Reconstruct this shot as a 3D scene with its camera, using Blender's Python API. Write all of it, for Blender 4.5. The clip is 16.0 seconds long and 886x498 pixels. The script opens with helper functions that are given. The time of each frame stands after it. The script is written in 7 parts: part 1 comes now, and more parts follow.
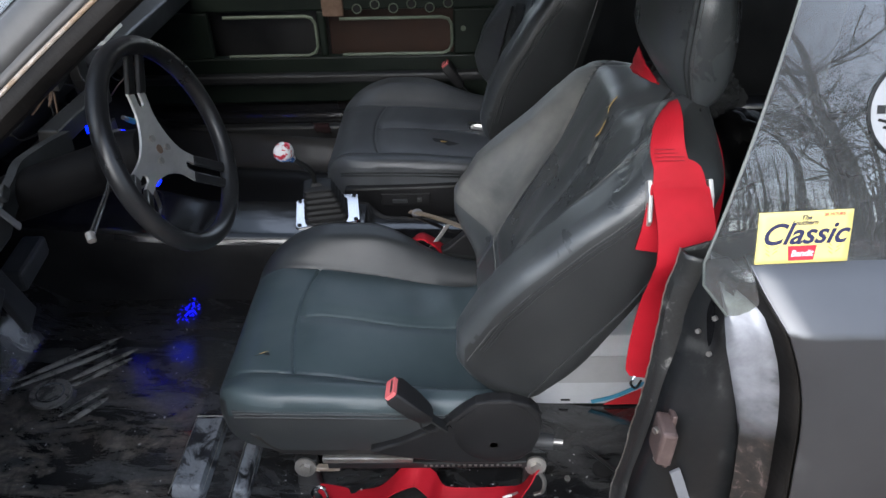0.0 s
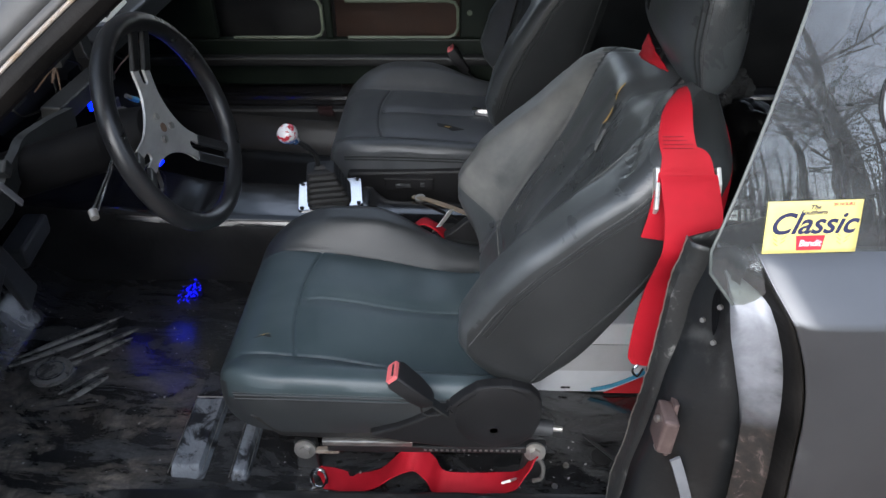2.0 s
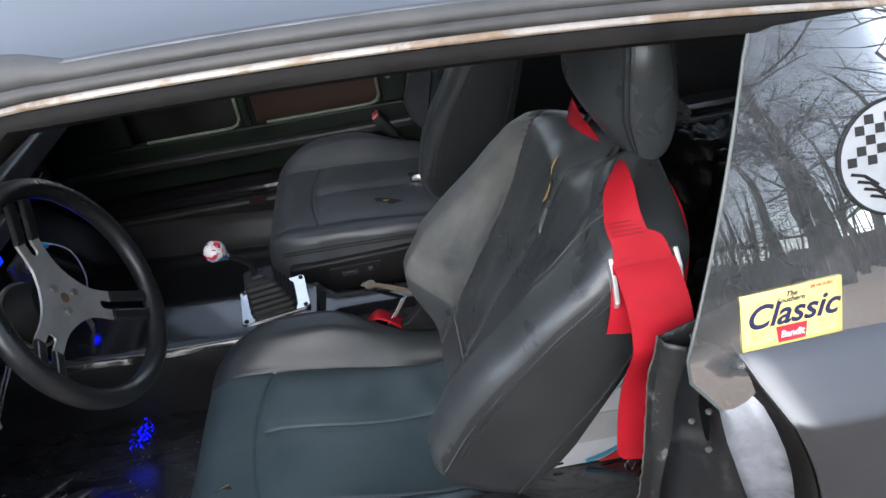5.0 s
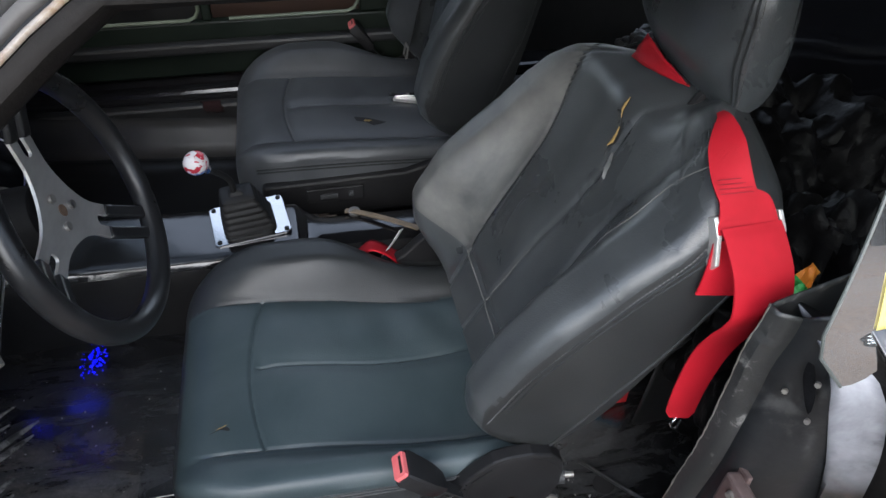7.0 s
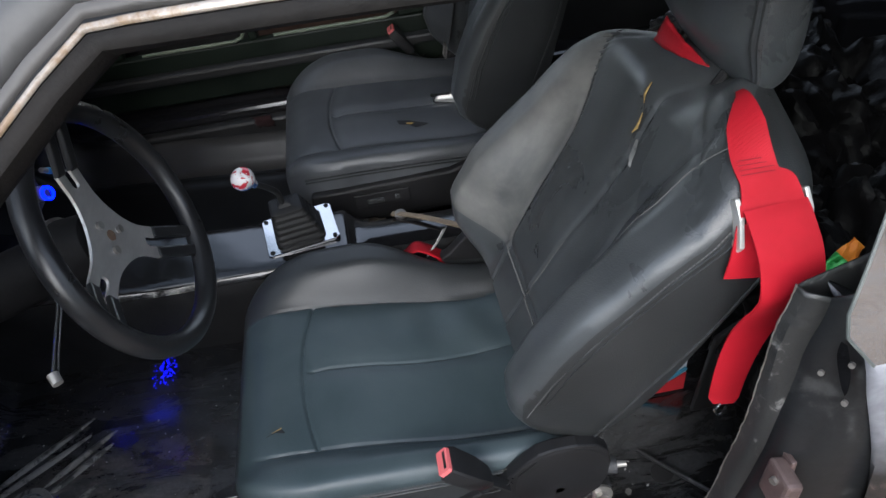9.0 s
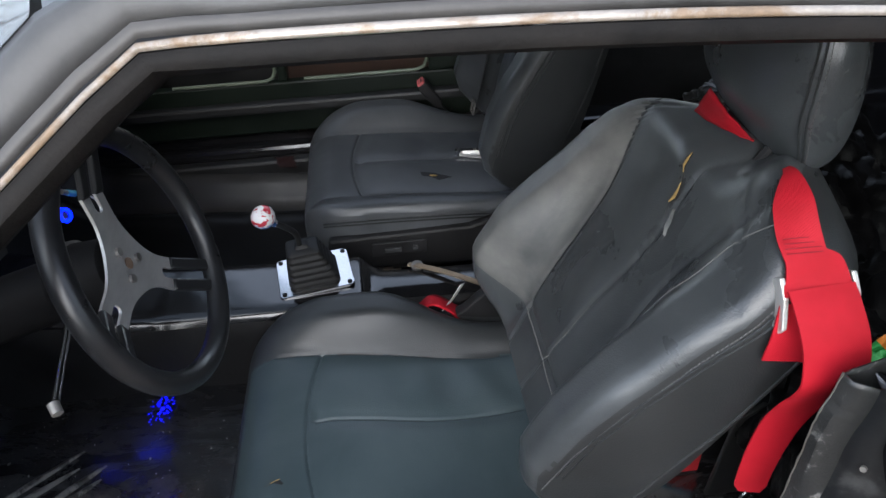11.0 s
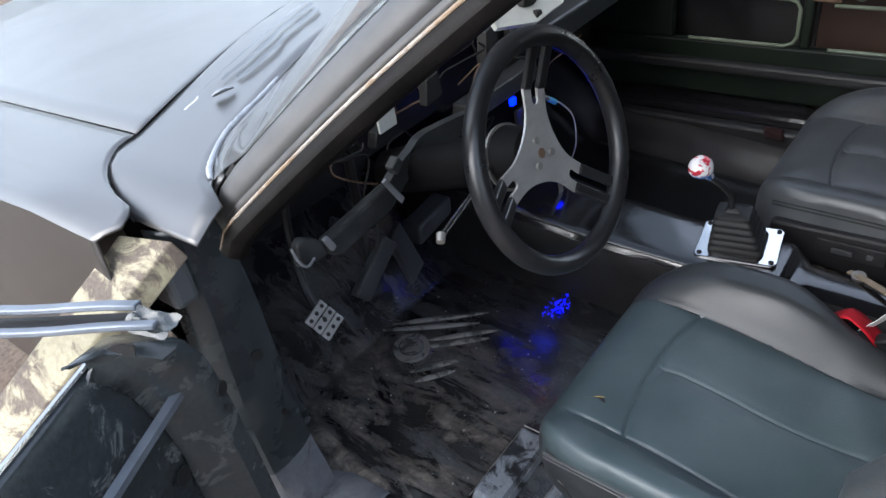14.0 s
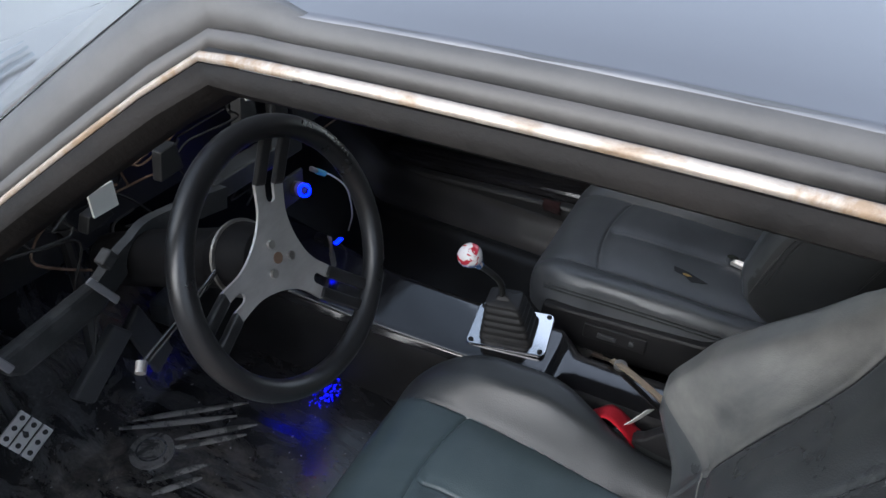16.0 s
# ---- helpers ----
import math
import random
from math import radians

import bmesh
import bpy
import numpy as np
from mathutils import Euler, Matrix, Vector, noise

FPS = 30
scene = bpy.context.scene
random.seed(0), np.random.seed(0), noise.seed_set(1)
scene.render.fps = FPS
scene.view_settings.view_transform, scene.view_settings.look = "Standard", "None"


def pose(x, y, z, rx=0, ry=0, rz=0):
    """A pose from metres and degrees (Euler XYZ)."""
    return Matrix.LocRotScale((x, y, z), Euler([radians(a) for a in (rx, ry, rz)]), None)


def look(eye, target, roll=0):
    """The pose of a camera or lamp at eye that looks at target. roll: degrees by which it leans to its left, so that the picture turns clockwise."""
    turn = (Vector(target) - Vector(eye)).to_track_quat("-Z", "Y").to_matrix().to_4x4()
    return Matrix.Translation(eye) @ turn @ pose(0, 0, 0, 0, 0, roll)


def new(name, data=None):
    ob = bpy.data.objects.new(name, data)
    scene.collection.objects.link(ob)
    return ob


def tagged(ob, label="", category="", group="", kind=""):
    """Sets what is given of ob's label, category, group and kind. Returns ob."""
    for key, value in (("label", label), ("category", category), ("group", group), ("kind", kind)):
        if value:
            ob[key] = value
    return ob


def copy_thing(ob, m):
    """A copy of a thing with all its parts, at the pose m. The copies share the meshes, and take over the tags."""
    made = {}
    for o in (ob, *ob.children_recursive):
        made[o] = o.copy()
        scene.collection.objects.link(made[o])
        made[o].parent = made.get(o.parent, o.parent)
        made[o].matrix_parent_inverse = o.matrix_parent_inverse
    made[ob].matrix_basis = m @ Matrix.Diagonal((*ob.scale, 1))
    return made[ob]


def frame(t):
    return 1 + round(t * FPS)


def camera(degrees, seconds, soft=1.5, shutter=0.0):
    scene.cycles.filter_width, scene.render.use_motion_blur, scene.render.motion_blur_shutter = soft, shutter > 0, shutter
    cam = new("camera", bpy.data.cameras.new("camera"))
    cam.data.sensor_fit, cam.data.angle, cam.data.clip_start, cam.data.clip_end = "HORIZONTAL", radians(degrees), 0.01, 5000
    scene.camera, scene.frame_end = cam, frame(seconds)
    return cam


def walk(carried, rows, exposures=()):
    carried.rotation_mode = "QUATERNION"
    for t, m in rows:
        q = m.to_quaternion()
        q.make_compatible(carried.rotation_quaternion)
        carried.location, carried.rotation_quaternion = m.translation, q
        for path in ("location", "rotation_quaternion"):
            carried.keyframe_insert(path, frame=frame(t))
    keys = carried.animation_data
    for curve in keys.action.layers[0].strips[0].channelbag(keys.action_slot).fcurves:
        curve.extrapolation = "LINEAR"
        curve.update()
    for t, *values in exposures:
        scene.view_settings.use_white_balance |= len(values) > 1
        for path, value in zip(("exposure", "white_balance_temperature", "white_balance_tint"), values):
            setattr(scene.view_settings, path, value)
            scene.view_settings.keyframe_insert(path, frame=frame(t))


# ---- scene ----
EXPOSURES = [(0.0, 1.48), (8.5, 1.50), (11.0, 1.54), (12.0, 1.58), (12.5, 1.42), (13.5, 1.78), (14.0, 1.93), (15.0, 1.87), (15.5, 1.56), (16.0, 1.60)]
SKY, SUN = 0.25, 1.1
cam = camera(63.5, 16.0)
PATH = [
    (0, (0.038, 0.026, 1.406), (-0.007, 1.662, 0.256), -1.7),
    (0.5, (0.041, 0.03, 1.405), (0.003, 1.663, 0.25), -1.4),
    (1, (0.04, 0.027, 1.401), (0.007, 1.651, 0.234), -0.9),
    (1.5, (0.029, 0.026, 1.395), (-0.012, 1.644, 0.219), -0.6),
    (2, (0.031, 0.027, 1.399), (-0.013, 1.643, 0.221), -0.6),
    (2.5, (0.039, 0.029, 1.398), (0.001, 1.646, 0.221), -0.7),
    (3, (0.039, 0.03, 1.397), (0.01, 1.645, 0.219), -0.9),
    (3.5, (0.04, 0.03, 1.396), (0.013, 1.644, 0.215), -1.4),
    (4, (0.043, 0.034, 1.398), (0.011, 1.652, 0.222), -3.3),
    (4.5, (0.07, 0.087, 1.423), (0.038, 1.721, 0.27), -7.9),
    (4.7, (0.089, 0.128, 1.45), (0.11, 1.781, 0.325), -9.8),
    (6.8, (-0.135, 0.308, 1.424), (0.214, 1.789, 0.125), 1.2),
    (7, (-0.138, 0.305, 1.424), (0.184, 1.773, 0.105), 1.4),
    (7.5, (-0.147, 0.294, 1.414), (0.116, 1.731, 0.048), 1.3),
    (8, (-0.125, 0.288, 1.406), (0.073, 1.718, 0.022), -0.9),
    (8.5, (-0.084, 0.286, 1.44), (0.054, 1.764, 0.1), -6.6),
    (8.7, (-0.078, 0.284, 1.44), (0.031, 1.772, 0.108), -7.8),
    (10.8, (-0.101, 0.313, 1.422), (0.05, 1.892, 0.204), -2.8),
    (11, (-0.107, 0.311, 1.422), (0.021, 1.902, 0.218), -2.8),
    (11.5, (-0.092, 0.302, 1.432), (-0.077, 1.922, 0.259), -5.5),
    (12, (0.0, 0.296, 1.451), (-0.207, 1.925, 0.309), -10.7),
    (12.5, (0.107, 0.306, 1.387), (-0.196, 1.857, 0.162), -10.5),
    (13, (0.084, 0.295, 1.371), (-0.383, 1.727, 0.055), -7.9),
    (13.5, (0.062, 0.279, 1.38), (-0.793, 1.6, 0.146), -10.0),
    (14, (0.059, 0.275, 1.385), (-1.059, 1.476, 0.241), -9.8),
    (14.5, (0.065, 0.279, 1.383), (-1.073, 1.473, 0.252), -11.0),
    (15, (0.089, 0.308, 1.387), (-0.959, 1.577, 0.251), -12.6),
    (15.5, (0.1, 0.399, 1.388), (-0.671, 1.838, 0.233), -5.5),
    (16, (0.056, 0.476, 1.397), (-0.651, 1.978, 0.281), 1.1),
]
walk(cam, [(t, look(eye, target, roll)) for t, eye, target, roll in PATH], EXPOSURES)

# ---- light ----
world = bpy.data.worlds.new("overcast")
scene.world = world
world.use_nodes = True
wn = world.node_tree
sky = wn.nodes.new("ShaderNodeTexSky")
sky.sky_type = "NISHITA"
sky.sun_disc = False
sky.sun_elevation = radians(32)
sky.sun_rotation = radians(200)
sky.air_density, sky.dust_density, sky.ozone_density = 1.0, 0.5, 1.2
haze = wn.nodes.new("ShaderNodeHueSaturation")
haze.inputs["Saturation"].default_value = 0.56
wn.links.new(sky.outputs[0], haze.inputs["Color"])
wn.links.new(haze.outputs[0], wn.nodes["Background"].inputs[0])
wn.nodes["Background"].inputs[1].default_value = SKY

sun_data = bpy.data.lights.new("sun", "SUN")
sun_data.energy, sun_data.angle, sun_data.color = SUN, radians(60), (1.0, 0.97, 0.94)
sun = new("sun", sun_data)
sun.matrix_world = look((0, 0, 0), (0.22, 0.80, -0.52))


# ---- materials ----
def nodes_of(name):
    m = bpy.data.materials.new(name)
    m.use_nodes = True
    return m, m.node_tree.nodes, m.node_tree.links, m.node_tree.nodes["Principled BSDF"]


def coords(n, l, scale=(1, 1, 1)):
    tc = n.new("ShaderNodeTexCoord")
    mp = n.new("ShaderNodeMapping")
    mp.inputs["Scale"].default_value = scale
    l.new(tc.outputs["Object"], mp.inputs["Vector"])
    return mp.outputs[0]


def noise_tex(n, l, vec, scale, detail=6.0, rough=0.6, distort=0.0):
    t = n.new("ShaderNodeTexNoise")
    t.inputs["Scale"].default_value, t.inputs["Detail"].default_value = scale, detail
    t.inputs["Roughness"].default_value, t.inputs["Distortion"].default_value = rough, distort
    l.new(vec, t.inputs["Vector"])
    return t.outputs["Fac"]


def ramp(n, l, fac, stops):
    r = n.new("ShaderNodeValToRGB")
    while len(r.color_ramp.elements) < len(stops):
        r.color_ramp.elements.new(0.5)
    for e, (p, c) in zip(r.color_ramp.elements, stops):
        e.position, e.color = p, (*c, 1) if len(c) == 3 else c
    l.new(fac, r.inputs[0])
    return r.outputs[0]


def grey(v):
    return (v, v, v)


def mixed(n, l, fac, a, b):
    m = n.new("ShaderNodeMix")
    m.data_type = "RGBA"
    for s, v in ((6, a), (7, b)):
        if isinstance(v, tuple):
            m.inputs[s].default_value = (*v, 1)
        else:
            l.new(v, m.inputs[s])
    l.new(fac, m.inputs[0])
    return m.outputs[2]


def bumped(n, l, b, height, strength, distance=0.001):
    bp = n.new("ShaderNodeBump")
    bp.inputs["Strength"].default_value, bp.inputs["Distance"].default_value = strength, distance
    l.new(height, bp.inputs["Height"])
    l.new(bp.outputs[0], b.inputs["Normal"])
    return bp


def surface(name, low, high, rough=(0.4, 0.6), metal=0.0, scale=9.0, grain=180.0, bump=0.25, dist=0.0006, stretch=(1, 1, 1), coat=0.0, spec=0.5):
    """A general painted, plastic or metal surface: two scales of colour and gloss variation and fine relief."""
    m, n, l, b = nodes_of(name)
    v = coords(n, l, stretch)
    big, fine = noise_tex(n, l, v, scale, 8, 0.65), noise_tex(n, l, v, grain, 4, 0.6)
    l.new(ramp(n, l, big, [(0.32, low), (0.68, high)]), b.inputs["Base Color"])
    l.new(ramp(n, l, big, [(0.3, grey(rough[0])), (0.7, grey(rough[1]))]), b.inputs["Roughness"])
    b.inputs["Metallic"].default_value = metal
    b.inputs["Specular IOR Level"].default_value = spec
    b.inputs["Coat Weight"].default_value = coat
    b.inputs["Coat Roughness"].default_value = 0.12
    bumped(n, l, b, fine, bump, dist)
    return m


def leather(name, base, wear, rough):
    m, n, l, b = nodes_of(name)
    v = coords(n, l)
    vor = n.new("ShaderNodeTexVoronoi")
    vor.inputs["Scale"].default_value = 420
    l.new(v, vor.inputs["Vector"])
    big = noise_tex(n, l, v, 5, 8, 0.6, 0.4)
    crease = noise_tex(n, l, v, 26, 6, 0.75, 1.2)
    l.new(ramp(n, l, big, [(0.38, base), (0.72, wear)]), b.inputs["Base Color"])
    l.new(ramp(n, l, big, [(0.3, grey(rough[0])), (0.75, grey(rough[1]))]), b.inputs["Roughness"])
    b.inputs["Specular IOR Level"].default_value = 0.5
    mx = n.new("ShaderNodeMath")
    mx.operation = "MULTIPLY_ADD"
    l.new(crease, mx.inputs[0])
    mx.inputs[1].default_value = 0.35
    l.new(vor.outputs["Distance"], mx.inputs[2])
    bumped(n, l, b, mx.outputs[0], 0.22, 0.0007)
    return m


def webbing(name, low, high):
    m, n, l, b = nodes_of(name)
    v = coords(n, l)
    w = n.new("ShaderNodeTexWave")
    w.wave_type, w.bands_direction = "BANDS", "DIAGONAL"
    w.inputs["Scale"].default_value, w.inputs["Distortion"].default_value = 260, 1.0
    l.new(v, w.inputs["Vector"])
    big = noise_tex(n, l, v, 14, 5)
    l.new(ramp(n, l, big, [(0.3, low), (0.75, high)]), b.inputs["Base Color"])
    b.inputs["Roughness"].default_value = 0.7
    b.inputs["Specular IOR Level"].default_value = 0.3
    bumped(n, l, b, w.outputs["Fac"], 0.35, 0.0006)
    return m


def product(n, l, a, b):
    m = n.new("ShaderNodeMath")
    m.operation = "MULTIPLY"
    l.new(a, m.inputs[0])
    l.new(b, m.inputs[1])
    return m.outputs[0]


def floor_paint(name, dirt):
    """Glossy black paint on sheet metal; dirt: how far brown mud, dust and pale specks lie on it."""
    m, n, l, b = nodes_of(name)
    v, long = coords(n, l), coords(n, l, (0.55, 1.5, 1.0))
    mid, fine = noise_tex(n, l, v, 22, 10, 0.75, 0.8), noise_tex(n, l, v, 140, 6, 0.75)
    drift, smear = noise_tex(n, l, long, 7.5, 9, 0.68, 0.7), noise_tex(n, l, long, 11, 10, 0.74, 0.9)
    sep = n.new("ShaderNodeSeparateXYZ")
    l.new(v, sep.inputs[0])
    paint = ramp(n, l, mid, [(0.35, (0.006, 0.0064, 0.007)), (0.7, (0.018, 0.018, 0.019))])
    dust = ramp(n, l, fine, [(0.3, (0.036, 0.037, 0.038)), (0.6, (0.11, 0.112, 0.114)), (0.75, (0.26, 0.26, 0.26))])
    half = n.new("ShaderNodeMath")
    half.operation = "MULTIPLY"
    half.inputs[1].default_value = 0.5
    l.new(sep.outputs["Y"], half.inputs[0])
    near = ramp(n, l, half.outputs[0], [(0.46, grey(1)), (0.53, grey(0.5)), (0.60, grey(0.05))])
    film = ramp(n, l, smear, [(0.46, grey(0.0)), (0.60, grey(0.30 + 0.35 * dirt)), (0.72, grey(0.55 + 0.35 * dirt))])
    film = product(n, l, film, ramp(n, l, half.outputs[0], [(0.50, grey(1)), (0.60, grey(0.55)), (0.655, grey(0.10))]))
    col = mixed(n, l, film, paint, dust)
    heap = product(n, l, near, ramp(n, l, drift, [(0.60 - 0.19 * dirt, grey(0.0)), (0.72 - 0.17 * dirt, grey(0.5 + 0.4 * dirt))]))
    ahead = n.new("ShaderNodeMath")
    ahead.operation = "ADD"
    ahead.inputs[1].default_value = 1.2
    l.new(sep.outputs["X"], ahead.inputs[0])
    heap = product(n, l, heap, ramp(n, l, ahead.outputs[0], [(0.24, grey(0.05)), (0.36, grey(1)), (0.62, grey(1)), (0.74, grey(0.25))]))
    heap = product(n, l, heap, ramp(n, l, mid, [(0.34, grey(0.25)), (0.52, grey(1.0))]))
    mud = ramp(n, l, mid, [(0.32, (0.05, 0.043, 0.036)), (0.5, (0.165, 0.138, 0.112)), (0.66, (0.35, 0.30, 0.25))])
    col = mixed(n, l, heap, col, mud)
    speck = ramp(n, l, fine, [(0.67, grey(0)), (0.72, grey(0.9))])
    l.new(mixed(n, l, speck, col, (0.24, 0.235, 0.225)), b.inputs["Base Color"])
    l.new(mixed(n, l, heap, ramp(n, l, smear, [(0.40, grey(0.12)), (0.68, grey(0.5))]), grey(0.9)), b.inputs["Roughness"])
    b.inputs["Coat Roughness"].default_value = 0.08
    b.inputs["Coat IOR"].default_value = 2.0
    gloss = product(n, l, ramp(n, l, smear, [(0.42, grey(0.75)), (0.66, grey(0.15))]), ramp(n, l, half.outputs[0], [(0.60, grey(1)), (0.66, grey(0.12))]))
    l.new(mixed(n, l, heap, gloss, grey(0.0)), b.inputs["Coat Weight"])
    bp = bumped(n, l, b, mid, 0.14, 0.003)
    l.new(bp.outputs[0], b.inputs["Coat Normal"])
    return m


def bare_patch(name):
    """Bright bare metal at the top of the jamb, running out through a soft ragged edge into brown scraped paint."""
    m, n, l, b = nodes_of(name)
    v = coords(n, l)
    big, mid, fine = noise_tex(n, l, v, 9, 4, 0.5, 0.1), noise_tex(n, l, v, 55, 8, 0.75, 0.2), noise_tex(n, l, v, 240, 4)
    streak = noise_tex(n, l, v, 16, 7, 0.6, 0.3)
    sep = n.new("ShaderNodeSeparateXYZ")
    l.new(v, sep.inputs[0])
    up = n.new("ShaderNodeMath")
    up.operation = "MULTIPLY_ADD"
    l.new(big, up.inputs[0])
    up.inputs[1].default_value = 0.16
    l.new(sep.outputs["Z"], up.inputs[2])
    f = ramp(n, l, up.outputs[0], [(0.755, grey(0)), (0.80, grey(0.5)), (0.85, grey(1))])
    silver = ramp(n, l, streak, [(0.36, (0.09, 0.09, 0.10)), (0.47, (0.24, 0.245, 0.265)), (0.68, (0.38, 0.39, 0.425))])
    brown = ramp(n, l, mid, [(0.45, (0.018, 0.017, 0.016)), (0.62, (0.040, 0.031, 0.027)), (0.72, (0.20, 0.15, 0.13))])
    flake = product(n, l, ramp(n, l, sep.outputs["Z"], [(0.42, grey(1)), (0.60, grey(1)), (0.68, grey(0))]), ramp(n, l, noise_tex(n, l, v, 34, 7, 0.7, 1.4), [(0.56, grey(0)), (0.66, grey(0.55))]))
    brown = mixed(n, l, flake, brown, (0.27, 0.205, 0.185))
    l.new(mixed(n, l, f, brown, silver), b.inputs["Base Color"])
    l.new(mixed(n, l, f, grey(0.5), ramp(n, l, mid, [(0.3, grey(0.34)), (0.7, grey(0.55))])), b.inputs["Roughness"])
    l.new(mixed(n, l, f, grey(0.0), grey(0.5)), b.inputs["Metallic"])
    bumped(n, l, b, mid, 0.25, 0.0015)
    return m


def body_paint(name, low, high, rough, spray=0.0):
    m, n, l, b = nodes_of(name)
    v = coords(n, l)
    big, fine = noise_tex(n, l, v, 2.6, 7, 0.6, 0.4), noise_tex(n, l, v, 300, 3)
    col = ramp(n, l, big, [(0.3, low), (0.7, high)])
    if spray:
        sep = n.new("ShaderNodeSeparateXYZ")
        l.new(v, sep.inputs[0])
        blotch = product(n, l, ramp(n, l, sep.outputs["X"], [(spray - 0.05, grey(1)), (spray, grey(0))]), ramp(n, l, noise_tex(n, l, v, 11, 5, 0.6, 0.3), [(0.52, grey(0)), (0.68, grey(0.7))]))
        col = mixed(n, l, product(n, l, blotch, ramp(n, l, sep.outputs["Z"], [(0.80, grey(1)), (0.84, grey(0))])), col, (0.30, 0.31, 0.33))
    l.new(col, b.inputs["Base Color"])
    l.new(ramp(n, l, big, [(0.3, grey(rough[0])), (0.75, grey(rough[1]))]), b.inputs["Roughness"])
    b.inputs["Metallic"].default_value = 0.7
    b.inputs["Coat Weight"].default_value = 0.4
    b.inputs["Coat Roughness"].default_value = 0.34
    bumped(n, l, b, fine, 0.015, 0.0001)
    return m


def worn_metal(name, under, over, cut, scale, rough_under, rough_over, metal_over=0.6):
    """One coat over another, broken through in ragged patches."""
    m, n, l, b = nodes_of(name)
    v = coords(n, l)
    big, mid = noise_tex(n, l, v, scale, 9, 0.7, 0.6), noise_tex(n, l, v, scale * 9, 6, 0.7)
    f = ramp(n, l, big, [(cut - 0.03, grey(0)), (cut + 0.05, grey(1))])
    a = ramp(n, l, mid, [(0.3, tuple(c * 0.6 for c in under)), (0.7, under)])
    o = ramp(n, l, mid, [(0.3, tuple(c * 0.7 for c in over)), (0.7, over)])
    l.new(mixed(n, l, f, a, o), b.inputs["Base Color"])
    l.new(mixed(n, l, f, grey(rough_under), grey(rough_over)), b.inputs["Roughness"])
    l.new(mixed(n, l, f, grey(0.0), grey(metal_over)), b.inputs["Metallic"])
    bumped(n, l, b, mid, 0.3, 0.001)
    return m


def glass_mat(name, tint, rough=0.0, ior=1.6, dust=0.0):
    m, n, l, b = nodes_of(name)
    g = n.new("ShaderNodeBsdfGlossy")
    g.inputs["Roughness"].default_value = rough
    t = n.new("ShaderNodeBsdfTransparent")
    t.inputs["Color"].default_value = (*tint, 1)
    f = n.new("ShaderNodeFresnel")
    f.inputs["IOR"].default_value = ior
    mx = n.new("ShaderNodeMixShader")
    l.new(f.outputs[0], mx.inputs[0])
    l.new(t.outputs[0], mx.inputs[1])
    l.new(g.outputs[0], mx.inputs[2])
    last = mx.outputs[0]
    if dust:
        d = n.new("ShaderNodeBsdfDiffuse")
        d.inputs["Color"].default_value = (0.46, 0.48, 0.49, 1)
        through_dust = n.new("ShaderNodeBsdfTranslucent")
        through_dust.inputs["Color"].default_value = (0.46, 0.48, 0.49, 1)
        both_ways = n.new("ShaderNodeMixShader")
        both_ways.inputs[0].default_value = 0.15
        l.new(d.outputs[0], both_ways.inputs[1])
        l.new(through_dust.outputs[0], both_ways.inputs[2])
        streak = noise_tex(n, l, coords(n, l, (1, 0.5, 3)), 7, 8, 0.7, 1.5)
        mz = n.new("ShaderNodeMixShader")
        l.new(ramp(n, l, streak, [(0.3, grey(dust * 0.4)), (0.7, grey(dust))]), mz.inputs[0])
        l.new(last, mz.inputs[1])
        l.new(both_ways.outputs[0], mz.inputs[2])
        last = mz.outputs[0]
    l.new(last, n["Material Output"].inputs[0])
    return m


def glowing(name, colour, strength):
    m, n, l, b = nodes_of(name)
    b.inputs["Base Color"].default_value = (*colour, 1)
    b.inputs["Emission Color"].default_value = (*colour, 1)
    b.inputs["Emission Strength"].default_value = strength
    return m


LEATHER = leather("black_leather", (0.034, 0.0375, 0.0395), (0.064, 0.070, 0.073), (0.24, 0.37))
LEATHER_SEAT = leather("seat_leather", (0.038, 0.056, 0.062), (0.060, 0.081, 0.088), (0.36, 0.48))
LEATHER_SIDE = leather("darker_seat_leather", (0.024, 0.0265, 0.0275), (0.037, 0.040, 0.041), (0.40, 0.52))
LEATHER_SLATE = leather("slate_leather", (0.050, 0.054, 0.058), (0.082, 0.087, 0.092), (0.34, 0.46))
LEATHER_WORN = leather("scuffed_leather", (0.054, 0.057, 0.057), (0.175, 0.172, 0.160), (0.34, 0.5))
VINYL = leather("side_vinyl", (0.017, 0.0186, 0.0192), (0.029, 0.031, 0.0315), (0.34, 0.48))
THREAD = surface("thread", (0.055, 0.055, 0.054), (0.11, 0.11, 0.108), (0.7, 0.8))
PALE_THREAD = surface("pale_thread", (0.13, 0.13, 0.125), (0.22, 0.22, 0.21), (0.7, 0.8))
FOAM = surface("yellow_foam", (0.30, 0.19, 0.06), (0.45, 0.30, 0.11), (0.9, 1.0), grain=400, bump=0.8)
PLASTIC = surface("black_plastic", (0.009, 0.009, 0.0095), (0.017, 0.017, 0.018), (0.42, 0.6), grain=600, bump=0.3, spec=0.3)
PLASTIC_GREY = surface("grey_plastic", (0.020, 0.021, 0.023), (0.045, 0.047, 0.050), (0.45, 0.65), grain=400)
RUBBER = surface("black_rubber", (0.007, 0.007, 0.0075), (0.014, 0.014, 0.014), (0.5, 0.7), grain=300, spec=0.4)
FOAMGRIP = surface("foam_grip", (0.009, 0.0095, 0.0105), (0.017, 0.0175, 0.019), (0.25, 0.37), grain=700, bump=0.2)
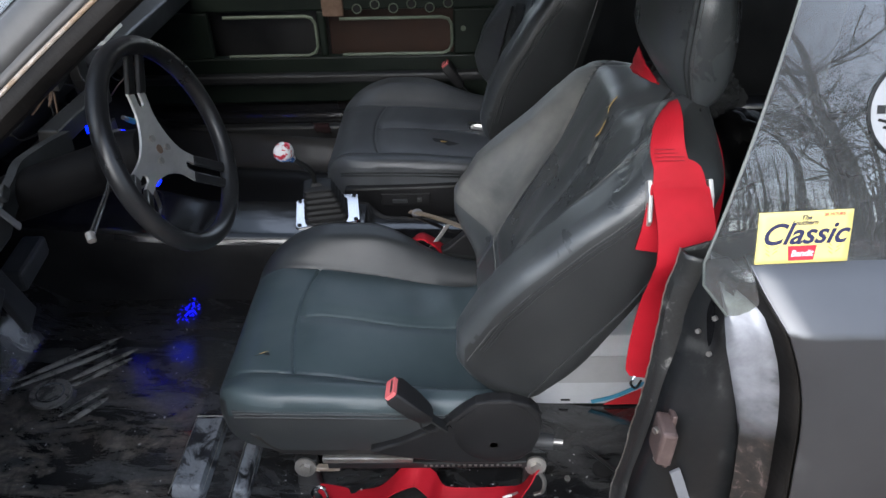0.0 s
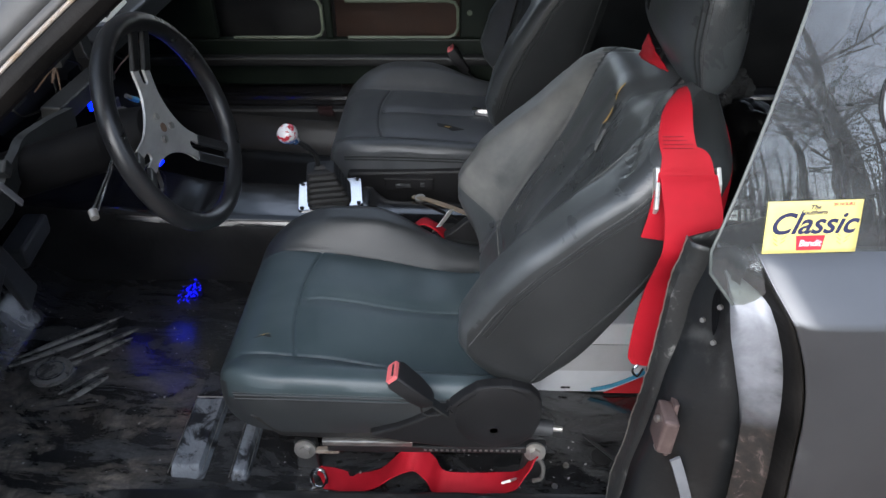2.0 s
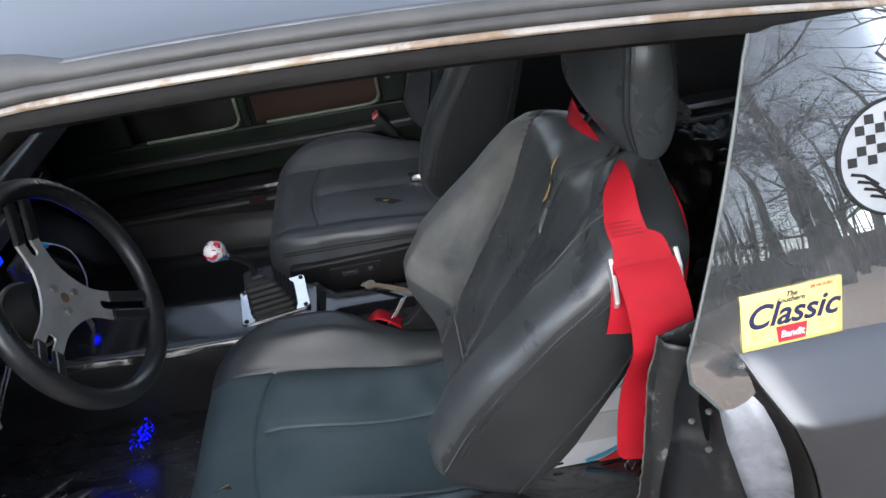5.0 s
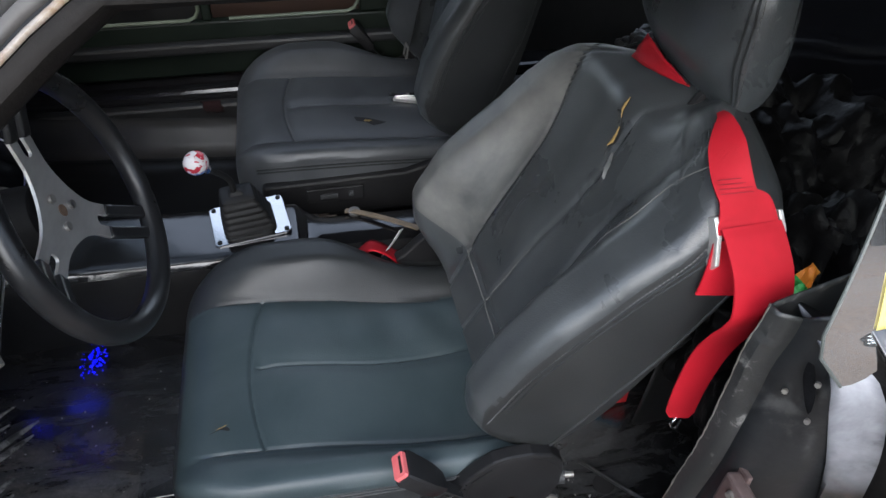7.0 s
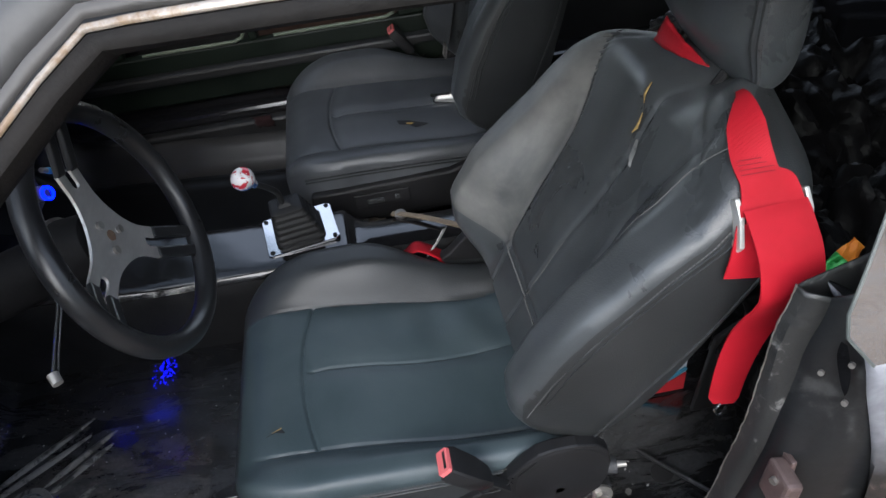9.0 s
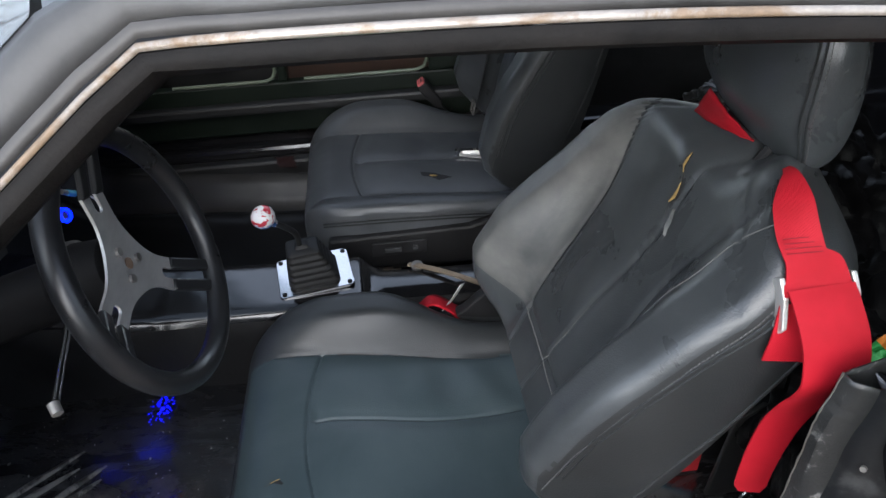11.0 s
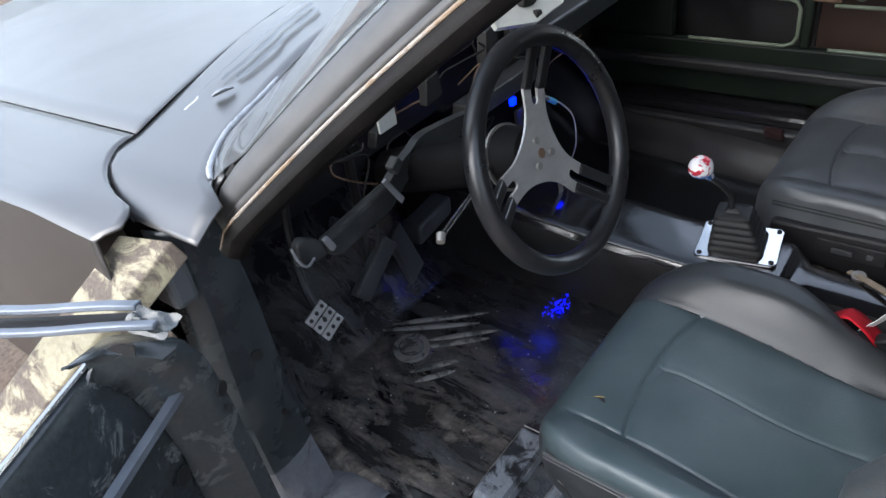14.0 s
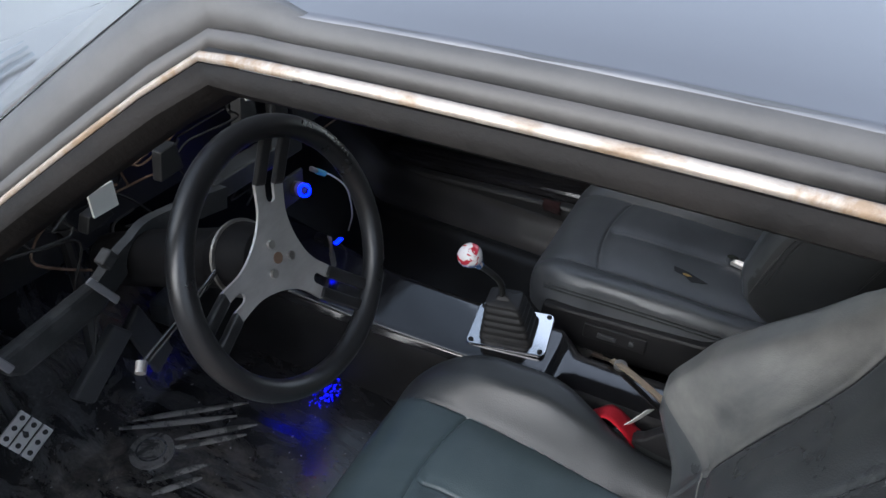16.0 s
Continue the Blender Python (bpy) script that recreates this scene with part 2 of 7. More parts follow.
ALU = surface("brushed_aluminium", (0.42, 0.41, 0.40), (0.56, 0.55, 0.53), (0.3, 0.42), 0.55, 14, 160, 0.15, 0.0004, (8, 1, 1))
CHROME = surface("chrome", (0.62, 0.62, 0.63), (0.75, 0.75, 0.76), (0.06, 0.18), 1.0, 12, 60, 0.06)
STEEL = surface("zinc_steel", (0.28, 0.27, 0.25), (0.46, 0.44, 0.41), (0.3, 0.5), 0.85, 30, 200)
FRAME_EDGE = worn_metal("dirty_seat_frame", (0.012, 0.0115, 0.011), (0.040, 0.036, 0.032), 0.52, 22, 0.45, 0.6, 0.2)
TAN_STEEL = surface("tan_scraped_steel", (0.20, 0.165, 0.13), (0.34, 0.29, 0.24), (0.45, 0.6), 0.3, 40, 200, 0.3)
RUST = surface("rusty_steel", (0.12, 0.075, 0.05), (0.26, 0.17, 0.12), (0.6, 0.8), 0.3, 30, 150, 0.5)
STRIKER = surface("brown_steel", (0.10, 0.07, 0.065), (0.18, 0.13, 0.12), (0.35, 0.5), 0.4, 30, 150, 0.3)
GLOSS_BLACK = surface("gloss_black_paint", (0.006, 0.006, 0.007), (0.013, 0.013, 0.014), (0.05, 0.20), 0.0, 6, 9, 0.30, 0.0040, coat=0.5, spec=0.5)
FAR_FLOOR = surface("dusty_black_floor", (0.0045, 0.0045, 0.005), (0.014, 0.0145, 0.0155), (0.26, 0.46), 0.0, 5.5, 12, 0.20, 0.002, coat=0.08, spec=0.3)
SATIN_BLACK = surface("satin_black_paint", (0.008, 0.0085, 0.009), (0.020, 0.0205, 0.021), (0.32, 0.58), 0.0, 10, 70, 0.3, 0.001)
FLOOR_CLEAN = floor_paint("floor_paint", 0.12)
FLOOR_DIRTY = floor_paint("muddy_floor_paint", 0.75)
PAINT = body_paint("grey_primer_paint", (0.094, 0.091, 0.088), (0.120, 0.117, 0.112), (0.30, 0.42))
PAINT_QUARTER = body_paint("quarter_primer_paint", (0.090, 0.092, 0.098), (0.118, 0.121, 0.127), (0.27, 0.40), 0.465)
PAINT_ROOF = body_paint("grey_roof_paint", (0.105, 0.108, 0.118), (0.135, 0.139, 0.150), (0.44, 0.56))
RAIL_STRIP = surface("grey_strip_paint", (0.13, 0.135, 0.145), (0.21, 0.215, 0.23), (0.35, 0.5))
TRIM = worn_metal("worn_bright_trim", (0.30, 0.21, 0.135), (0.47, 0.41, 0.35), 0.46, 7, 0.48, 0.45, 0.45)
SEAL = surface("brown_black_seal", (0.005, 0.0048, 0.0045), (0.017, 0.015, 0.0135), (0.5, 0.7), 0.0, 12, 90, 0.5, 0.002, spec=0.12)
CHANNEL = surface("weathered_channel_paint", (0.030, 0.028, 0.026), (0.075, 0.069, 0.064), (0.4, 0.6), 0.1, 10, 90, 0.3, 0.001)
JAMB = worn_metal("scuffed_black_jamb", (0.015, 0.016, 0.017), (0.050, 0.051, 0.050), 0.58, 11, 0.32, 0.5, 0.2)
JAMB_EDGE = worn_metal("scraped_edge", (0.027, 0.028, 0.028), (0.16, 0.158, 0.15), 0.60, 48, 0.36, 0.6, 0.1)
JAMB_BARE = bare_patch("bare_silver_metal")
SILL_GREY = worn_metal("grey_sill_paint", (0.06, 0.062, 0.067), (0.15, 0.154, 0.165), 0.40, 6, 0.3, 0.38, 0.1)
DOOR_DARK = worn_metal("scuffed_door_paint", (0.034, 0.040, 0.042), (0.17, 0.18, 0.175), 0.57, 12, 0.13, 0.5, 0.2)
PILLAR_BLACK = surface("pillar_paint", (0.022, 0.027, 0.029), (0.042, 0.050, 0.053), (0.20, 0.38), 0.0, 9, 70, 0.3, 0.001)
PILLAR_PAINT = surface("dusty_grey_pillar_paint", (0.045, 0.044, 0.043), (0.085, 0.082, 0.079), (0.45, 0.62), 0.1, 8, 90, 0.3, 0.001, (1, 1, 1))
RIB = worn_metal("dirty_rib_paint", (0.035, 0.034, 0.032), (0.19, 0.18, 0.168), 0.46, 26, 0.4, 0.6, 0.1)
RISER_TOP = worn_metal("scuffed_riser_paint", (0.018, 0.019, 0.021), (0.19, 0.205, 0.225), 0.47, 20, 0.30, 0.5, 0.1)
SCUFFED = worn_metal("scuffed_grey_black", (0.016, 0.016, 0.017), (0.15, 0.155, 0.165), 0.52, 20, 0.3, 0.5, 0.3)
RED = webbing("red_webbing", (0.32, 0.003, 0.010), (0.44, 0.006, 0.018))
RED_DARK = surface("dark_red_thread", (0.12, 0.003, 0.008), (0.18, 0.004, 0.011), (0.8, 0.9))
RED_PLASTIC = surface("faded_red_plastic", (0.62, 0.10, 0.11), (0.72, 0.17, 0.17), (0.4, 0.55))
YELLOW_OLD = worn_metal("flaking_yellow_paint", (0.17, 0.135, 0.105), (0.44, 0.385, 0.25), 0.47, 17, 0.8, 0.6, 0.0)
WHITE_PLASTIC = surface("white_plastic", (0.55, 0.57, 0.55), (0.68, 0.70, 0.67), (0.4, 0.6))
CARD_WHITE = surface("white_card", (0.56, 0.58, 0.60), (0.68, 0.70, 0.72), (0.55, 0.7))
CARD_RED = surface("red_print", (0.52, 0.02, 0.03), (0.62, 0.03, 0.04), (0.5, 0.6))
CARD_BLUE = surface("blue_print", (0.05, 0.30, 0.48), (0.09, 0.38, 0.56), (0.5, 0.6))
STICKER_YELLOW = surface("yellow_print", (0.80, 0.66, 0.20), (0.86, 0.72, 0.26), (0.4, 0.5))
STICKER_NAVY = surface("navy_print", (0.012, 0.014, 0.06), (0.02, 0.022, 0.08), (0.4, 0.5))
STICKER_RED = surface("red_sticker_print", (0.60, 0.02, 0.04), (0.68, 0.03, 0.05), (0.4, 0.5))
STICKER_GOLD = surface("gold_print", (0.48, 0.34, 0.08), (0.55, 0.40, 0.11), (0.4, 0.5))
BAG_GREEN = surface("green_foil", (0.02, 0.26, 0.05), (0.05, 0.42, 0.10), (0.2, 0.4), 0.2, 30, 60, 0.5, 0.004)
BAG_ORANGE = surface("orange_foil", (0.62, 0.16, 0.02), (0.78, 0.28, 0.04), (0.25, 0.4), 0.2, 30, 60, 0.5, 0.004)
BAG_BLACK = surface("black_polythene", (0.002, 0.002, 0.0022), (0.005, 0.005, 0.0055), (0.34, 0.52), 0.0, 20, 45, 0.5, 0.006, spec=0.09)
BROWN_CARD = surface("brown_door_void", (0.036, 0.019, 0.013), (0.06, 0.032, 0.022), (0.7, 0.9))
DOOR_GREEN = surface("dark_green_door_metal", (0.003, 0.006, 0.004), (0.008, 0.014, 0.009), (0.35, 0.55), 0.0, 8, 80, 0.3, spec=0.3)
EDGE_GREEN = surface("green_pressed_edge", (0.10, 0.13, 0.09), (0.17, 0.20, 0.15), (0.35, 0.5), 0.1, 12, 80, 0.3)
GLASS = glass_mat("quarter_glass", (0.50, 0.55, 0.50), 0.0, 1.75, 0.14)
GLASS_EDGE = surface("ground_glass_edge", (0.07, 0.08, 0.075), (0.12, 0.13, 0.12), (0.3, 0.45))
SCREEN = glass_mat("windscreen_glass", (0.52, 0.56, 0.58), 0.05, 1.9, 0.26)
LED_BLUE = glowing("blue_light", (0.0, 0.004, 1.0), 4.5)
# speckled emission that stands in for blue light falling on the floor
FLOOR_GLOW = glowing("blue_floor_glow_patch", (0.0, 0.002, 1.0), 1.1)
dim = FLOOR_GLOW.node_tree
dim.links.new(ramp(dim.nodes, dim.links, noise_tex(dim.nodes, dim.links, coords(dim.nodes, dim.links), 160, 6, 0.8), [(0.42, grey(0.04)), (0.62, grey(1.3))]), dim.nodes["Principled BSDF"].inputs["Emission Strength"])
dim.nodes["Principled BSDF"].inputs["Base Color"].default_value = (0.01, 0.01, 0.02, 1)
LED_RED = glowing("red_light", (1.0, 0.05, 0.05), 1.2)


# ---- mesh helpers ----
def part(name, bm, material, parent=None, label="", smooth=True, bevel=0.0, others=()):
    me = bpy.data.meshes.new(name)
    bmesh.ops.recalc_face_normals(bm, faces=bm.faces)
    bm.to_mesh(me)
    bm.free()
    for m in (material, *others):
        me.materials.append(m)
    if smooth:
        me.polygons.foreach_set("use_smooth", [True] * len(me.polygons))
        me.set_sharp_from_angle(angle=radians(40))
    ob = new(name, me)
    if bevel:
        bv = ob.modifiers.new("bevel", "BEVEL")
        bv.width, bv.segments, bv.limit_method = bevel, 2, "ANGLE"
    if parent is not None:
        ob.parent = parent
        ob.matrix_parent_inverse = parent.matrix_world.inverted()
    if label:
        ob["label"] = label
    return ob


def thing(name, label, category, at=(0, 0, 0), group="", kind=""):
    e = new(name)
    e.empty_display_size = 0.05
    e.matrix_world = pose(*at)
    bpy.context.view_layer.update()
    return tagged(e, label, category, group, kind)


def box(lo, hi, bm=None):
    bm = bm or bmesh.new()
    v = [bm.verts.new((x, y, z)) for x in (lo[0], hi[0]) for y in (lo[1], hi[1]) for z in (lo[2], hi[2])]
    for f in ((0, 1, 3, 2), (4, 6, 7, 5), (0, 4, 5, 1), (2, 3, 7, 6), (0, 2, 6, 4), (1, 5, 7, 3)):
        bm.faces.new([v[i] for i in f])
    return bm


def grid(f, us, vs, close_v=False, caps=False, bm=None):
    """A sheet f(u, v) over the given stations; close_v makes a tube of it, caps shuts its ends."""
    bm = bm or bmesh.new()
    rows = [[bm.verts.new(f(u, v)) for v in vs] for u in us]
    n = len(vs)
    for a, b in zip(rows, rows[1:]):
        for j in range(n if close_v else n - 1):
            bm.faces.new((a[j], a[(j + 1) % n], b[(j + 1) % n], b[j]))
    if caps:
        for r in (rows[0], rows[-1]):
            bm.faces.new(r)
    return bm


def thick(ob, t, offset=-1.0):
    s = ob.modifiers.new("solid", "SOLIDIFY")
    s.thickness, s.offset = t, offset
    return ob


def frames_along(path):
    path = [Vector(p) for p in path]
    out = []
    for i, p in enumerate(path):
        t = (path[min(i + 1, len(path) - 1)] - path[max(i - 1, 0)]).normalized()
        out.append((p, t))
    return out


def smooth_path(points, n=8):
    """A Catmull-Rom curve through the points."""
    p = [Vector(q) for q in points]
    p = [2 * p[0] - p[1]] + p + [2 * p[-1] - p[-2]]
    out = []
    for i in range(1, len(p) - 2):
        for k in range(n):
            t = k / n
            out.append(0.5 * (2 * p[i] + (p[i + 1] - p[i - 1]) * t + (2 * p[i - 1] - 5 * p[i] + 4 * p[i + 1] - p[i + 2]) * t * t + (3 * p[i] - p[i - 1] - 3 * p[i + 1] + p[i + 2]) * t**3))
    return out + [p[-2]]


def tube(path, r, sides=10, bm=None, caps=True):
    """A round bar along a path; r: one radius or one a point."""
    bm = bm or bmesh.new()
    fr = frames_along(path)
    rs = [r] * len(fr) if isinstance(r, (int, float)) else r
    side = None
    rings = []
    for (p, t), q in zip(fr, rs):
        ref = side if side is not None else (Vector((0, 0, 1)) if abs(t.z) < 0.9 else Vector((1, 0, 0)))
        side = (ref - t * ref.dot(t)).normalized()
        up = t.cross(side)
        rings.append([bm.verts.new(p + q * (math.cos(a) * side + math.sin(a) * up)) for a in (2 * math.pi * k / sides for k in range(sides))])
    for a, b in zip(rings, rings[1:]):
        for j in range(sides):
            bm.faces.new((a[j], a[(j + 1) % sides], b[(j + 1) % sides], b[j]))
    if caps:
        bm.faces.new(rings[0])
        bm.faces.new(rings[-1])
    return bm


def disc(centre, axis, r, h, sides=20, bm=None, r2=None):
    c, a = Vector(centre), Vector(axis).normalized()
    return tube([c, c + a * h], [r, r if r2 is None else r2], sides, bm)


def strap(path, widths, w, t=0.0022, bm=None, taper=()):
    """Webbing along a path; widths: the direction across it at each point."""
    bm = bm or bmesh.new()
    rows = []
    full = w
    for i, ((p, d), across) in enumerate(zip(frames_along(path), widths)):
        w = full * (lerp(taper, i / (len(widths) - 1)) if taper else 1.0)
        a = Vector(across)
        a = (a - d * a.dot(d)).normalized()
        n = d.cross(a)
        row = []
        for s, k in ((-1, -1), (-0.5, -1), (0, -1), (0.5, -1), (1, -1), (1, 1), (0.5, 1), (0, 1), (-0.5, 1), (-1, 1)):
            row.append(bm.verts.new(p + a * (s * w / 2) + n * (k * t / 2)))
        rows.append(row)
    for a, b in zip(rows, rows[1:]):
        for j in range(10):
            bm.faces.new((a[j], a[(j + 1) % 10], b[(j + 1) % 10], b[j]))
    bm.faces.new(rows[0])
    bm.faces.new(rows[-1])
    return bm


def extruded(points, axis, a, b, bm=None):
    """A flat outline, given in the two other axes, drawn out along x, y or z from a to b."""
    bm = bm or bmesh.new()
    k = "xyz".index(axis)

    def at(p, v):
        q = list(p)
        q.insert(k, v)
        return q

    lo, hi = [bm.verts.new(at(p, a)) for p in points], [bm.verts.new(at(p, b)) for p in points]
    n = len(points)
    for i in range(n):
        bm.faces.new((lo[i], lo[(i + 1) % n], hi[(i + 1) % n], hi[i]))
    bm.faces.new(lo)
    bm.faces.new(hi)
    return bm


def lerp(table, x):
    xs, ys = zip(*table)
    return float(np.interp(x, xs, ys))


def span(a, b, step):
    k = max(2, int(round((b - a) / step)) + 1)
    return [a + (b - a) * i / (k - 1) for i in range(k)]


def soft(a, b, x):
    t = min(1.0, max(0.0, (x - a) / (b - a)))
    return t * t * (3 - 2 * t)


def dip(x, c, w):
    return math.exp(-(((x - c) / w) ** 2))


# ---- ground and trees ----
def ground_mat():
    m, n, l, b = nodes_of("leaf_litter")
    v = coords(n, l)
    big, mid, fine = noise_tex(n, l, v, 0.7, 8), noise_tex(n, l, v, 14, 9, 0.75, 1.0), noise_tex(n, l, v, 60, 6, 0.7)
    c1 = ramp(n, l, mid, [(0.3, (0.05, 0.032, 0.022)), (0.5, (0.16, 0.105, 0.07)), (0.7, (0.30, 0.21, 0.14))])
    c2 = ramp(n, l, fine, [(0.3, (0.085, 0.062, 0.046)), (0.7, (0.23, 0.175, 0.13))])
    l.new(mixed(n, l, ramp(n, l, big, [(0.4, grey(0)), (0.6, grey(1))]), c1, c2), b.inputs["Base Color"])
    b.inputs["Roughness"].default_value = 0.95
    bumped(n, l, b, mid, 0.8, 0.02)
    return m


GROUND = ground_mat()
BARK = surface("bark", (0.035, 0.030, 0.026), (0.085, 0.072, 0.062), (0.85, 0.95), 0.0, 6, 40, 0.9, 0.01, (1, 1, 0.2))


def ground_height(x, y):
    return 0.05 * math.sin(x * 0.31 + 1) * math.cos(y * 0.23) * min(1.0, math.hypot(x, y) / 12)


axis_stations = [s * d for s in (-1,) for d in (900, 400, 180, 90, 50, 30, 18, 10, 5)] + [-2, 0, 2] + [5, 10, 18, 30, 50, 90, 180, 400, 900]
ground = part("ground", grid(lambda x, y: (x, y, ground_height(x, y)), axis_stations, axis_stations), GROUND)
tagged(ground, "brown leaf litter and bare soil under the car", "ground", kind="structure")


def branch(bm, start, way, length, r, depth, rng):
    """One limb with its forks, tapering to twigs."""
    p, d, pts, rs = Vector(start), Vector(way).normalized(), [], []
    steps = 6 if depth > 2 else 4
    for k in range(steps + 1):
        pts.append(p.copy())
        rs.append(r * (1 - 0.55 * k / steps))
        d = (d + Vector([rng.uniform(-1, 1) * (0.05 if depth > 3 else 0.16) for _ in range(3)]) + Vector((0, 0, 0.03))).normalized()
        p += d * (length / steps)
    tube(pts, rs, 7 if depth > 2 else 4 if depth > 1 else 3, bm, caps=False)
    if depth <= 0:
        return
    for k in range(4 if depth > 1 else 5):
        i = rng.randint(steps // 2 if depth > 3 else 1, steps)
        turn = Vector((rng.uniform(-1, 1), rng.uniform(-1, 1), rng.uniform(-0.1, 0.8))).normalized()
        way2 = (Vector(pts[i]) - Vector(pts[i - 1])).normalized() * 0.7 + turn * 0.8
        branch(bm, pts[i], way2, length * rng.uniform(0.45, 0.68), rs[i] * rng.uniform(0.45, 0.65), depth - 1, rng)


def bare_tree(seed, height, r):
    rng = random.Random(seed)
    tree = thing("bare_tree", "tall leafless winter tree with dark bark and many thin branches", "tree", group="bare trees round the clearing")
    trunk = bmesh.new()
    pts, rs, p = [], [], Vector((0, 0, -0.2))
    for k in range(9):
        pts.append(p.copy())
        rs.append(r * (1 - 0.75 * k / 8))
        p += Vector((rng.uniform(-0.2, 0.2), rng.uniform(-0.2, 0.2), height / 8))
    part("trunk", tube(pts, rs, 10, trunk), BARK, tree)
    crown = bmesh.new()
    for k in range(13):
        i = rng.randint(2, 8)
        a = rng.uniform(0, 2 * math.pi)
        branch(crown, pts[i], (math.cos(a), math.sin(a), rng.uniform(0.4, 1.3)), height * rng.uniform(0.2, 0.42) * (1.1 - 0.06 * i), rs[i] * 0.5, 3, rng)
    part("crown", crown, BARK, tree)
    return tree


tree_a, tree_b = bare_tree(3, 14.0, 0.25), bare_tree(8, 11.0, 0.15)
tree_a.matrix_world = pose(8.6, -13.0, 0)
tree_b.matrix_world = pose(5.0, -14.5, 0, 0, 0, 70)
rng = random.Random(5)
for k in range(26):
    a = radians(rng.uniform(-85, -12))
    d = rng.uniform(14, 34)
    copy_thing(rng.choice((tree_a, tree_b)), pose(d * math.cos(a) + 2, d * math.sin(a) - 1.0, 0, rng.uniform(-4, 4), rng.uniform(-4, 4), rng.uniform(0, 360)))
far_wood = grid(lambda a, z: (46 * math.cos(a), 46 * math.sin(a), -0.2 + z * (4.4 + 1.6 * noise.noise((9 * a, z, 0)) + 1.1 * noise.noise((31 * a, 0, 4)))), [2 * math.pi * k / 240 for k in range(240)] + [0.0], [0, 0.5, 1.0])
rng = random.Random(77)
for k in range(1400):
    a, d = rng.uniform(0, 2 * math.pi), rng.uniform(30, 45)
    h, lean = rng.uniform(7, 14), rng.uniform(-0.6, 0.6)
    base = Vector((d * math.cos(a), d * math.sin(a), -0.2))
    side = Vector((-math.sin(a), math.cos(a), 0))
    r = rng.uniform(0.04, 0.12)
    tube([base, base + side * lean * 0.5 + Vector((0, 0, h * 0.5)), base + side * lean + Vector((0, 0, h))], [r, r * 0.7, r * 0.2], 4, far_wood, caps=False)
    for j in range(7):
        p = base + side * lean * 0.5 + Vector((0, 0, h * rng.uniform(0.15, 0.9)))
        w = rng.uniform(0.6, 2.2) * rng.choice((-1, 1))
        tube([p, p + side * w * 0.5 + Vector((0, 0, 0.5)), p + side * w + Vector((0, 0, rng.uniform(0.3, 1.6)))], [r * 0.4, r * 0.3, 0.012], 3, far_wood, caps=False)
far_wood = part("far_woods", far_wood, BARK, smooth=False)
tagged(far_wood, "dense dark leafless woods in the distance", "woods", kind="backdrop")

# ---- car shell ----
CENTRE = 1.5


def rail(x):
    d = x + 0.273
    return Vector((x, 0.802 - 0.128 * d + 0.186 * d * d, 1.244 + 0.059 * d - 0.149 * d * d))


FOOT, CORNER = Vector((-0.640, 0.664, 0.948)), rail(-0.273)
pillar_path = [FOOT.lerp(CORNER, k / 10) + Vector((0, 0, 0.008)) * math.sin(math.pi * k / 10) for k in range(11)]
roof_path = [rail(-0.273 + 1.45 * k / 40) for k in range(1, 41)]
rail_path = [FOOT + Vector((-0.050, -0.004, -0.058)), FOOT + Vector((-0.028, -0.002, -0.024))] + pillar_path[:-1] + [CORNER + Vector((0.004, 0, -0.001))] + roof_path


def rail_strip(offsets):
    """A band beside the door opening's edge: pairs of (inboard, outward) offsets in metres."""
    fr = frames_along(rail_path)

    def at(u, v):
        p, t = fr[u]
        up = Vector((-t.z, 0, t.x)).normalized()
        a, b = offsets[v] if len(offsets[v]) == 2 else offsets[v][:2]
        k = max(0.0, min(1.0, (14 - u) / 3)) if len(offsets[v]) == 4 else 0
        if k:
            a, b = a + (offsets[v][2] - a) * k, b + (offsets[v][3] - b) * k
        return p + Vector((0, a, 0)) + up * b

    return grid(at, range(len(fr)), range(len(offsets)))


opening = thing("door_opening_trim", "worn bright drip rail and black seal round the open doorway", "car trim", kind="structure")
thick(part("seal_face", rail_strip([(0.05, -0.034, 0.022, -0.027), (0.012, -0.022, 0.010, -0.024), (0.002, -0.016, 0.001, -0.014), (0.001, -0.001)]), SEAL, opening, "dull black-brown door seal face"), 0.002)
thick(part("drip_rail", rail_strip([(0.0, 0.0), (0.0005, 0.003), (0.003, 0.0052, 0.003, 0.0045), (0.005, 0.006, 0.005, 0.005)]), TRIM, opening, "scratched bright metal drip rail"), 0.002)
thick(part("gutter_gap", rail_strip([(0.005, 0.0057, 0.005, 0.0045), (0.0065, 0.002, 0.008, -0.002), (0.012, 0.0035, 0.014, 0.006)]), RUBBER, opening, "dark gutter gap"), 0.001)
thick(part("gutter", rail_strip([(0.012, 0.0035, 0.014, 0.006), (0.016, 0.0115, 0.0165, 0.013), (0.019, 0.0135, 0.0195, 0.0165), (0.0215, 0.0125, 0.022, 0.0165)]), CHANNEL, opening, "grey-brown weathered gutter bead"), 0.002)
thick(part("pillar_skin", rail_strip([(0.0215, 0.0125, 0.022, 0.0165), (0.0235, 0.019, 0.025, 0.030), (0.026, 0.0235, 0.028, 0.042), (0.031, 0.0262, 0.038, 0.052), (0.036, 0.0275, 0.050, 0.057)]), PILLAR_PAINT, opening, "dusty grey painted pillar skin"), 0.002)


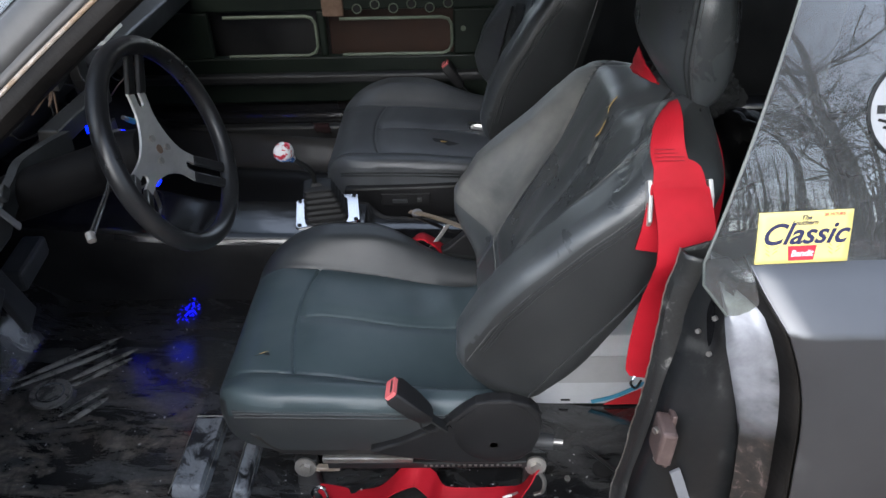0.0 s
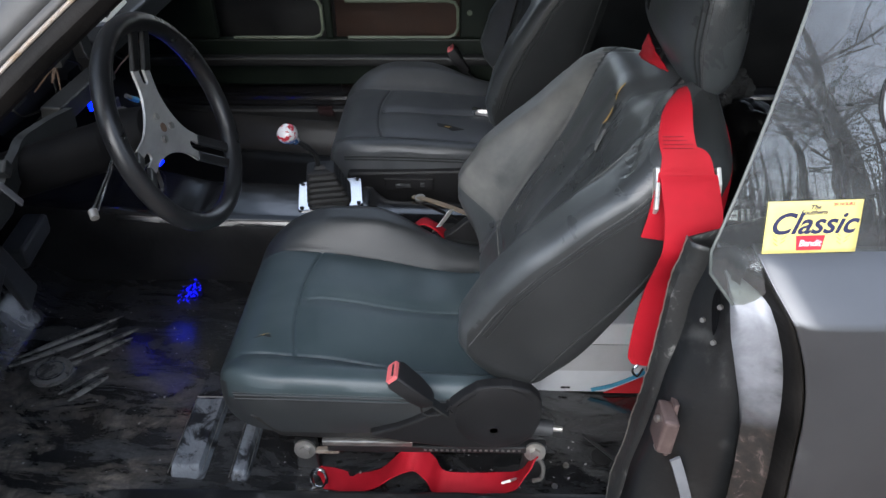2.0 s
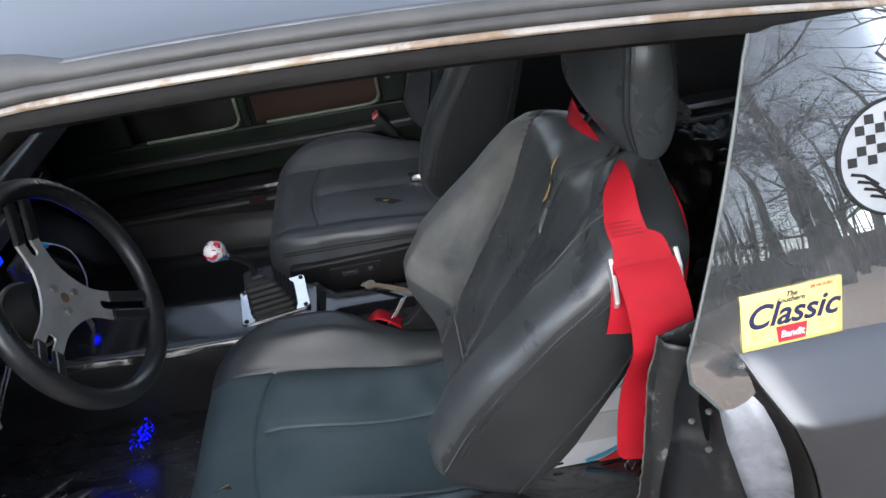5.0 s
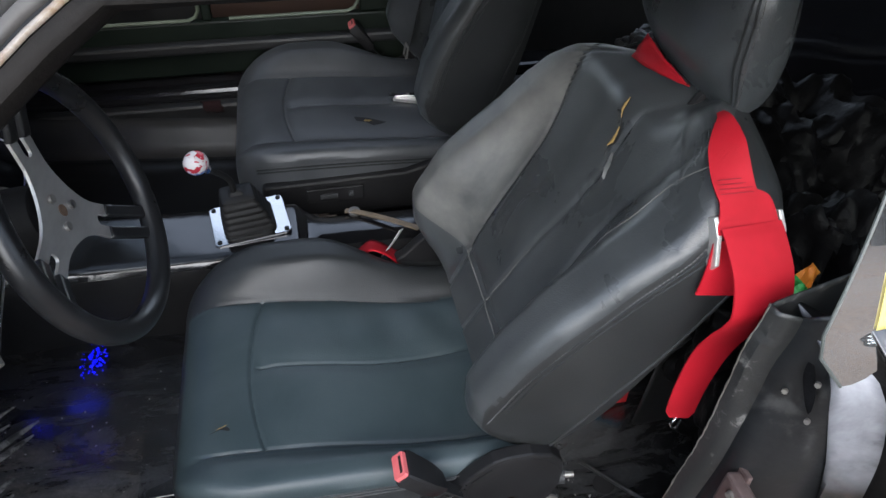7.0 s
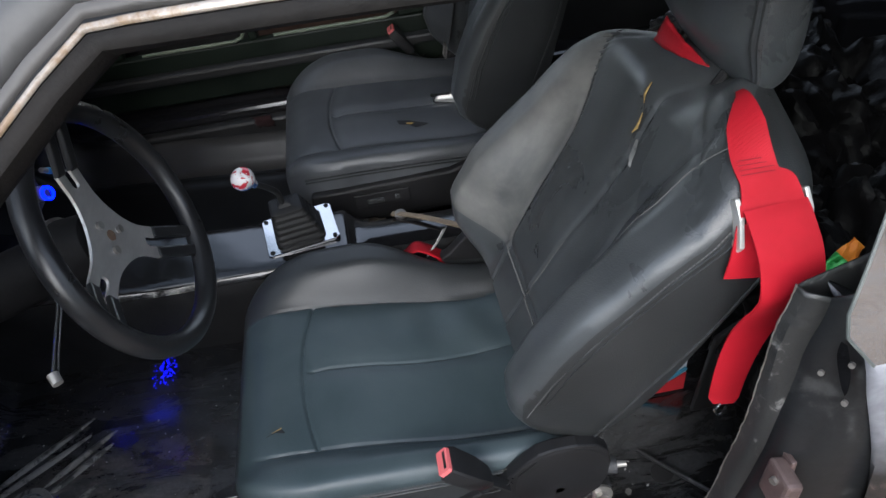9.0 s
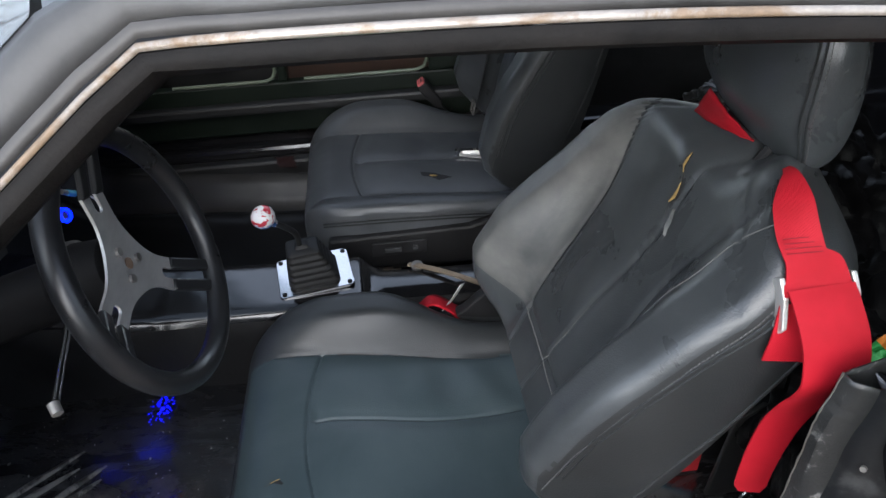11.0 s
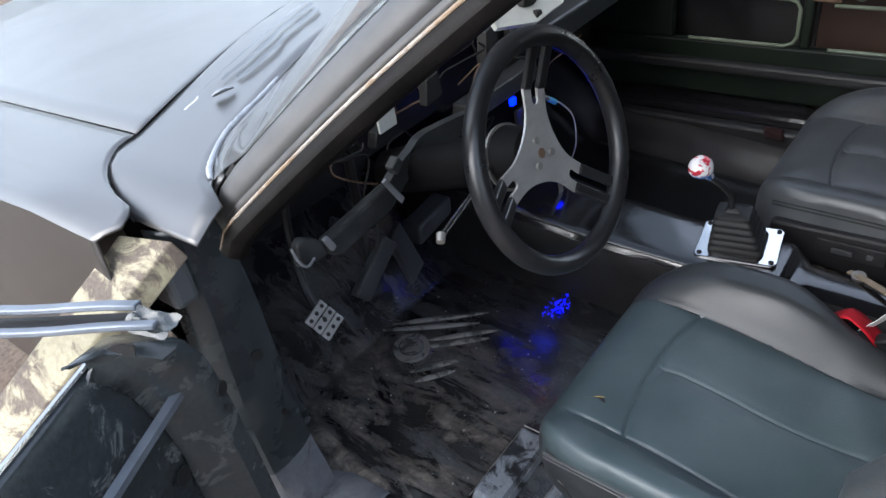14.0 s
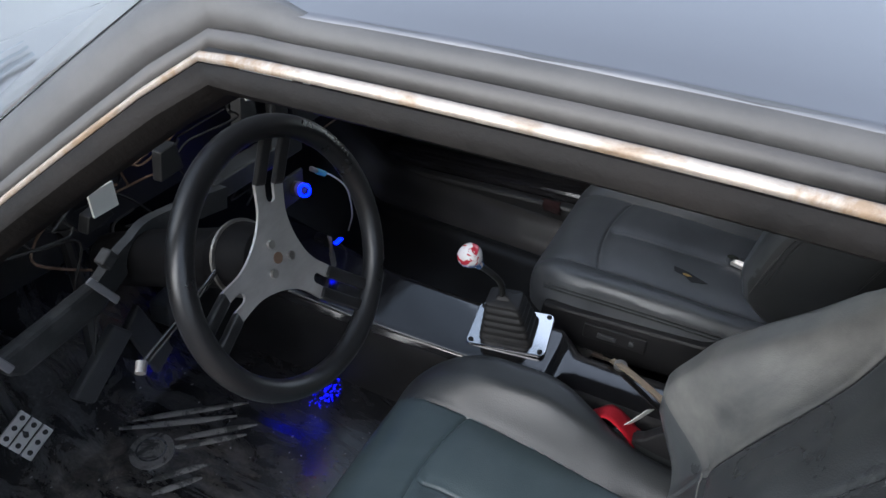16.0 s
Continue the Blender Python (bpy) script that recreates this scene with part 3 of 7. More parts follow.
def roof_point(x, v):
    """v from 0 at the gutter to 1 at the far side."""
    r = rail(max(x, -0.273))
    y0 = r.y + 0.030
    y = y0 + v * (2 * CENTRE - 2 * y0)
    front = soft(-0.42, -0.24, x)
    z = r.z + 0.0265 + 0.055 * (1 - ((y - CENTRE) / (CENTRE - y0)) ** 2) - 0.018 * (1 - front)
    xf = x - 0.11 * (1 - ((y - CENTRE) / (CENTRE - y0)) ** 2) * (1 - soft(-0.3, 0.3, x))
    return xf, y, z + 0.0015 * soft(0, 0.03, v)


roof_x = [-0.335, -0.32, -0.30, -0.27, -0.23, -0.18] + [-0.1 + 0.1 * k for k in range(15)]
roof_v = [0, 0.006, 0.015, 0.03, 0.06] + [0.1 * k for k in range(1, 10)] + [0.94, 0.97, 1.0]
roof = thick(part("roof", grid(roof_point, roof_x, roof_v), PAINT_ROOF), 0.004)
tagged(roof, "smooth satin grey painted steel car roof", "car roof", kind="structure")
ceiling = part("ceiling", grid(lambda x, v: Vector(roof_point(x, v)) - Vector((0, 0, 0.03)), roof_x, [0.01 + 0.98 * k / 12 for k in range(13)]), SATIN_BLACK)
tagged(ceiling, "bare black-painted underside of the car roof", "ceiling", kind="structure")


# windscreen: a ruled sheet from the cowl to the roof's front edge
SCREEN_FOOT = [(0.70, -0.718), (0.737, -0.760), (0.769, -0.786), (0.805, -0.809), (0.851, -0.829), (0.904, -0.849), (0.963, -0.876), (1.10, -0.925), (1.30, -0.965), (1.5, -0.978)]


rail_line = sorted((p + Vector((0, 0.0495, 0)) + Vector((-t.z, 0, t.x)).normalized() * 0.058 for p, t in frames_along(rail_path) if p.x < -0.3 and p.z > 0.90), key=lambda p: p.z)


def rail_at(z):
    return Vector([lerp([(p.z, p[a]) for p in rail_line], z) for a in range(3)])


def screen_point(y, k):
    e = (y - CENTRE) / (CENTRE - 0.70)
    near_y = CENTRE - abs(y - CENTRE)
    low = Vector((lerp(SCREEN_FOOT, near_y), y, lerp([(0.70, 0.9665), (0.81, 0.9735), (0.96, 0.978), (1.5, 0.988)], near_y)))
    yt = CENTRE + (y - CENTRE) * 0.835
    et = (yt - CENTRE) / (CENTRE - 0.84)
    top = Vector((-0.345 - 0.105 * (1 - min(1, abs(et)) ** 2), yt, 1.262 + 0.05 * (1 - et * et)))
    p = low.lerp(top, k) + Vector((-0.02, 0, 0.02)) * math.sin(math.pi * k)
    if y < 1.1 and k > 0:
        edge = rail_at(0.972 + k * 0.29)
        p = p.lerp(edge, soft(1.1, 0.70, y) * soft(0.0, 0.12, k))
    return p


screen = part("windscreen", grid(screen_point, [0.70 + 1.6 * k / 48 for k in range(49)], [0, 0.03, 0.06, 0.09] + [k / 8 for k in range(1, 9)]), SCREEN)
tagged(screen, "dusty curved windscreen with dull reflections", "windscreen", kind="structure")
foot = rail_strip([(0.050, 0.0565), (0.049, 0.062), (0.045, 0.070), (0.038, 0.078)])
bmesh.ops.delete(foot, geom=[v for v in foot.verts if v.co.z > 1.0 or v.co.z < 0.93], context="VERTS")
tagged(part("pillar_foot", foot, PAINT), "grey painted foot of the windscreen pillar on the cowl", "car body", kind="structure")
SEALANT = surface("grey_dried_sealant", (0.20, 0.21, 0.225), (0.36, 0.375, 0.395), (0.45, 0.65), 0.0, 30, 160, 0.6, 0.002)
bead_line = [Vector(p) for p in smooth_path([(-0.722, 0.700, 0.968), (-0.741, 0.713, 0.971), (-0.764, 0.737, 0.972), (-0.791, 0.769, 0.973), (-0.814, 0.805, 0.974), (-0.833, 0.851, 0.976), (-0.853, 0.904, 0.978), (-0.880, 0.963, 0.979)], 6)]
screen.visible_shadow = False

bead = part("windscreen_sealant", tube(bead_line, [0.0035 + 0.0025 * abs(noise.noise((k * 0.37, 2, 5))) for k in range(len(bead_line))], 8), SEALANT)
tagged(bead, "uneven bead of dried grey sealant along the windscreen", "sealant", kind="structure")
inner, outer = [(-0.722, 0.690, 0.940), (-0.714, 0.698, 0.955), (-0.708, 0.705, 0.966), (-0.703, 0.710, 0.974)], [(-0.722, 0.697, 0.964), (-0.741, 0.712, 0.968), (-0.764, 0.737, 0.969), (-0.778, 0.752, 0.970)]
corner = grid(lambda k, v: Vector(outer[k]).lerp(Vector(inner[k]), v) + Vector((0, -0.002, 0.003)) * math.sin(math.pi * v), range(4), [0, 0.25, 0.5, 0.75, 1.0])
tagged(thick(part("cowl_corner", corner, PAINT), 0.003), "grey painted corner between cowl and pillar", "car body", kind="structure")
# grey tint darkens the cowl under the film in place of mirrored trees
FILM = glass_mat("reflection_tinted_film", (0.66, 0.69, 0.71), 0.05, 1.15)
LOWER = [(-0.931, 0.81), (-0.925, 0.894), (-0.905, 0.955), (-0.967, 1.094), (-1.006, 1.205)]
UPPER = [(-0.945, 0.82), (-1.0, 0.93), (-1.045, 1.05), (-1.087, 1.159), (-1.123, 1.264)]
film = thing("peeling_film", "torn plastic film peeling off the cowl, tinted for dark reflections", "film", at=(-1.0, 1.0, 0.978))


def film_point(u, v):
    a, b = [Vector((lerp([(k / 4, p[0]) for k, p in enumerate(e)], u), lerp([(k / 4, p[1]) for k, p in enumerate(e)], u), 0)) for e in (LOWER, UPPER)]
    p = a.lerp(b, v)
    rag = 0.012 * noise.noise((u * 9, 3, 1)) * (1 - v) + 0.003 * noise.noise((u * 22, 8, 2)) * v + 0.010 * noise.noise((v * 7, u, 5)) * (u < 0.1)
    e = (CENTRE - p.y) / 0.9
    return p.x + rag, p.y + rag * 0.6, 0.9745 + 0.026 * (1 - e * e) * soft(0.7, 1.1, p.y) + 0.002 * abs(noise.noise((u * 6, v * 4, 2)))


for v0, v1, u0 in ((0.24, 0.40, 0.34), (0.56, 0.68, 0.25), (0.86, 0.91, 0.0)):
    part("torn_strip", grid(film_point, span(u0, 1.0, 0.02), [v0, v1]), FILM, film, "thin torn strip").visible_shadow = False
curl = grid(lambda u, v: Vector(film_point(0.18 + 0.1 * u, 0.0)) + Vector((0.010 * v, -0.016 * v, 0.010 * math.sin(2.2 * v))) * (0.4 + 0.6 * math.sin(math.pi * u)), span(0, 1, 0.1), span(0, 1, 0.2))
thick(part("curled_edge", curl, SEALANT, film, "curled torn edge"), 0.001)

gasket = tube([screen_point(1.02 + 1.28 * k / 36, 0.0) for k in range(37)], 0.004, 8)
tagged(part("windscreen_seal", gasket, RUBBER), "black rubber windscreen seal along the cowl", "seal", kind="structure")


# hood, fender and cowl: separate pressed panels with dark gaps between
def hood_edge(y):
    """x of the hood's rear edge."""
    e = (CENTRE - y) / (CENTRE - 0.737)
    return -1.20 + 0.245 * max(0.0, abs(e)) ** 1.7


def hood_z(x, y):
    return 0.972 - 0.045 * (-0.95 - x) + 0.028 * (1 - ((y - CENTRE) / 0.8) ** 2)


hood = thick(part("hood", grid(lambda y, k: (hood_edge(y) - k * 1.25, y, hood_z(hood_edge(y) - k * 1.25, y) - 0.002 * dip(k, 0, 0.003)), [0.7375 + 1.525 * k / 30 for k in range(31)], [0, 0.004, 0.012, 0.03, 0.1, 0.2, 0.4, 0.6, 0.8, 1.0]), PAINT), 0.004)
tagged(hood, "broad grey primer-painted steel hood", "car hood", kind="structure")


def cowl_outer(y):
    """x of the cowl's front edge: along the hood, then round the corner to the pillar's foot."""
    if y > 0.735:
        return hood_edge(y) + 0.0045
    t = (0.735 - y) / (0.735 - 0.612)
    return -0.745 - 0.205 * math.sqrt(max(0.0, 1 - t * t)) if t < 1 else -0.745


FENDER = ((0.7335, 0.0), (0.72, 0.0), (0.70, -0.001), (0.68, -0.003), (0.66, -0.006), (0.645, -0.008), (0.632, -0.010), (0.622, -0.011), (0.614, -0.012), (0.600, -0.014), (0.585, -0.014), (0.568, -0.017), (0.558, -0.026), (0.55, -0.2), (0.56, -0.35), (0.575, -0.55))


def fender_point(u, v):
    y, z = FENDER[v]
    x = cowl_outer(y) - 0.0045 - 1.5 * u - (0.02 if v > 8 else 0.0) - 0.012 * max(0, v - 10)
    bulge = 0.02 * math.sin(math.pi * min(1, u * 1.2))
    end = 1 - soft(0, 0.13, u)
    return x, y - bulge * (v > 9), hood_z(min(x, -0.95), 0.73) + z - 0.001 * end * (v < 13) - 0.010 * end * (v >= 10)


fender = thick(part("front_fender", grid(fender_point, [0, 0.01, 0.03, 0.06, 0.1, 0.15, 0.25, 0.4, 0.6, 0.8, 1.0], range(16)), PAINT), 0.004)
tagged(fender, "grey primer-painted steel front fender", "car fender", kind="structure")


def cowl_point(y, k):
    inner = screen_point(max(y, 0.70), 0.0).x if y > 0.70 else -0.735 + 0.080 * min(1.0, (0.70 - y) / 0.03)
    a = cowl_outer(y)
    return a + (inner - a) * k, y, 0.969 - 0.034 * soft(0.70, 0.60, y) ** 2 + 0.026 * (1 - ((y - CENTRE) / 0.9) ** 2) * soft(0.7, 1.1, y) - 0.001 * dip(k, 0, 0.01)


cowl_y = [0.614, 0.62, 0.63, 0.645, 0.665, 0.69, 0.71, 0.735] + [0.76 + 1.5 * k / 24 for k in range(25)]
cowl = thick(part("cowl", grid(cowl_point, cowl_y, [0, 0.02, 0.06, 0.15, 0.3, 0.5, 0.7, 0.85, 1.0]), PAINT), 0.004)
tagged(cowl, "grey painted cowl panel with a peeling plastic film edge", "car cowl", kind="structure")
corner_gap = tube([(cowl_outer(y) - 0.004, y, cowl_point(y, 0.0)[2] - 0.002) for y in [0.6145, 0.616, 0.62, 0.626, 0.634, 0.645, 0.66, 0.68, 0.70, 0.72, 0.735, 0.76, 0.80, 0.9, 1.0, 1.2, 1.5]], 0.0022, 6)
tagged(part("panel_gap", corner_gap, RUBBER), "dark shut line between the cowl, hood and fender", "gap", kind="structure")
under = part("under_panel", box((-2.3, 0.66, 0.70), (-0.96, 2.34, 0.915)), SATIN_BLACK)
tagged(under, "dark engine bay closing plate under the hood", "panel", kind="structure")
# ---- floor, tunnel, sills ----
def floor_z(x, y):
    z = 0.228 + 0.083 * (0.31 - x) * (x < 0.31)
    z += 0.75 * max(0.0, -0.90 - x)
    if y < 1.42:
        r = math.hypot(x + 0.81, y - 1.056)
        z += 0.007 * soft(0.045, 0.035, r)
        z -= 0.004 * dip(r, 0.024, 0.004)
        r2 = math.hypot(x - 0.315, y - 0.935)
        z -= 0.006 * dip(r2, 0.030, 0.006) + 0.004 * dip(r2, 0.018, 0.004)
    return z + 0.0025 * noise.noise((x * 9, y * 9, 1))


RIBS = ((-0.90, 1.095, -0.737, 1.245), (-0.905, 1.068, -0.735, 1.205), (-0.80, 1.10, -0.688, 1.208), (-0.795, 1.075, -0.69, 1.178), (-0.775, 1.005, -0.703, 1.092), (-0.75, 0.99, -0.697, 1.06))
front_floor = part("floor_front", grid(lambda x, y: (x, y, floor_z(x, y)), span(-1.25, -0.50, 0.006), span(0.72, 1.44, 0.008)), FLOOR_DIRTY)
for x0, y0, x1, y1 in RIBS:
    pts = []
    for k in range(9):
        x, y = x0 + (x1 - x0) * k / 8, y0 + (y1 - y0) * k / 8
        pts.append((x, y, floor_z(x, y) - 0.002 + 0.002 * math.sin(math.pi * k / 8)))
    part("pressed_rib", tube(pts, [0.003, 0.005, 0.0062, 0.0066, 0.0066, 0.0066, 0.0062, 0.005, 0.003], 8), RIB, front_floor, "scuffed pressed rib")
plug = part("drain_plug", disc((-0.81, 1.056, floor_z(-0.81, 1.056) - 0.004), (0.08, 0, 1), 0.040, 0.008, 28), RIB, front_floor, "round pressed drain plug")
part("plug_ring", tube([(-0.81 + 0.026 * math.cos(a), 1.056 + 0.026 * math.sin(a), floor_z(-0.81, 1.056) + 0.0045 - 0.08 * 0.026 * math.cos(a)) for a in (2 * math.pi * k / 28 for k in range(29))], 0.0022, 6), SCUFFED, plug, "raised ring")
tagged(front_floor, "black footwell pan with pressed ribs, mud and rust", "car floor", kind="structure")
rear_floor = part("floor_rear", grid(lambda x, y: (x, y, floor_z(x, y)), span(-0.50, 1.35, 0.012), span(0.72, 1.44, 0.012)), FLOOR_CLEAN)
tagged(rear_floor, "black painted steel floor under the driver's seat", "car floor", kind="structure")


def far_floor_z(x, y):
    return floor_z(x, 1.43) + 0.10 * soft(2.06, 2.12, y) + 0.012 * dip(y, 2.03, 0.02)


far_floor = part("floor_far", grid(lambda x, y: (x, y, far_floor_z(x, y)), span(-1.25, 1.35, 0.03), span(1.56, 2.24, 0.012)), FAR_FLOOR)
tagged(far_floor, "glossy black passenger footwell floor", "car floor", kind="structure")


def tunnel_point(x, v):
    top = lerp([(-1.25, 0.60), (-0.9, 0.53), (-0.6, 0.474), (-0.36, 0.465), (-0.19, 0.465), (-0.17, 0.448), (0.1, 0.440), (0.5, 0.40), (1.3, 0.40)], x)
    half = lerp([(-1.25, 0.17), (-0.6, 0.098), (-0.19, 0.088), (-0.16, 0.085), (1.3, 0.10)], x)
    a = -1 + 2 * v
    dome = soft(-0.20, -0.14, x)
    shape = (1 - abs(a) ** (22 - 18 * dome)) ** (0.25 + 0.12 * dome) if abs(a) < 1 else 0.0
    flare = 0.014 * max(0.0, abs(a) - 0.93) / 0.07
    base = 0.20
    return x, CENTRE + 0.005 + a * half + math.copysign(flare, a), base + (top - base) * shape


tunnel_x = span(-1.25, -0.62, 0.05) + span(-0.60, -0.20, 0.02) + [-0.192, -0.186, -0.180, -0.174, -0.168, -0.16] + span(-0.14, 1.3, 0.04)
tunnel_v = [0, 0.01, 0.02, 0.03, 0.045, 0.07, 0.1, 0.15, 0.22, 0.3, 0.4, 0.5, 0.6, 0.7, 0.78, 0.85, 0.9, 0.93, 0.955, 0.97, 0.98, 0.99, 1.0]
# the tunnel's black paint again, dulled so the sides mirror less outdoor light
TUNNEL_SIDE = surface("dulled_black_side_paint", (0.005, 0.005, 0.0055), (0.013, 0.013, 0.0135), (0.38, 0.6), 0.0, 12, 60, 0.4, 0.002, spec=0.16)
bm = grid(tunnel_point, tunnel_x, tunnel_v)
for f in bm.faces:
    c = f.calc_center_median()
    f.material_index = 1 if c.z < tunnel_point(c.x, 0.5)[2] - 0.016 else 0
tunnel = part("transmission_tunnel", bm, GLOSS_BLACK, others=(TUNNEL_SIDE,))
tagged(tunnel, "glossy black painted steel transmission tunnel", "tunnel", kind="structure")

# seat riser pressed into the floor, with scuffed tops
riser = thing("seat_riser", "pressed black steel seat riser with scuffed grey tops", "bracket", kind="structure")
for x0, x1, top in ((-0.505, -0.425, 0.318), (-0.395, -0.345, 0.306)):
    def riser_pt(u, v, x0=x0, x1=x1, top=top):
        x, y = x0 + (x1 - x0) * u, 0.815 + 0.21 * v
        e = min(u, 1 - u) * (x1 - x0)
        return x, y, 0.262 + (top - 0.262) * soft(0, 0.016, e) * soft(0, 0.025, 0.21 * min(v, 1 - v)) - 0.004 * dip(u, 0.5, 0.12)
    part("ridge", grid(riser_pt, [k / 16 for k in range(17)], [k / 40 for k in range(41)]), RISER_TOP, riser)
    for side, wide in ((x0 + 0.007, 0.0016), (x1 - 0.007, 0.0012)):
        part("rim", tube([(side + 0.001 * noise.noise((y * 30, side, 1)), y, top - 0.0095 * (wide > 0.0014) - 0.005) for y in span(0.832, 1.008, 0.008)], [wide * (0.35 + abs(noise.noise((k * 0.4, side * 9, 2)))) for k in range(23)], 6), STEEL, riser, "thin chipped bright rim")
    part("front_rim", tube([(x, 1.013, top - 0.012) for x in span(x0 + 0.008, x1 - 0.008, 0.008)], 0.0014, 6), STEEL, riser, "thin bright rim")


def sill_section(side):
    pts = ((0.815, 0.262), (0.805, 0.285), (0.80, 0.300), (0.79, 0.305), (0.765, 0.300), (0.755, 0.312), (0.72, 0.318), (0.68, 0.314), (0.655, 0.30), (0.645, 0.27), (0.64, 0.16), (0.70, 0.12))
    return [(y if side < 0 else 2 * CENTRE - y, z) for y, z in pts]


def sill_point(side):
    sec = sill_section(side)

    def at(x, k):
        y, z = sec[k]
        rise = 0.28 * soft(-0.80, -1.02, x) ** 1.6
        return x, y + (0.02 * rise if side < 0 else 0), z + rise * (k in (3, 4, 5, 6, 7, 2)) + 0.0015 * noise.noise((x * 20, k, 3))
    return at


sill = thick(part("sill_near", grid(sill_point(-1), span(-0.62, 0.50, 0.02), range(12)), JAMB), 0.003)
tagged(thick(part("sill_front", grid(sill_point(-1), span(-0.87, -0.62, 0.01), range(12)), SILL_GREY), 0.003), "satin grey painted front end of the door sill", "door sill", kind="structure")
tagged(thick(part("sill_kick", grid(sill_point(-1), span(-1.0, -0.87, 0.02), range(12)), PILLAR_BLACK), 0.003), "satin black foot of the door sill", "door sill", kind="structure")
tagged(sill, "scuffed black door sill with chipped paint", "door sill", kind="structure")

# ---- front of the cabin: hinge pillar, kick panel, firewall ----
hinge_pillar = thing("hinge_pillar", "satin black hinge pillar with a drilled hole", "car pillar", kind="structure")


def pillar_point(u, v):
    """u up the pillar, v from its outer edge round to the kick panel."""
    z = 0.30 + 0.615 * u
    x, y = ((-0.80, 0.605), (-0.775, 0.612), (-0.752, 0.63), (-0.748, 0.66), (-0.752, 0.70), (-0.762, 0.725), (-0.80, 0.745), (-0.90, 0.76), (-1.02, 0.765), (-1.25, 0.77))[v]
    low = 0.035 * soft(0.40, 0.0, u) ** 2
    return x + low * (v < 6) - 0.02 * soft(0.6, 1.0, u) * (v > 4) + 0.004 * noise.noise((u * 6, v, 0)), y + 0.014 * soft(0.3, 0.9, u) * (v < 5), z


face = grid(pillar_point, [k / 40 for k in range(41)], range(10))
for f in face.faces:
    c = f.calc_center_median()
    f.material_index = 1 if c.z < 0.43 and c.x > -0.785 else 0
thick(part("pillar_face", face, PILLAR_BLACK, hinge_pillar, others=(SILL_GREY,)), 0.003)
part("hole", disc((-0.7465, 0.681, 0.658), (1, -0.25, 0), 0.010, 0.003, 16), RUBBER, hinge_pillar, "dark bolt hole")
part("lower_hole", disc((-0.745, 0.69, 0.52), (1, -0.2, 0), 0.006, 0.003, 12), RUBBER, hinge_pillar, "dark bolt hole")
firewall = part("wall_firewall", grid(lambda y, k: (-1.16 - 0.02 * math.sin(9 * y) * 0.2, y, 0.30 + 0.66 * k + 0.0), span(0.74, 2.28, 0.05), [k / 6 for k in range(7)]), SATIN_BLACK)
tagged(firewall, "black painted steel firewall behind the pedals", "firewall", kind="structure")

# ---- passenger side, rear bulkhead: plain closing panels and the bare far door ----
SIDE_Y = 2.30
far_door = thing("far_door", "bare dark green passenger door shell with pressed openings", "car door")
holes = ((-0.70, -0.40, 0.640, 0.735), (-0.345, 0.015, 0.640, 0.725))


def door_y(z):
    return SIDE_Y - 0.10 + 0.02 * (z - 0.6)


bm = bmesh.new()
for a, b, c, d in ((-0.98, 0.42, 0.47, 0.62), (-0.98, -0.72, 0.62, 0.76), (-0.385, -0.36, 0.62, 0.76), (0.03, 0.42, 0.62, 0.76), (-0.98, 0.42, 0.76, 0.93)):
    box((a, door_y(c), c), (b, door_y(c) + 0.03, d), bm)
part("inner_panel", bm, DOOR_GREEN, far_door, smooth=False, bevel=0.006)
for a, b, c, d in holes:
    ring = [Vector((x, door_y(0.66) - 0.004, z)) for x, z in ((a + 0.03, c - 0.014), (b - 0.02, c - 0.014), (b, c - 0.006), (b + 0.010, c + 0.012), (b + 0.010, d - 0.012), (b, d + 0.006), (b - 0.02, d + 0.012), (a + 0.03, d + 0.012))]
    part("pressed_edge", tube(ring, 0.005, 8), EDGE_GREEN, far_door, "pale green pressed lip")
part("outer_skin_front", box((-0.98, SIDE_Y + 0.02, 0.40), (-0.372, SIDE_Y + 0.03, 0.94)), SATIN_BLACK, far_door, "black inside of the outer skin", smooth=False)
part("outer_skin", box((-0.37, SIDE_Y + 0.02, 0.40), (0.42, SIDE_Y + 0.03, 0.94)), BROWN_CARD, far_door, "reddish-brown inside of the outer skin", smooth=False)
part("latch_plate", box((-0.365, door_y(0.8) - 0.012, 0.745), (-0.30, door_y(0.8) - 0.001, 0.80)), RUST, far_door, "dull rusty latch plate", smooth=False, bevel=0.004)
for k in range(6):
    hx, hz = -0.26 + 0.055 * k, 0.765 + 0.012 * (k % 2)
    hole = part("lightening_hole", disc((hx, door_y(0.8) - 0.001, hz), (0, -1, 0), 0.013, 0.002, 18), RUBBER, far_door, "round dark pressed hole")
    part("hole_rim", tube([(hx + 0.0135 * math.cos(a), door_y(0.8) - 0.004, hz + 0.0135 * math.sin(a)) for a in (2 * math.pi * q / 20 for q in range(21))], 0.0018, 6), EDGE_GREEN, hole, "pale pressed rim")
part("slot", disc((0.06, door_y(0.7) - 0.001, 0.70), (0, -1, 0), 0.008, 0.004, 12), EDGE_GREEN, far_door)
part("lower_ledge", box((-0.98, door_y(0.5) - 0.035, 0.545), (0.42, door_y(0.5) - 0.001, 0.575)), SATIN_BLACK, far_door, "glossy black lower ledge", smooth=False, bevel=0.008)

sill_far = thing("sill_far", "glossy black passenger sill with two pressed steps", "door sill", kind="structure")
part("step", box((-1.2, 2.15, 0.26), (1.3, 2.24, 0.452)), GLOSS_BLACK, sill_far, smooth=False, bevel=0.012)
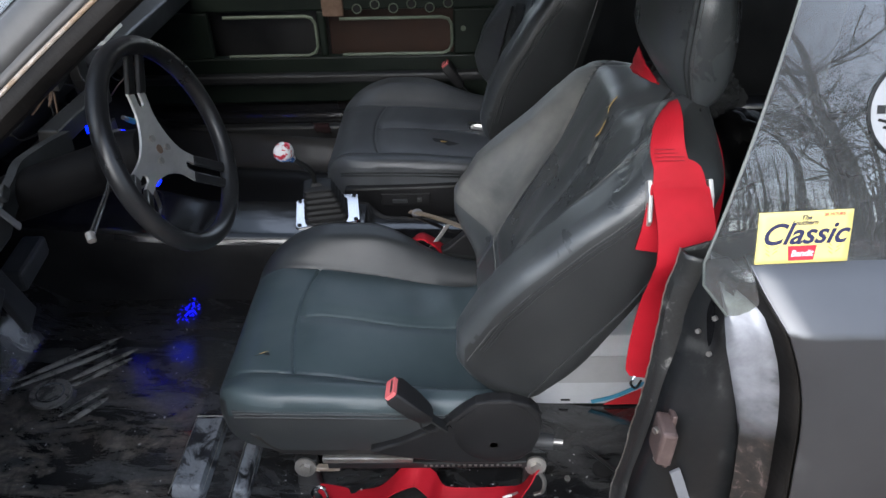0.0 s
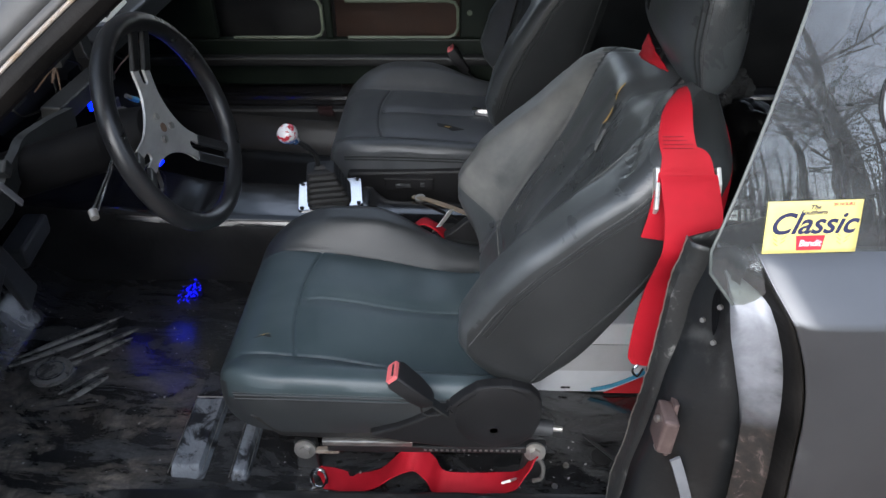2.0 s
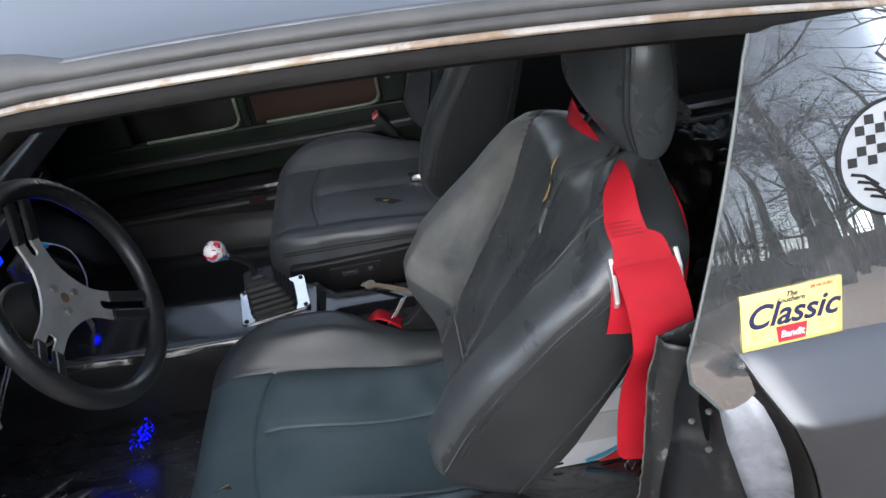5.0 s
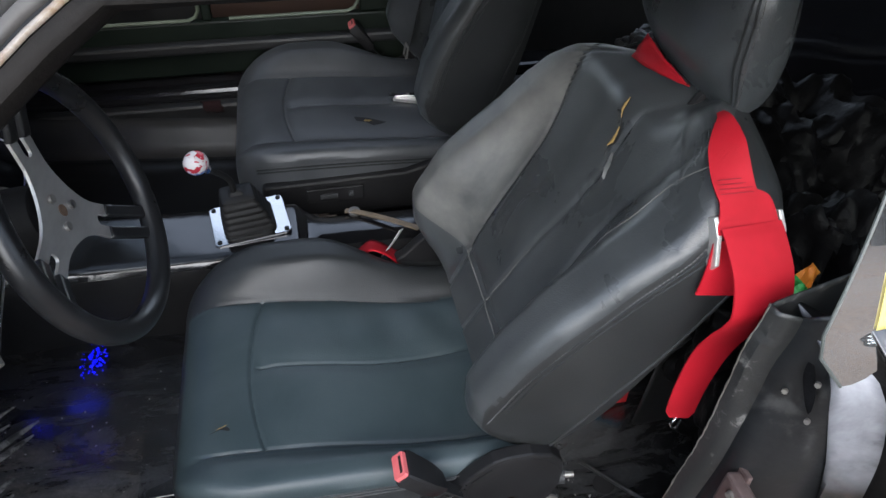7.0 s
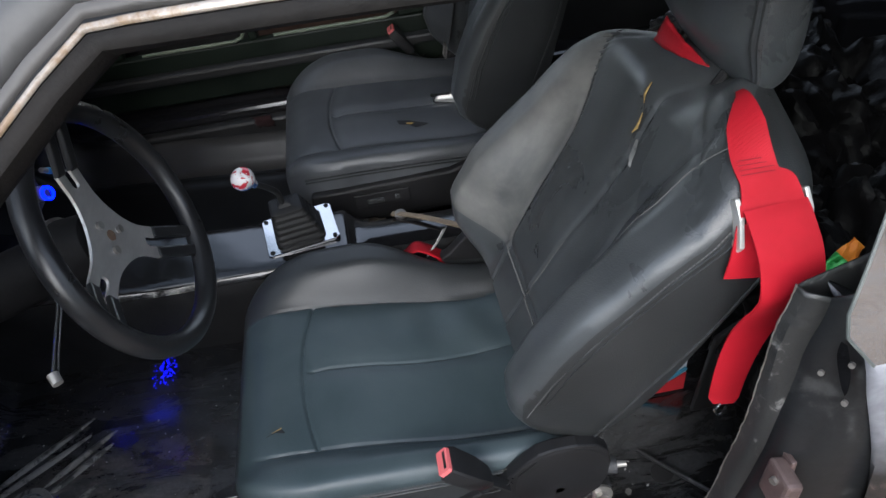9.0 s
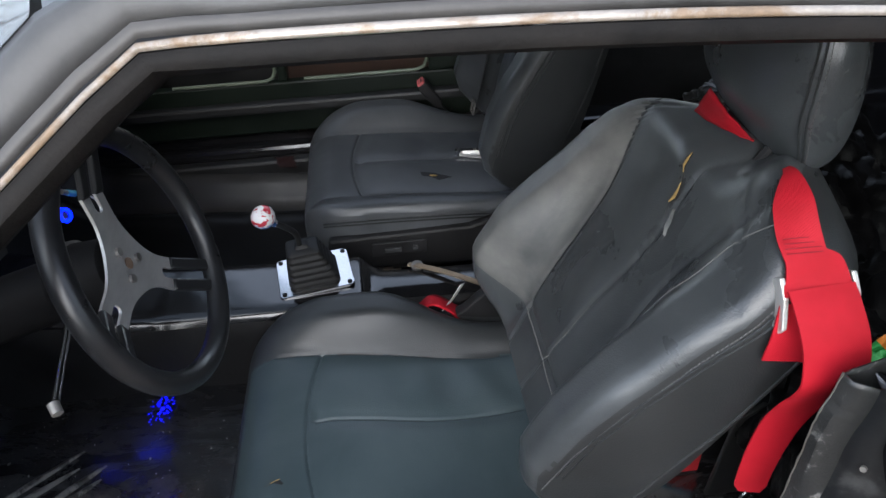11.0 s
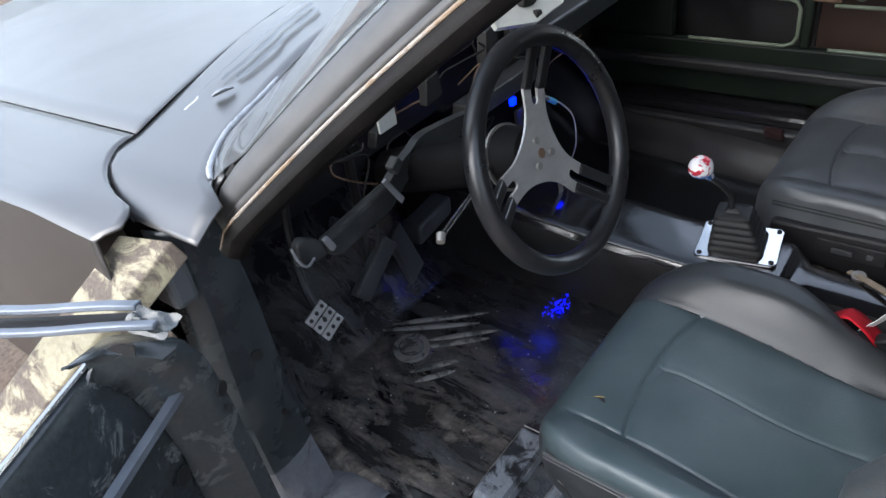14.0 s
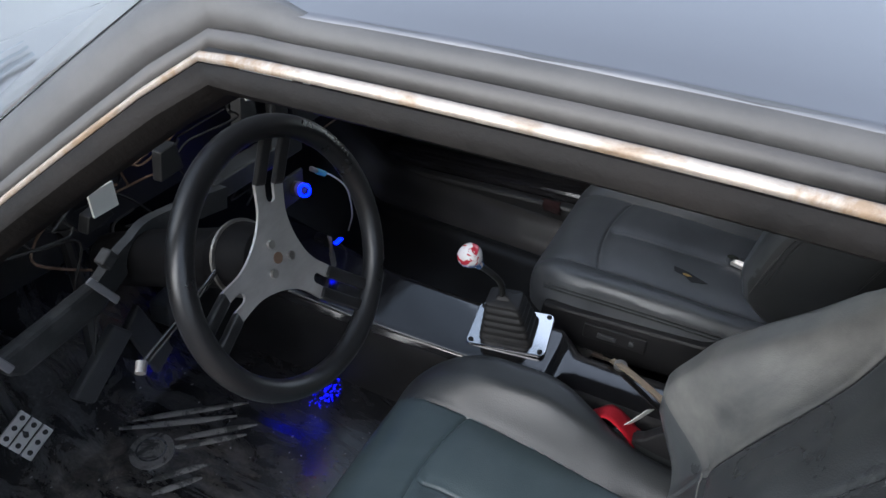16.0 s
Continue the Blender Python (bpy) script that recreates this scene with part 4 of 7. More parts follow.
part("lip", box((-1.2, 2.115, 0.26), (1.3, 2.149, 0.424)), SATIN_BLACK, sill_far, smooth=False, bevel=0.01)

closing = thing("wall_closing", "dark closing panels of the stripped car shell", "car shell", kind="structure")
part("far_side", box((-1.2, SIDE_Y + 0.04, 0.20), (1.4, SIDE_Y + 0.06, 0.94)), SATIN_BLACK, closing, smooth=False)
part("rear_bulkhead", grid(lambda y, k: (1.30 + 0.03 * math.sin(7 * y), y, 0.2 + 1.06 * k), span(0.70, 2.34, 0.06), [k / 10 for k in range(11)]), GLOSS_BLACK, closing)
part("near_rear_side", grid(lambda x, k: (x, 0.72 + 0.03 * math.sin(9 * x + 3 * k) * 0.3, 0.2 + 0.68 * k), span(0.40, 1.32, 0.05), [k / 8 for k in range(9)]), SATIN_BLACK, closing)
part("wheel_arch", grid(lambda a, y: (0.98 + 0.30 * math.cos(a), y, 0.22 + 0.30 * math.sin(a)), [math.pi * k / 16 for k in range(17)], [0.72, 0.9, 1.0, 1.02]), GLOSS_BLACK, closing)

# ---- near quarter: outer skin, jamb, glass ----
QUARTER = ((0.30, 0.478), (0.53, 0.462), (0.62, 0.452), (0.725, 0.440), (0.78, 0.430), (0.82, 0.419), (0.865, 0.400), (0.90, 0.376), (0.925, 0.362))


def quarter_y(z):
    return lerp([(0.30, 0.615), (0.45, 0.592), (0.60, 0.585), (0.75, 0.592), (0.84, 0.604), (0.868, 0.611), (0.88, 0.622), (0.905, 0.648), (0.922, 0.668), (0.928, 0.682)], z)


quarter_z = span(0.30, 0.84, 0.03) + [0.85, 0.858, 0.864, 0.868, 0.873, 0.88, 0.89, 0.90, 0.912, 0.922, 0.926, 0.928]


def quarter_point(z, u):
    x0 = lerp(QUARTER, z)
    e = soft(0.0, 0.02, u)
    return x0 + u, quarter_y(z) + 0.006 * (1 - e) + 0.018 * u * u, z


quarter_skin = thick(part("quarter_panel", grid(quarter_point, quarter_z, [0, 0.002, 0.006, 0.014, 0.03, 0.08, 0.2, 0.4, 0.7, 1.0]), PAINT_QUARTER), 0.003)
tagged(quarter_skin, "grey primer-painted rear quarter panel with a sharp shoulder line", "car quarter panel", kind="structure")

jamb = thing("door_jamb", "scuffed black door jamb with bare silver metal along its edge", "door jamb", kind="structure")


def jamb_point(z, v):
    xq = lerp(QUARTER, z)
    yq = quarter_y(z) + 0.012
    top = soft(0.80, 0.93, z)
    pts = ((xq, yq), (xq - 0.003, yq + 0.011), (xq - 0.013, yq + 0.027), (xq - 0.030, yq + 0.037), (xq - 0.050, yq + 0.045), (xq - 0.066 + 0.022 * soft(0.80, 0.62, z), yq + 0.05), (0.345, 0.672), (0.322, 0.690), (0.308, 0.712), (0.302, 0.735), (0.300, 0.748), (0.312, 0.752), (0.40, 0.755))
    x, y = pts[v]
    if v in (6, 7, 8):
        x, y = Vector((x, y)).lerp(Vector(((0.352, 0.684), (0.341, 0.708), (0.322, 0.722))[v - 6]), soft(0.68, 0.78, z))
    if v in (2, 3, 4, 5):
        y += 0.024 * soft(0.83, 0.89, z) * (0.5 if v == 2 else 1.0)
    if v in (3, 4, 5):
        x = max(x, 0.35)
    if 2 <= v <= 5:
        z -= 0.036 * soft(0.86, 0.925, z)
    if v >= 6:
        x -= 0.016 * soft(0.75, 0.35, z) - 0.010 * top
        x += 0.004 * noise.noise((z * 11, v * 0.4, 0)) + (0.0016 * noise.noise((z * 70, v * 0.6, 3)) if v >= 9 else 0)
        y += 0.02 * soft(0.7, 0.35, z)
    return x, y, z - (0.028 * top if 8 <= v <= 11 else 0.012 * top if v in (6, 7) else 0)


jamb_z = [z for z in quarter_z if z < 0.925]
for name, cols, mat, lab in (("gap", (0, 1, 2), SEAL, "dark gap edge"), ("bare_strip", (2, 3, 4, 5), JAMB_BARE, "bare silver metal fading to brown scraped paint"), ("jamb_face", (5, 6, 7, 8), JAMB, "scuffed black paint"), ("flange", (8, 9, 10, 11, 12), JAMB_EDGE, "ragged scraped flange")):
    thick(part(name, grid(lambda z, v: jamb_point(z, v), jamb_z, cols), mat, jamb, lab), 0.0025)


part("flange_edge", tube([Vector(jamb_point(z, 10)) + Vector((-0.001, -0.001, 0)) for z in span(0.31, 0.924, 0.006)], [0.0009 + 0.0012 * max(0.0, noise.noise((z * 45, 0, 8))) for z in span(0.31, 0.924, 0.006)], 5), STEEL, jamb, "thin scraped bright edge")
slot_line = [Vector((0.348, 0.700, 0.852)), Vector((0.346, 0.692, 0.838)), Vector((0.345, 0.682, 0.824)), Vector((0.343, 0.670, 0.806))]
part("slot_hole", grid(lambda u, k: Vector([lerp([(q / 3, p[a]) for q, p in enumerate(slot_line)], u) for a in range(3)]) + Vector((-0.006, -0.003, 0)) + Vector((0.35, -1.0, 0.15)) * k * 0.008 * math.sin(math.pi * (0.08 + 0.92 * u)) ** 0.6, [q / 14 for q in range(15)], [-0.9, 0, 0.9]), BAG_BLACK, jamb, "black slot through the jamb")
part("hanging_strip", strap(smooth_path([(0.334, 0.668, 0.572), (0.346, 0.664, 0.54), (0.360, 0.662, 0.50), (0.376, 0.662, 0.45)], 5), [(1, 0.2, 0.2)] * 16, 0.015, 0.004), RAIL_STRIP, jamb, "pale grey strip below the striker")
for x, y, z in ((0.338, 0.706, 0.797), (0.340, 0.666, 0.796), (0.342, 0.678, 0.842)):
    part("screw", disc((x, y, z), (-0.8, -0.6, 0.2), 0.0032, 0.004, 10), STEEL, jamb, "bright screw")

striker = thing("door_striker", "brown painted steel striker bolted to the jamb", "striker", at=(0.312, 0.69, 0.60))
part("base_plate", extruded([(0.672, 0.572), (0.704, 0.570), (0.706, 0.668), (0.676, 0.672)], "x", 0.318, 0.325), STRIKER, striker, smooth=False, bevel=0.002)
part("block", extruded([(0.297, 0.606), (0.320, 0.600), (0.322, 0.662), (0.300, 0.668)], "y", 0.650, 0.694), STRIKER, striker, smooth=False, bevel=0.005)
part("upper_bolt", disc((0.300, 0.672, 0.652), (-1, -0.4, 0), 0.005, 0.006, 10), STEEL, striker, "steel bolt head", smooth=False)
part("bolt", disc((0.316, 0.680, 0.586), (-1, -0.4, 0), 0.006, 0.010, 6), STEEL, striker, "steel bolt head", smooth=False)


def glass_y(z):
    d = z - 0.90
    return 0.668 + 0.28 * d + 0.58 * d * d


def glass_front(z):
    return lerp([(0.862, 0.345), (0.90, 0.314), (0.925, 0.312), (1.00, 0.337), (1.18, 0.398), (1.23, 0.42)], z)


window = thing("quarter_window", "greenish tinted quarter window reflecting bare trees", "car window", kind="structure")
pane = part("pane", grid(lambda z, u: (glass_front(z) + u, glass_y(z) + 0.03 * u * u, z + 0.042 * soft(0.012, 0.06, u) * soft(0.925, 0.862, z)), [0.862, 0.88, 0.90, 0.915, 0.925] + span(0.94, 1.20, 0.02), [0, 0.012, 0.024, 0.036, 0.048, 0.06, 0.1, 0.2, 0.3, 0.45, 0.6, 0.8]), GLASS, window)
pane.visible_shadow = False
part("ground_edge", tube([(glass_front(z), glass_y(z), z) for z in [0.862, 0.88, 0.90, 0.915, 0.925] + span(0.94, 1.20, 0.02)], 0.0018, 6), GLASS_EDGE, window, "dull ground glass edge")


# ---- seats ----
RECLINE = Vector((0.48, 0, 0.877)).normalized()
BACKWARD = Vector((RECLINE.z, 0, -RECLINE.x))


def spine(s, y, n):
    """A place on the reclined seat back: s along it, y across, n backwards."""
    return RECLINE * s + BACKWARD * n + Vector((0, y, 0))


SEAM_MID, SEAM_HALF = -0.010, 0.157


def cross_seam(y):
    """x of the bowed seam across the front of the cushion's insert."""
    return -0.283 + 0.022 * ((y - SEAM_MID) / SEAM_HALF) ** 2


def cushion_mesh(near_raise, far_raise, sunk=0.042):
    """The padded seat cushion, front at x = -0.405, centred on y = 0: a sunken insert with one pleat between two bolsters."""
    rear, top0, bottom = 0.13, 0.492, 0.385
    xs = [-0.405 + d for d in (0, 0.002, 0.006, 0.012, 0.02, 0.03, 0.042, 0.055)] + span(-0.34, -0.296, 0.006) + span(-0.292, -0.256, 0.002) + span(-0.250, rear, 0.009)
    ts = sorted(set(round(t, 4) for t in span(-1, 1, 0.025) + span(-0.73, -0.61, 0.008) + span(0.48, 0.60, 0.008) + span(-0.11, 0.04, 0.008)))

    def section(x, k):
        d = x + 0.405
        w = 0.268 - 0.085 * (1 - math.sqrt(max(0.0, 1 - max(0.0, 1 - d / 0.13) ** 2))) + 0.006 * math.sin(math.pi * min(1, d / 0.5))
        drop = 0.055 * (1 - math.sqrt(max(0.0, 1 - max(0.0, 1 - d / 0.075) ** 2)))
        sink = sunk * soft(-0.30, 0.06, x)
        crown = top0 - 0.012 * soft(-0.25, 0.1, x) + 0.004 * dip(x, -0.33, 0.06)

        def lifted(side):
            shape = soft(-0.40, -0.24, x) * (1 - 0.75 * soft(-0.16, 0.08, x)) + 0.15
            return far_raise * shape if side > 0 else near_raise * (0.55 + 0.45 * shape)

        if k < 7 or k >= 7 + len(ts):
            side, j = (-1, k) if k < 7 else (1, 6 - (k - 7 - len(ts)))
            high = crown - drop + lifted(side) - (0.020 if side < 0 else 0.045)
            wide = w - 0.022 if side < 0 else w + 0.003 - 0.032 * soft(-0.16, 0.0, x)
            return side * (wide + 0.006 * math.sin(math.pi * j / 6)), bottom + (high - bottom) * j / 6
        t = ts[k - 7]
        wide = w - 0.022 if t < 0 else w + 0.003 - 0.032 * soft(-0.16, 0.0, x)
        y = t * wide
        re = 0.020 if y < 0 else 0.045
        edge = max(0.0, (abs(y) - (wide - re)) / re)
        v = y - SEAM_MID
        ramp_up = soft(SEAM_HALF - 0.004, SEAM_HALF + 0.052, abs(v))
        z = crown - drop - sink + (lifted(y) + sink * (1 - 0.8 * soft(-0.18, 0.04, x) * (y > 0))) * ramp_up - re * (1 - math.sqrt(max(0.0, 1 - edge * edge)))
        z -= 0.0030 * dip(abs(v), SEAM_HALF, 0.0026) * soft(-0.40, -0.37, x)
        z += 0.0035 * dip(abs(v), SEAM_HALF + 0.020, 0.013) * soft(-0.38, -0.30, x)
        if abs(v) < SEAM_HALF:
            inner = 1 - (abs(v) / SEAM_HALF) ** 6
            q = x - cross_seam(y)
            z -= 0.0034 * dip(q, 0, 0.0026)
            if q > 0:
                full = soft(0.0, 0.05, q)
                z += 0.008 * full * inner
                pleat = v - 0.004 - 0.018 * soft(-0.1, 0.1, x)
                z -= (0.0030 * dip(pleat, 0, 0.0028) + 0.0060 * dip(pleat, 0, 0.020)) * soft(0.0, 0.02, q) * soft(0.16, 0.02, x)
                z += 0.0035 * math.sin(58 * x + 9 * v) * dip(v, 0.085, 0.045) * soft(-0.16, -0.06, x)
            else:
                z += 0.003 * dip(q, -0.05, 0.04) * inner
        z += 0.0022 * noise.noise((x * 8, y * 9, near_raise * 50)) + 0.0007 * noise.noise((x * 30, y * 24, 2))
        return y, z

    count = 14 + len(ts)
    bm = grid(lambda x, k: (x, *section(x, k)), xs, range(count), close_v=True, caps=True)
    # second, darker skin: beyond the far seam, on the skirt and low sides
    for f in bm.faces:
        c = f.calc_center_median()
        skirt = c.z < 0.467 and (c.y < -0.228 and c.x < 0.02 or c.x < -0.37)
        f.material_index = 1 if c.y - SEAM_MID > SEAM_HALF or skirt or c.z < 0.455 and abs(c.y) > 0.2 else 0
    return bm


BOLSTER = [(0.49, 0.0), (0.51, 0.040), (0.535, 0.070), (0.577, 0.093), (0.664, 0.088), (0.74, 0.062), (0.80, 0.040), (0.87, 0.022), (0.937, 0.012), (1.0, 0.0), (1.1, 0.0)]
BOLSTER_NEAR = [(0.49, 0.0), (0.51, 0.040), (0.535, 0.070), (0.577, 0.093), (0.664, 0.092), (0.74, 0.078), (0.80, 0.060), (0.843, 0.047), (0.88, 0.032), (0.937, 0.014), (1.0, 0.0), (1.1, 0.0)]
BACK_FAR = [(0.495, 0.235), (0.53, 0.256), (0.60, 0.266), (0.75, 0.272), (0.86, 0.268), (0.90, 0.252), (0.927, 0.232), (0.95, 0.208), (0.972, 0.180), (0.99, 0.148), (1.005, 0.119), (1.018, 0.085), (1.03, 0.06), (1.05, 0.035), (1.066, 0.02)]
SEAM_B = [(0.57, -0.012), (0.60, -0.015), (0.66, -0.021), (0.722, -0.032), (0.786, -0.045), (0.813, -0.046), (0.861, -0.051), (0.90, -0.046), (0.961, -0.042), (1.0, -0.055)]
BACK_WIDTH = [(0.495, 0.235), (0.53, 0.256), (0.60, 0.266), (0.75, 0.272), (0.90, 0.276), (0.945, 0.268), (0.98, 0.248), (1.005, 0.218), (1.024, 0.176), (1.040, 0.132), (1.053, 0.086), (1.066, 0.035)]


def back_front(s, y, w):
    """How far forward the seat back's face lies."""
    w = lerp(BACK_FAR if y > 0 else BACK_WIDTH, s)
    n = -0.188 - lerp(BOLSTER if y > 0 else BOLSTER_NEAR, s) * soft(0.12, 0.205, abs(y))
    e = max(0.0, (abs(y) - (w - 0.035)) / 0.035)
    n += 0.035 * (1 - math.sqrt(max(0.0, 1 - e * e)))
    n += 0.05 * soft(1.0, 1.066, s) ** 2 * soft(-0.04, -0.14, y) + 0.075 * soft(0.95, 1.05, s) * soft(-0.14, -0.04, y)
    n += 0.0035 * dip(y, lerp(SEAM_B, s), 0.004) * soft(1.02, 0.99, s)
    n += 0.0045 * dip(abs(y), 0.118 + 0.05 * soft(0.8, 1.0, s) - 0.02 * soft(0.62, 0.5, s), 0.0045)
    if abs(y) < 0.14:
        n += 0.004 * dip(s, 0.575, 0.0045)
        n -= 0.008 * dip(y, 0, 0.05) * soft(0.6, 0.75, s)
    n += 0.004 * dip(s, 0.985 - 0.6 * max(0.0, abs(y) - 0.12), 0.004) * soft(0.10, 0.14, abs(y))
    n += 0.0025 * noise.noise((s * 12, y * 12, 5)) + 0.0006 * noise.noise((s * 30, y * 34, 7))
    return n


def back_mesh():
    ss = [0.495, 0.50, 0.508, 0.52] + span(0.535, 0.93, 0.010) + [0.94, 0.95, 0.96, 0.97, 0.98, 0.99, 1.0, 1.01, 1.02, 1.03, 1.038, 1.045, 1.052, 1.058, 1.062, 1.066]
    ts = [-1 + 0.01 * k for k in range(201)]

    def front(s, y, w):
        return back_front(s, y, w)

    def at(s, k):
        w = lerp(BACK_WIDTH, s)
        if k < len(ts):
            y = ts[k] * (lerp(BACK_FAR, s) if ts[k] > 0 else w)
            return spine(s, y, front(s, y, w))
        j = k - len(ts)
        back = -0.080 - 0.040 * soft(0.985, 1.066, s) - 0.022 * soft(0.66, 0.49, s)
        f = front(s, -w, w)
        side = ((1.0, f + (back - 0.02 - f) * 0.35), (1.006, f + (back - 0.02 - f) * 0.7), (1.0, back - 0.02), (0.97, back - 0.004), (0.8, back + 0.006), (0.4, back + 0.014), (0.0, back + 0.016))
        full = list(side) + [(-a, b) for a, b in reversed(side[:-1])]
        a, n = full[j]
        return spine(s, a * (lerp(BACK_FAR, s) if a > 0 else w), n)

    return grid(at, ss, range(len(ts) + 13), close_v=True, caps=True)


def headrest_point(a, t, proud=0.0):
    """a up the headrest, t round it; flat egg-shaped sides, a bulging front; it stands upright."""
    ca = max(0.0, math.cos(a))
    z = 1.062 + 0.106 * math.copysign(abs(math.sin(a)) ** 0.92, math.sin(a))
    ct, st = math.cos(t), math.sin(t)
    y = (0.143 * ca**0.27 + proud) * math.copysign(abs(ct) ** 0.55, ct)
    q = math.copysign(abs(st) ** 0.78, st)
    x = 0.385 + q * 0.051 * ca ** (0.50 if q > 0 else 0.62) + 0.006 * (1.06 - z) / 0.1 * (q > 0) * q
    if q < 0:
        x -= 0.016 * q * q * (1 - (min(1.0, abs(y) / 0.143)) ** 2.2) * ca**0.5
        x += 0.022 * soft(1.05, 0.97, z) * -q
    return Vector((x, y, z))


def headrest_mesh():
    """A padded headrest: two flat D-shaped sides and a rounded front."""
    return grid(lambda a, k: headrest_point(a, 2 * math.pi * k / 64), [radians(a) for a in [-89.8, -89.3, -88.3, -86.5] + span(-84, 84, 4.2) + [86.5, 88.3, 89.3, 89.8]], range(64), close_v=True, caps=True)


def stitches(f, count):
    """A run of raised thread along f(0..1)."""
    bm = bmesh.new()
    for k in range(count):
        tube([f((k + 0.15) / count), f((k + 0.8) / count)], 0.0009, 4, bm)
    return bm


def make_seat(cx, cy, label, near_raise, far_raise, upright=0.0, ahead=0.0, cz=0.0, skins=(LEATHER_SEAT, LEATHER_SIDE, LEATHER_WORN), tall_side=False):
    seat = thing("bucket_seat", label, "car seat", at=(cx, cy, 0.25), group="front bucket seats")
    shift = Matrix.Translation((cx, cy, cz))

    hinge = Matrix.Translation((ahead, 0, 0)) @ Matrix.Translation((0.10, 0, 0.50)) @ Matrix.Rotation(-upright, 4, "Y") @ Matrix.Translation((-0.10, 0, -0.50))

    def put(name, bm, mat, lab="", parent=seat, leaning=False, **kw):
        if leaning:
            bmesh.ops.transform(bm, matrix=hinge, verts=bm.verts)
        bmesh.ops.transform(bm, matrix=shift, verts=bm.verts)
        return part(name, bm, mat, parent, lab, **kw)

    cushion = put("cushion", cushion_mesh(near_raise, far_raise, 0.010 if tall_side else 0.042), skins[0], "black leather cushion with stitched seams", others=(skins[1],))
    bm = back_mesh()
    for f in bm.faces:
        c = f.calc_center_median()
        n = c.dot(BACKWARD)
        s = c.dot(RECLINE)
        seam = 0.118 + 0.05 * soft(0.8, 1.0, s) - 0.02 * soft(0.62, 0.5, s)
        f.material_index = 1 if n > (-0.15 if s < 0.94 else -0.102) or c.y < 0.004 - lerp(BACK_WIDTH, s) else 2 if c.y > seam and s > 0.56 else 0
    back = put("backrest", bm, LEATHER, "reclined black leather backrest with bolsters", leaning=True, others=(VINYL, skins[2]))
    rest = put("headrest", headrest_mesh(), LEATHER, "padded black leather headrest with double piping", leaning=True)
    for side in (0, math.pi):
        for j, (q, r) in enumerate(((0.62, 0.0019), (0.50, 0.0016))):
            t = -q if side == 0 else math.pi + q
            put("piping", tube([headrest_point(a, t, 0.0008) for a in (radians(-72 + 144 * k / 24) for k in range(25))], r, 6), VINYL, "edge piping", parent=rest, leaning=True)
        t = -0.40 if side == 0 else math.pi + 0.40
        put("seam_stitching", stitches(lambda f: headrest_point(radians(-66 + 132 * f), t, 0.0006), 44), THREAD, "thread stitching", parent=rest, leaning=True)
    for s in (-1, 1):
        seam = [(0.992, -0.206), (0.981, -0.199), (0.955, -0.187), (0.931, -0.180), (0.878, -0.178), (0.84, -0.170), (0.78, -0.160), (0.70, -0.150), (0.62, -0.143)]
        if s > 0:
            seam = [(q, -(0.120 + 0.05 * soft(0.8, 1.0, q) - 0.02 * soft(0.62, 0.5, q))) for q in span(0.58, 1.02, 0.02)]
        put("bolster_seam", tube([spine(q.x, s * -q.y, back_front(q.x, s * -q.y, 0) - (0.0002 if s < 0 else -0.001)) for q in smooth_path([(q, y, 0) for q, y in seam], 6)], 0.0009 if s < 0 else 0.0021, 6), THREAD if s < 0 else VINYL, "thin bolster seam", parent=back, leaning=True)
        put("seam_stitching", stitches(lambda f, s=s: spine(0.56 + (0.42 if s < 0 else 0.28) * f, s * (lerp(BACK_WIDTH if s < 0 else BACK_FAR, 0.60 + 0.37 * f) - 0.001), -0.188 - lerp(BOLSTER_NEAR if s < 0 else BOLSTER, 0.60 + 0.37 * f) + 0.0285), 74), THREAD, "thread stitching", parent=back, leaning=True)
    put("lumbar_seam", tube([spine(0.566 - 0.10 * max(0.0, -0.02 - y) ** 1.5, y, back_front(0.566, y, 0) - 0.0004) for y in span(-0.135, 0.115, 0.01)], 0.0011, 5), PALE_THREAD, "pale thread across the lumbar panel", parent=back, leaning=True)
    put("lumbar_seam", tube([spine(q, lerp(SEAM_B, q), back_front(q, lerp(SEAM_B, q), 0) - 0.0002) for q in span(0.568, 0.70, 0.01)], 0.0008, 5), PALE_THREAD, "pale thread up the lumbar panel", parent=back, leaning=True)
    for s in (-1, 1):
        put("headrest_post", tube([spine(1.0, 0.06 * s, -0.145), Vector((0.388, 0.06 * s, 1.0))], 0.007, 8), PLASTIC, leaning=True)
        put("back_piping", tube([spine(q, s * (lerp(BACK_WIDTH if s < 0 else BACK_FAR, q) + 0.001), -0.100 - 0.020 * soft(0.80, 0.58, q)) for q in span(0.53, 0.97, 0.02)], 0.0020, 6), VINYL, "edge piping", parent=back, leaning=True)
        for j in range(2):
            put("piping", tube([spine(q, s * (lerp(BACK_WIDTH if s < 0 else BACK_FAR, q) + 0.0006), -0.188 - lerp(BOLSTER_NEAR if s < 0 else BOLSTER, q) + 0.034 + 0.009 * j) for q in span(0.59, 0.96, 0.015)], 0.0016, 6), VINYL, "double-stitched edge seam", parent=back, leaning=True)
    put("seam_stitching", stitches(lambda t: Vector((-0.355 + 0.43 * t, -0.2515 - 0.004 * math.sin(3.1 * t), 0.4865 + 0.006 * math.sin(3.1 * t) - 0.016 * t)), 70), THREAD, "thread stitching", parent=cushion)
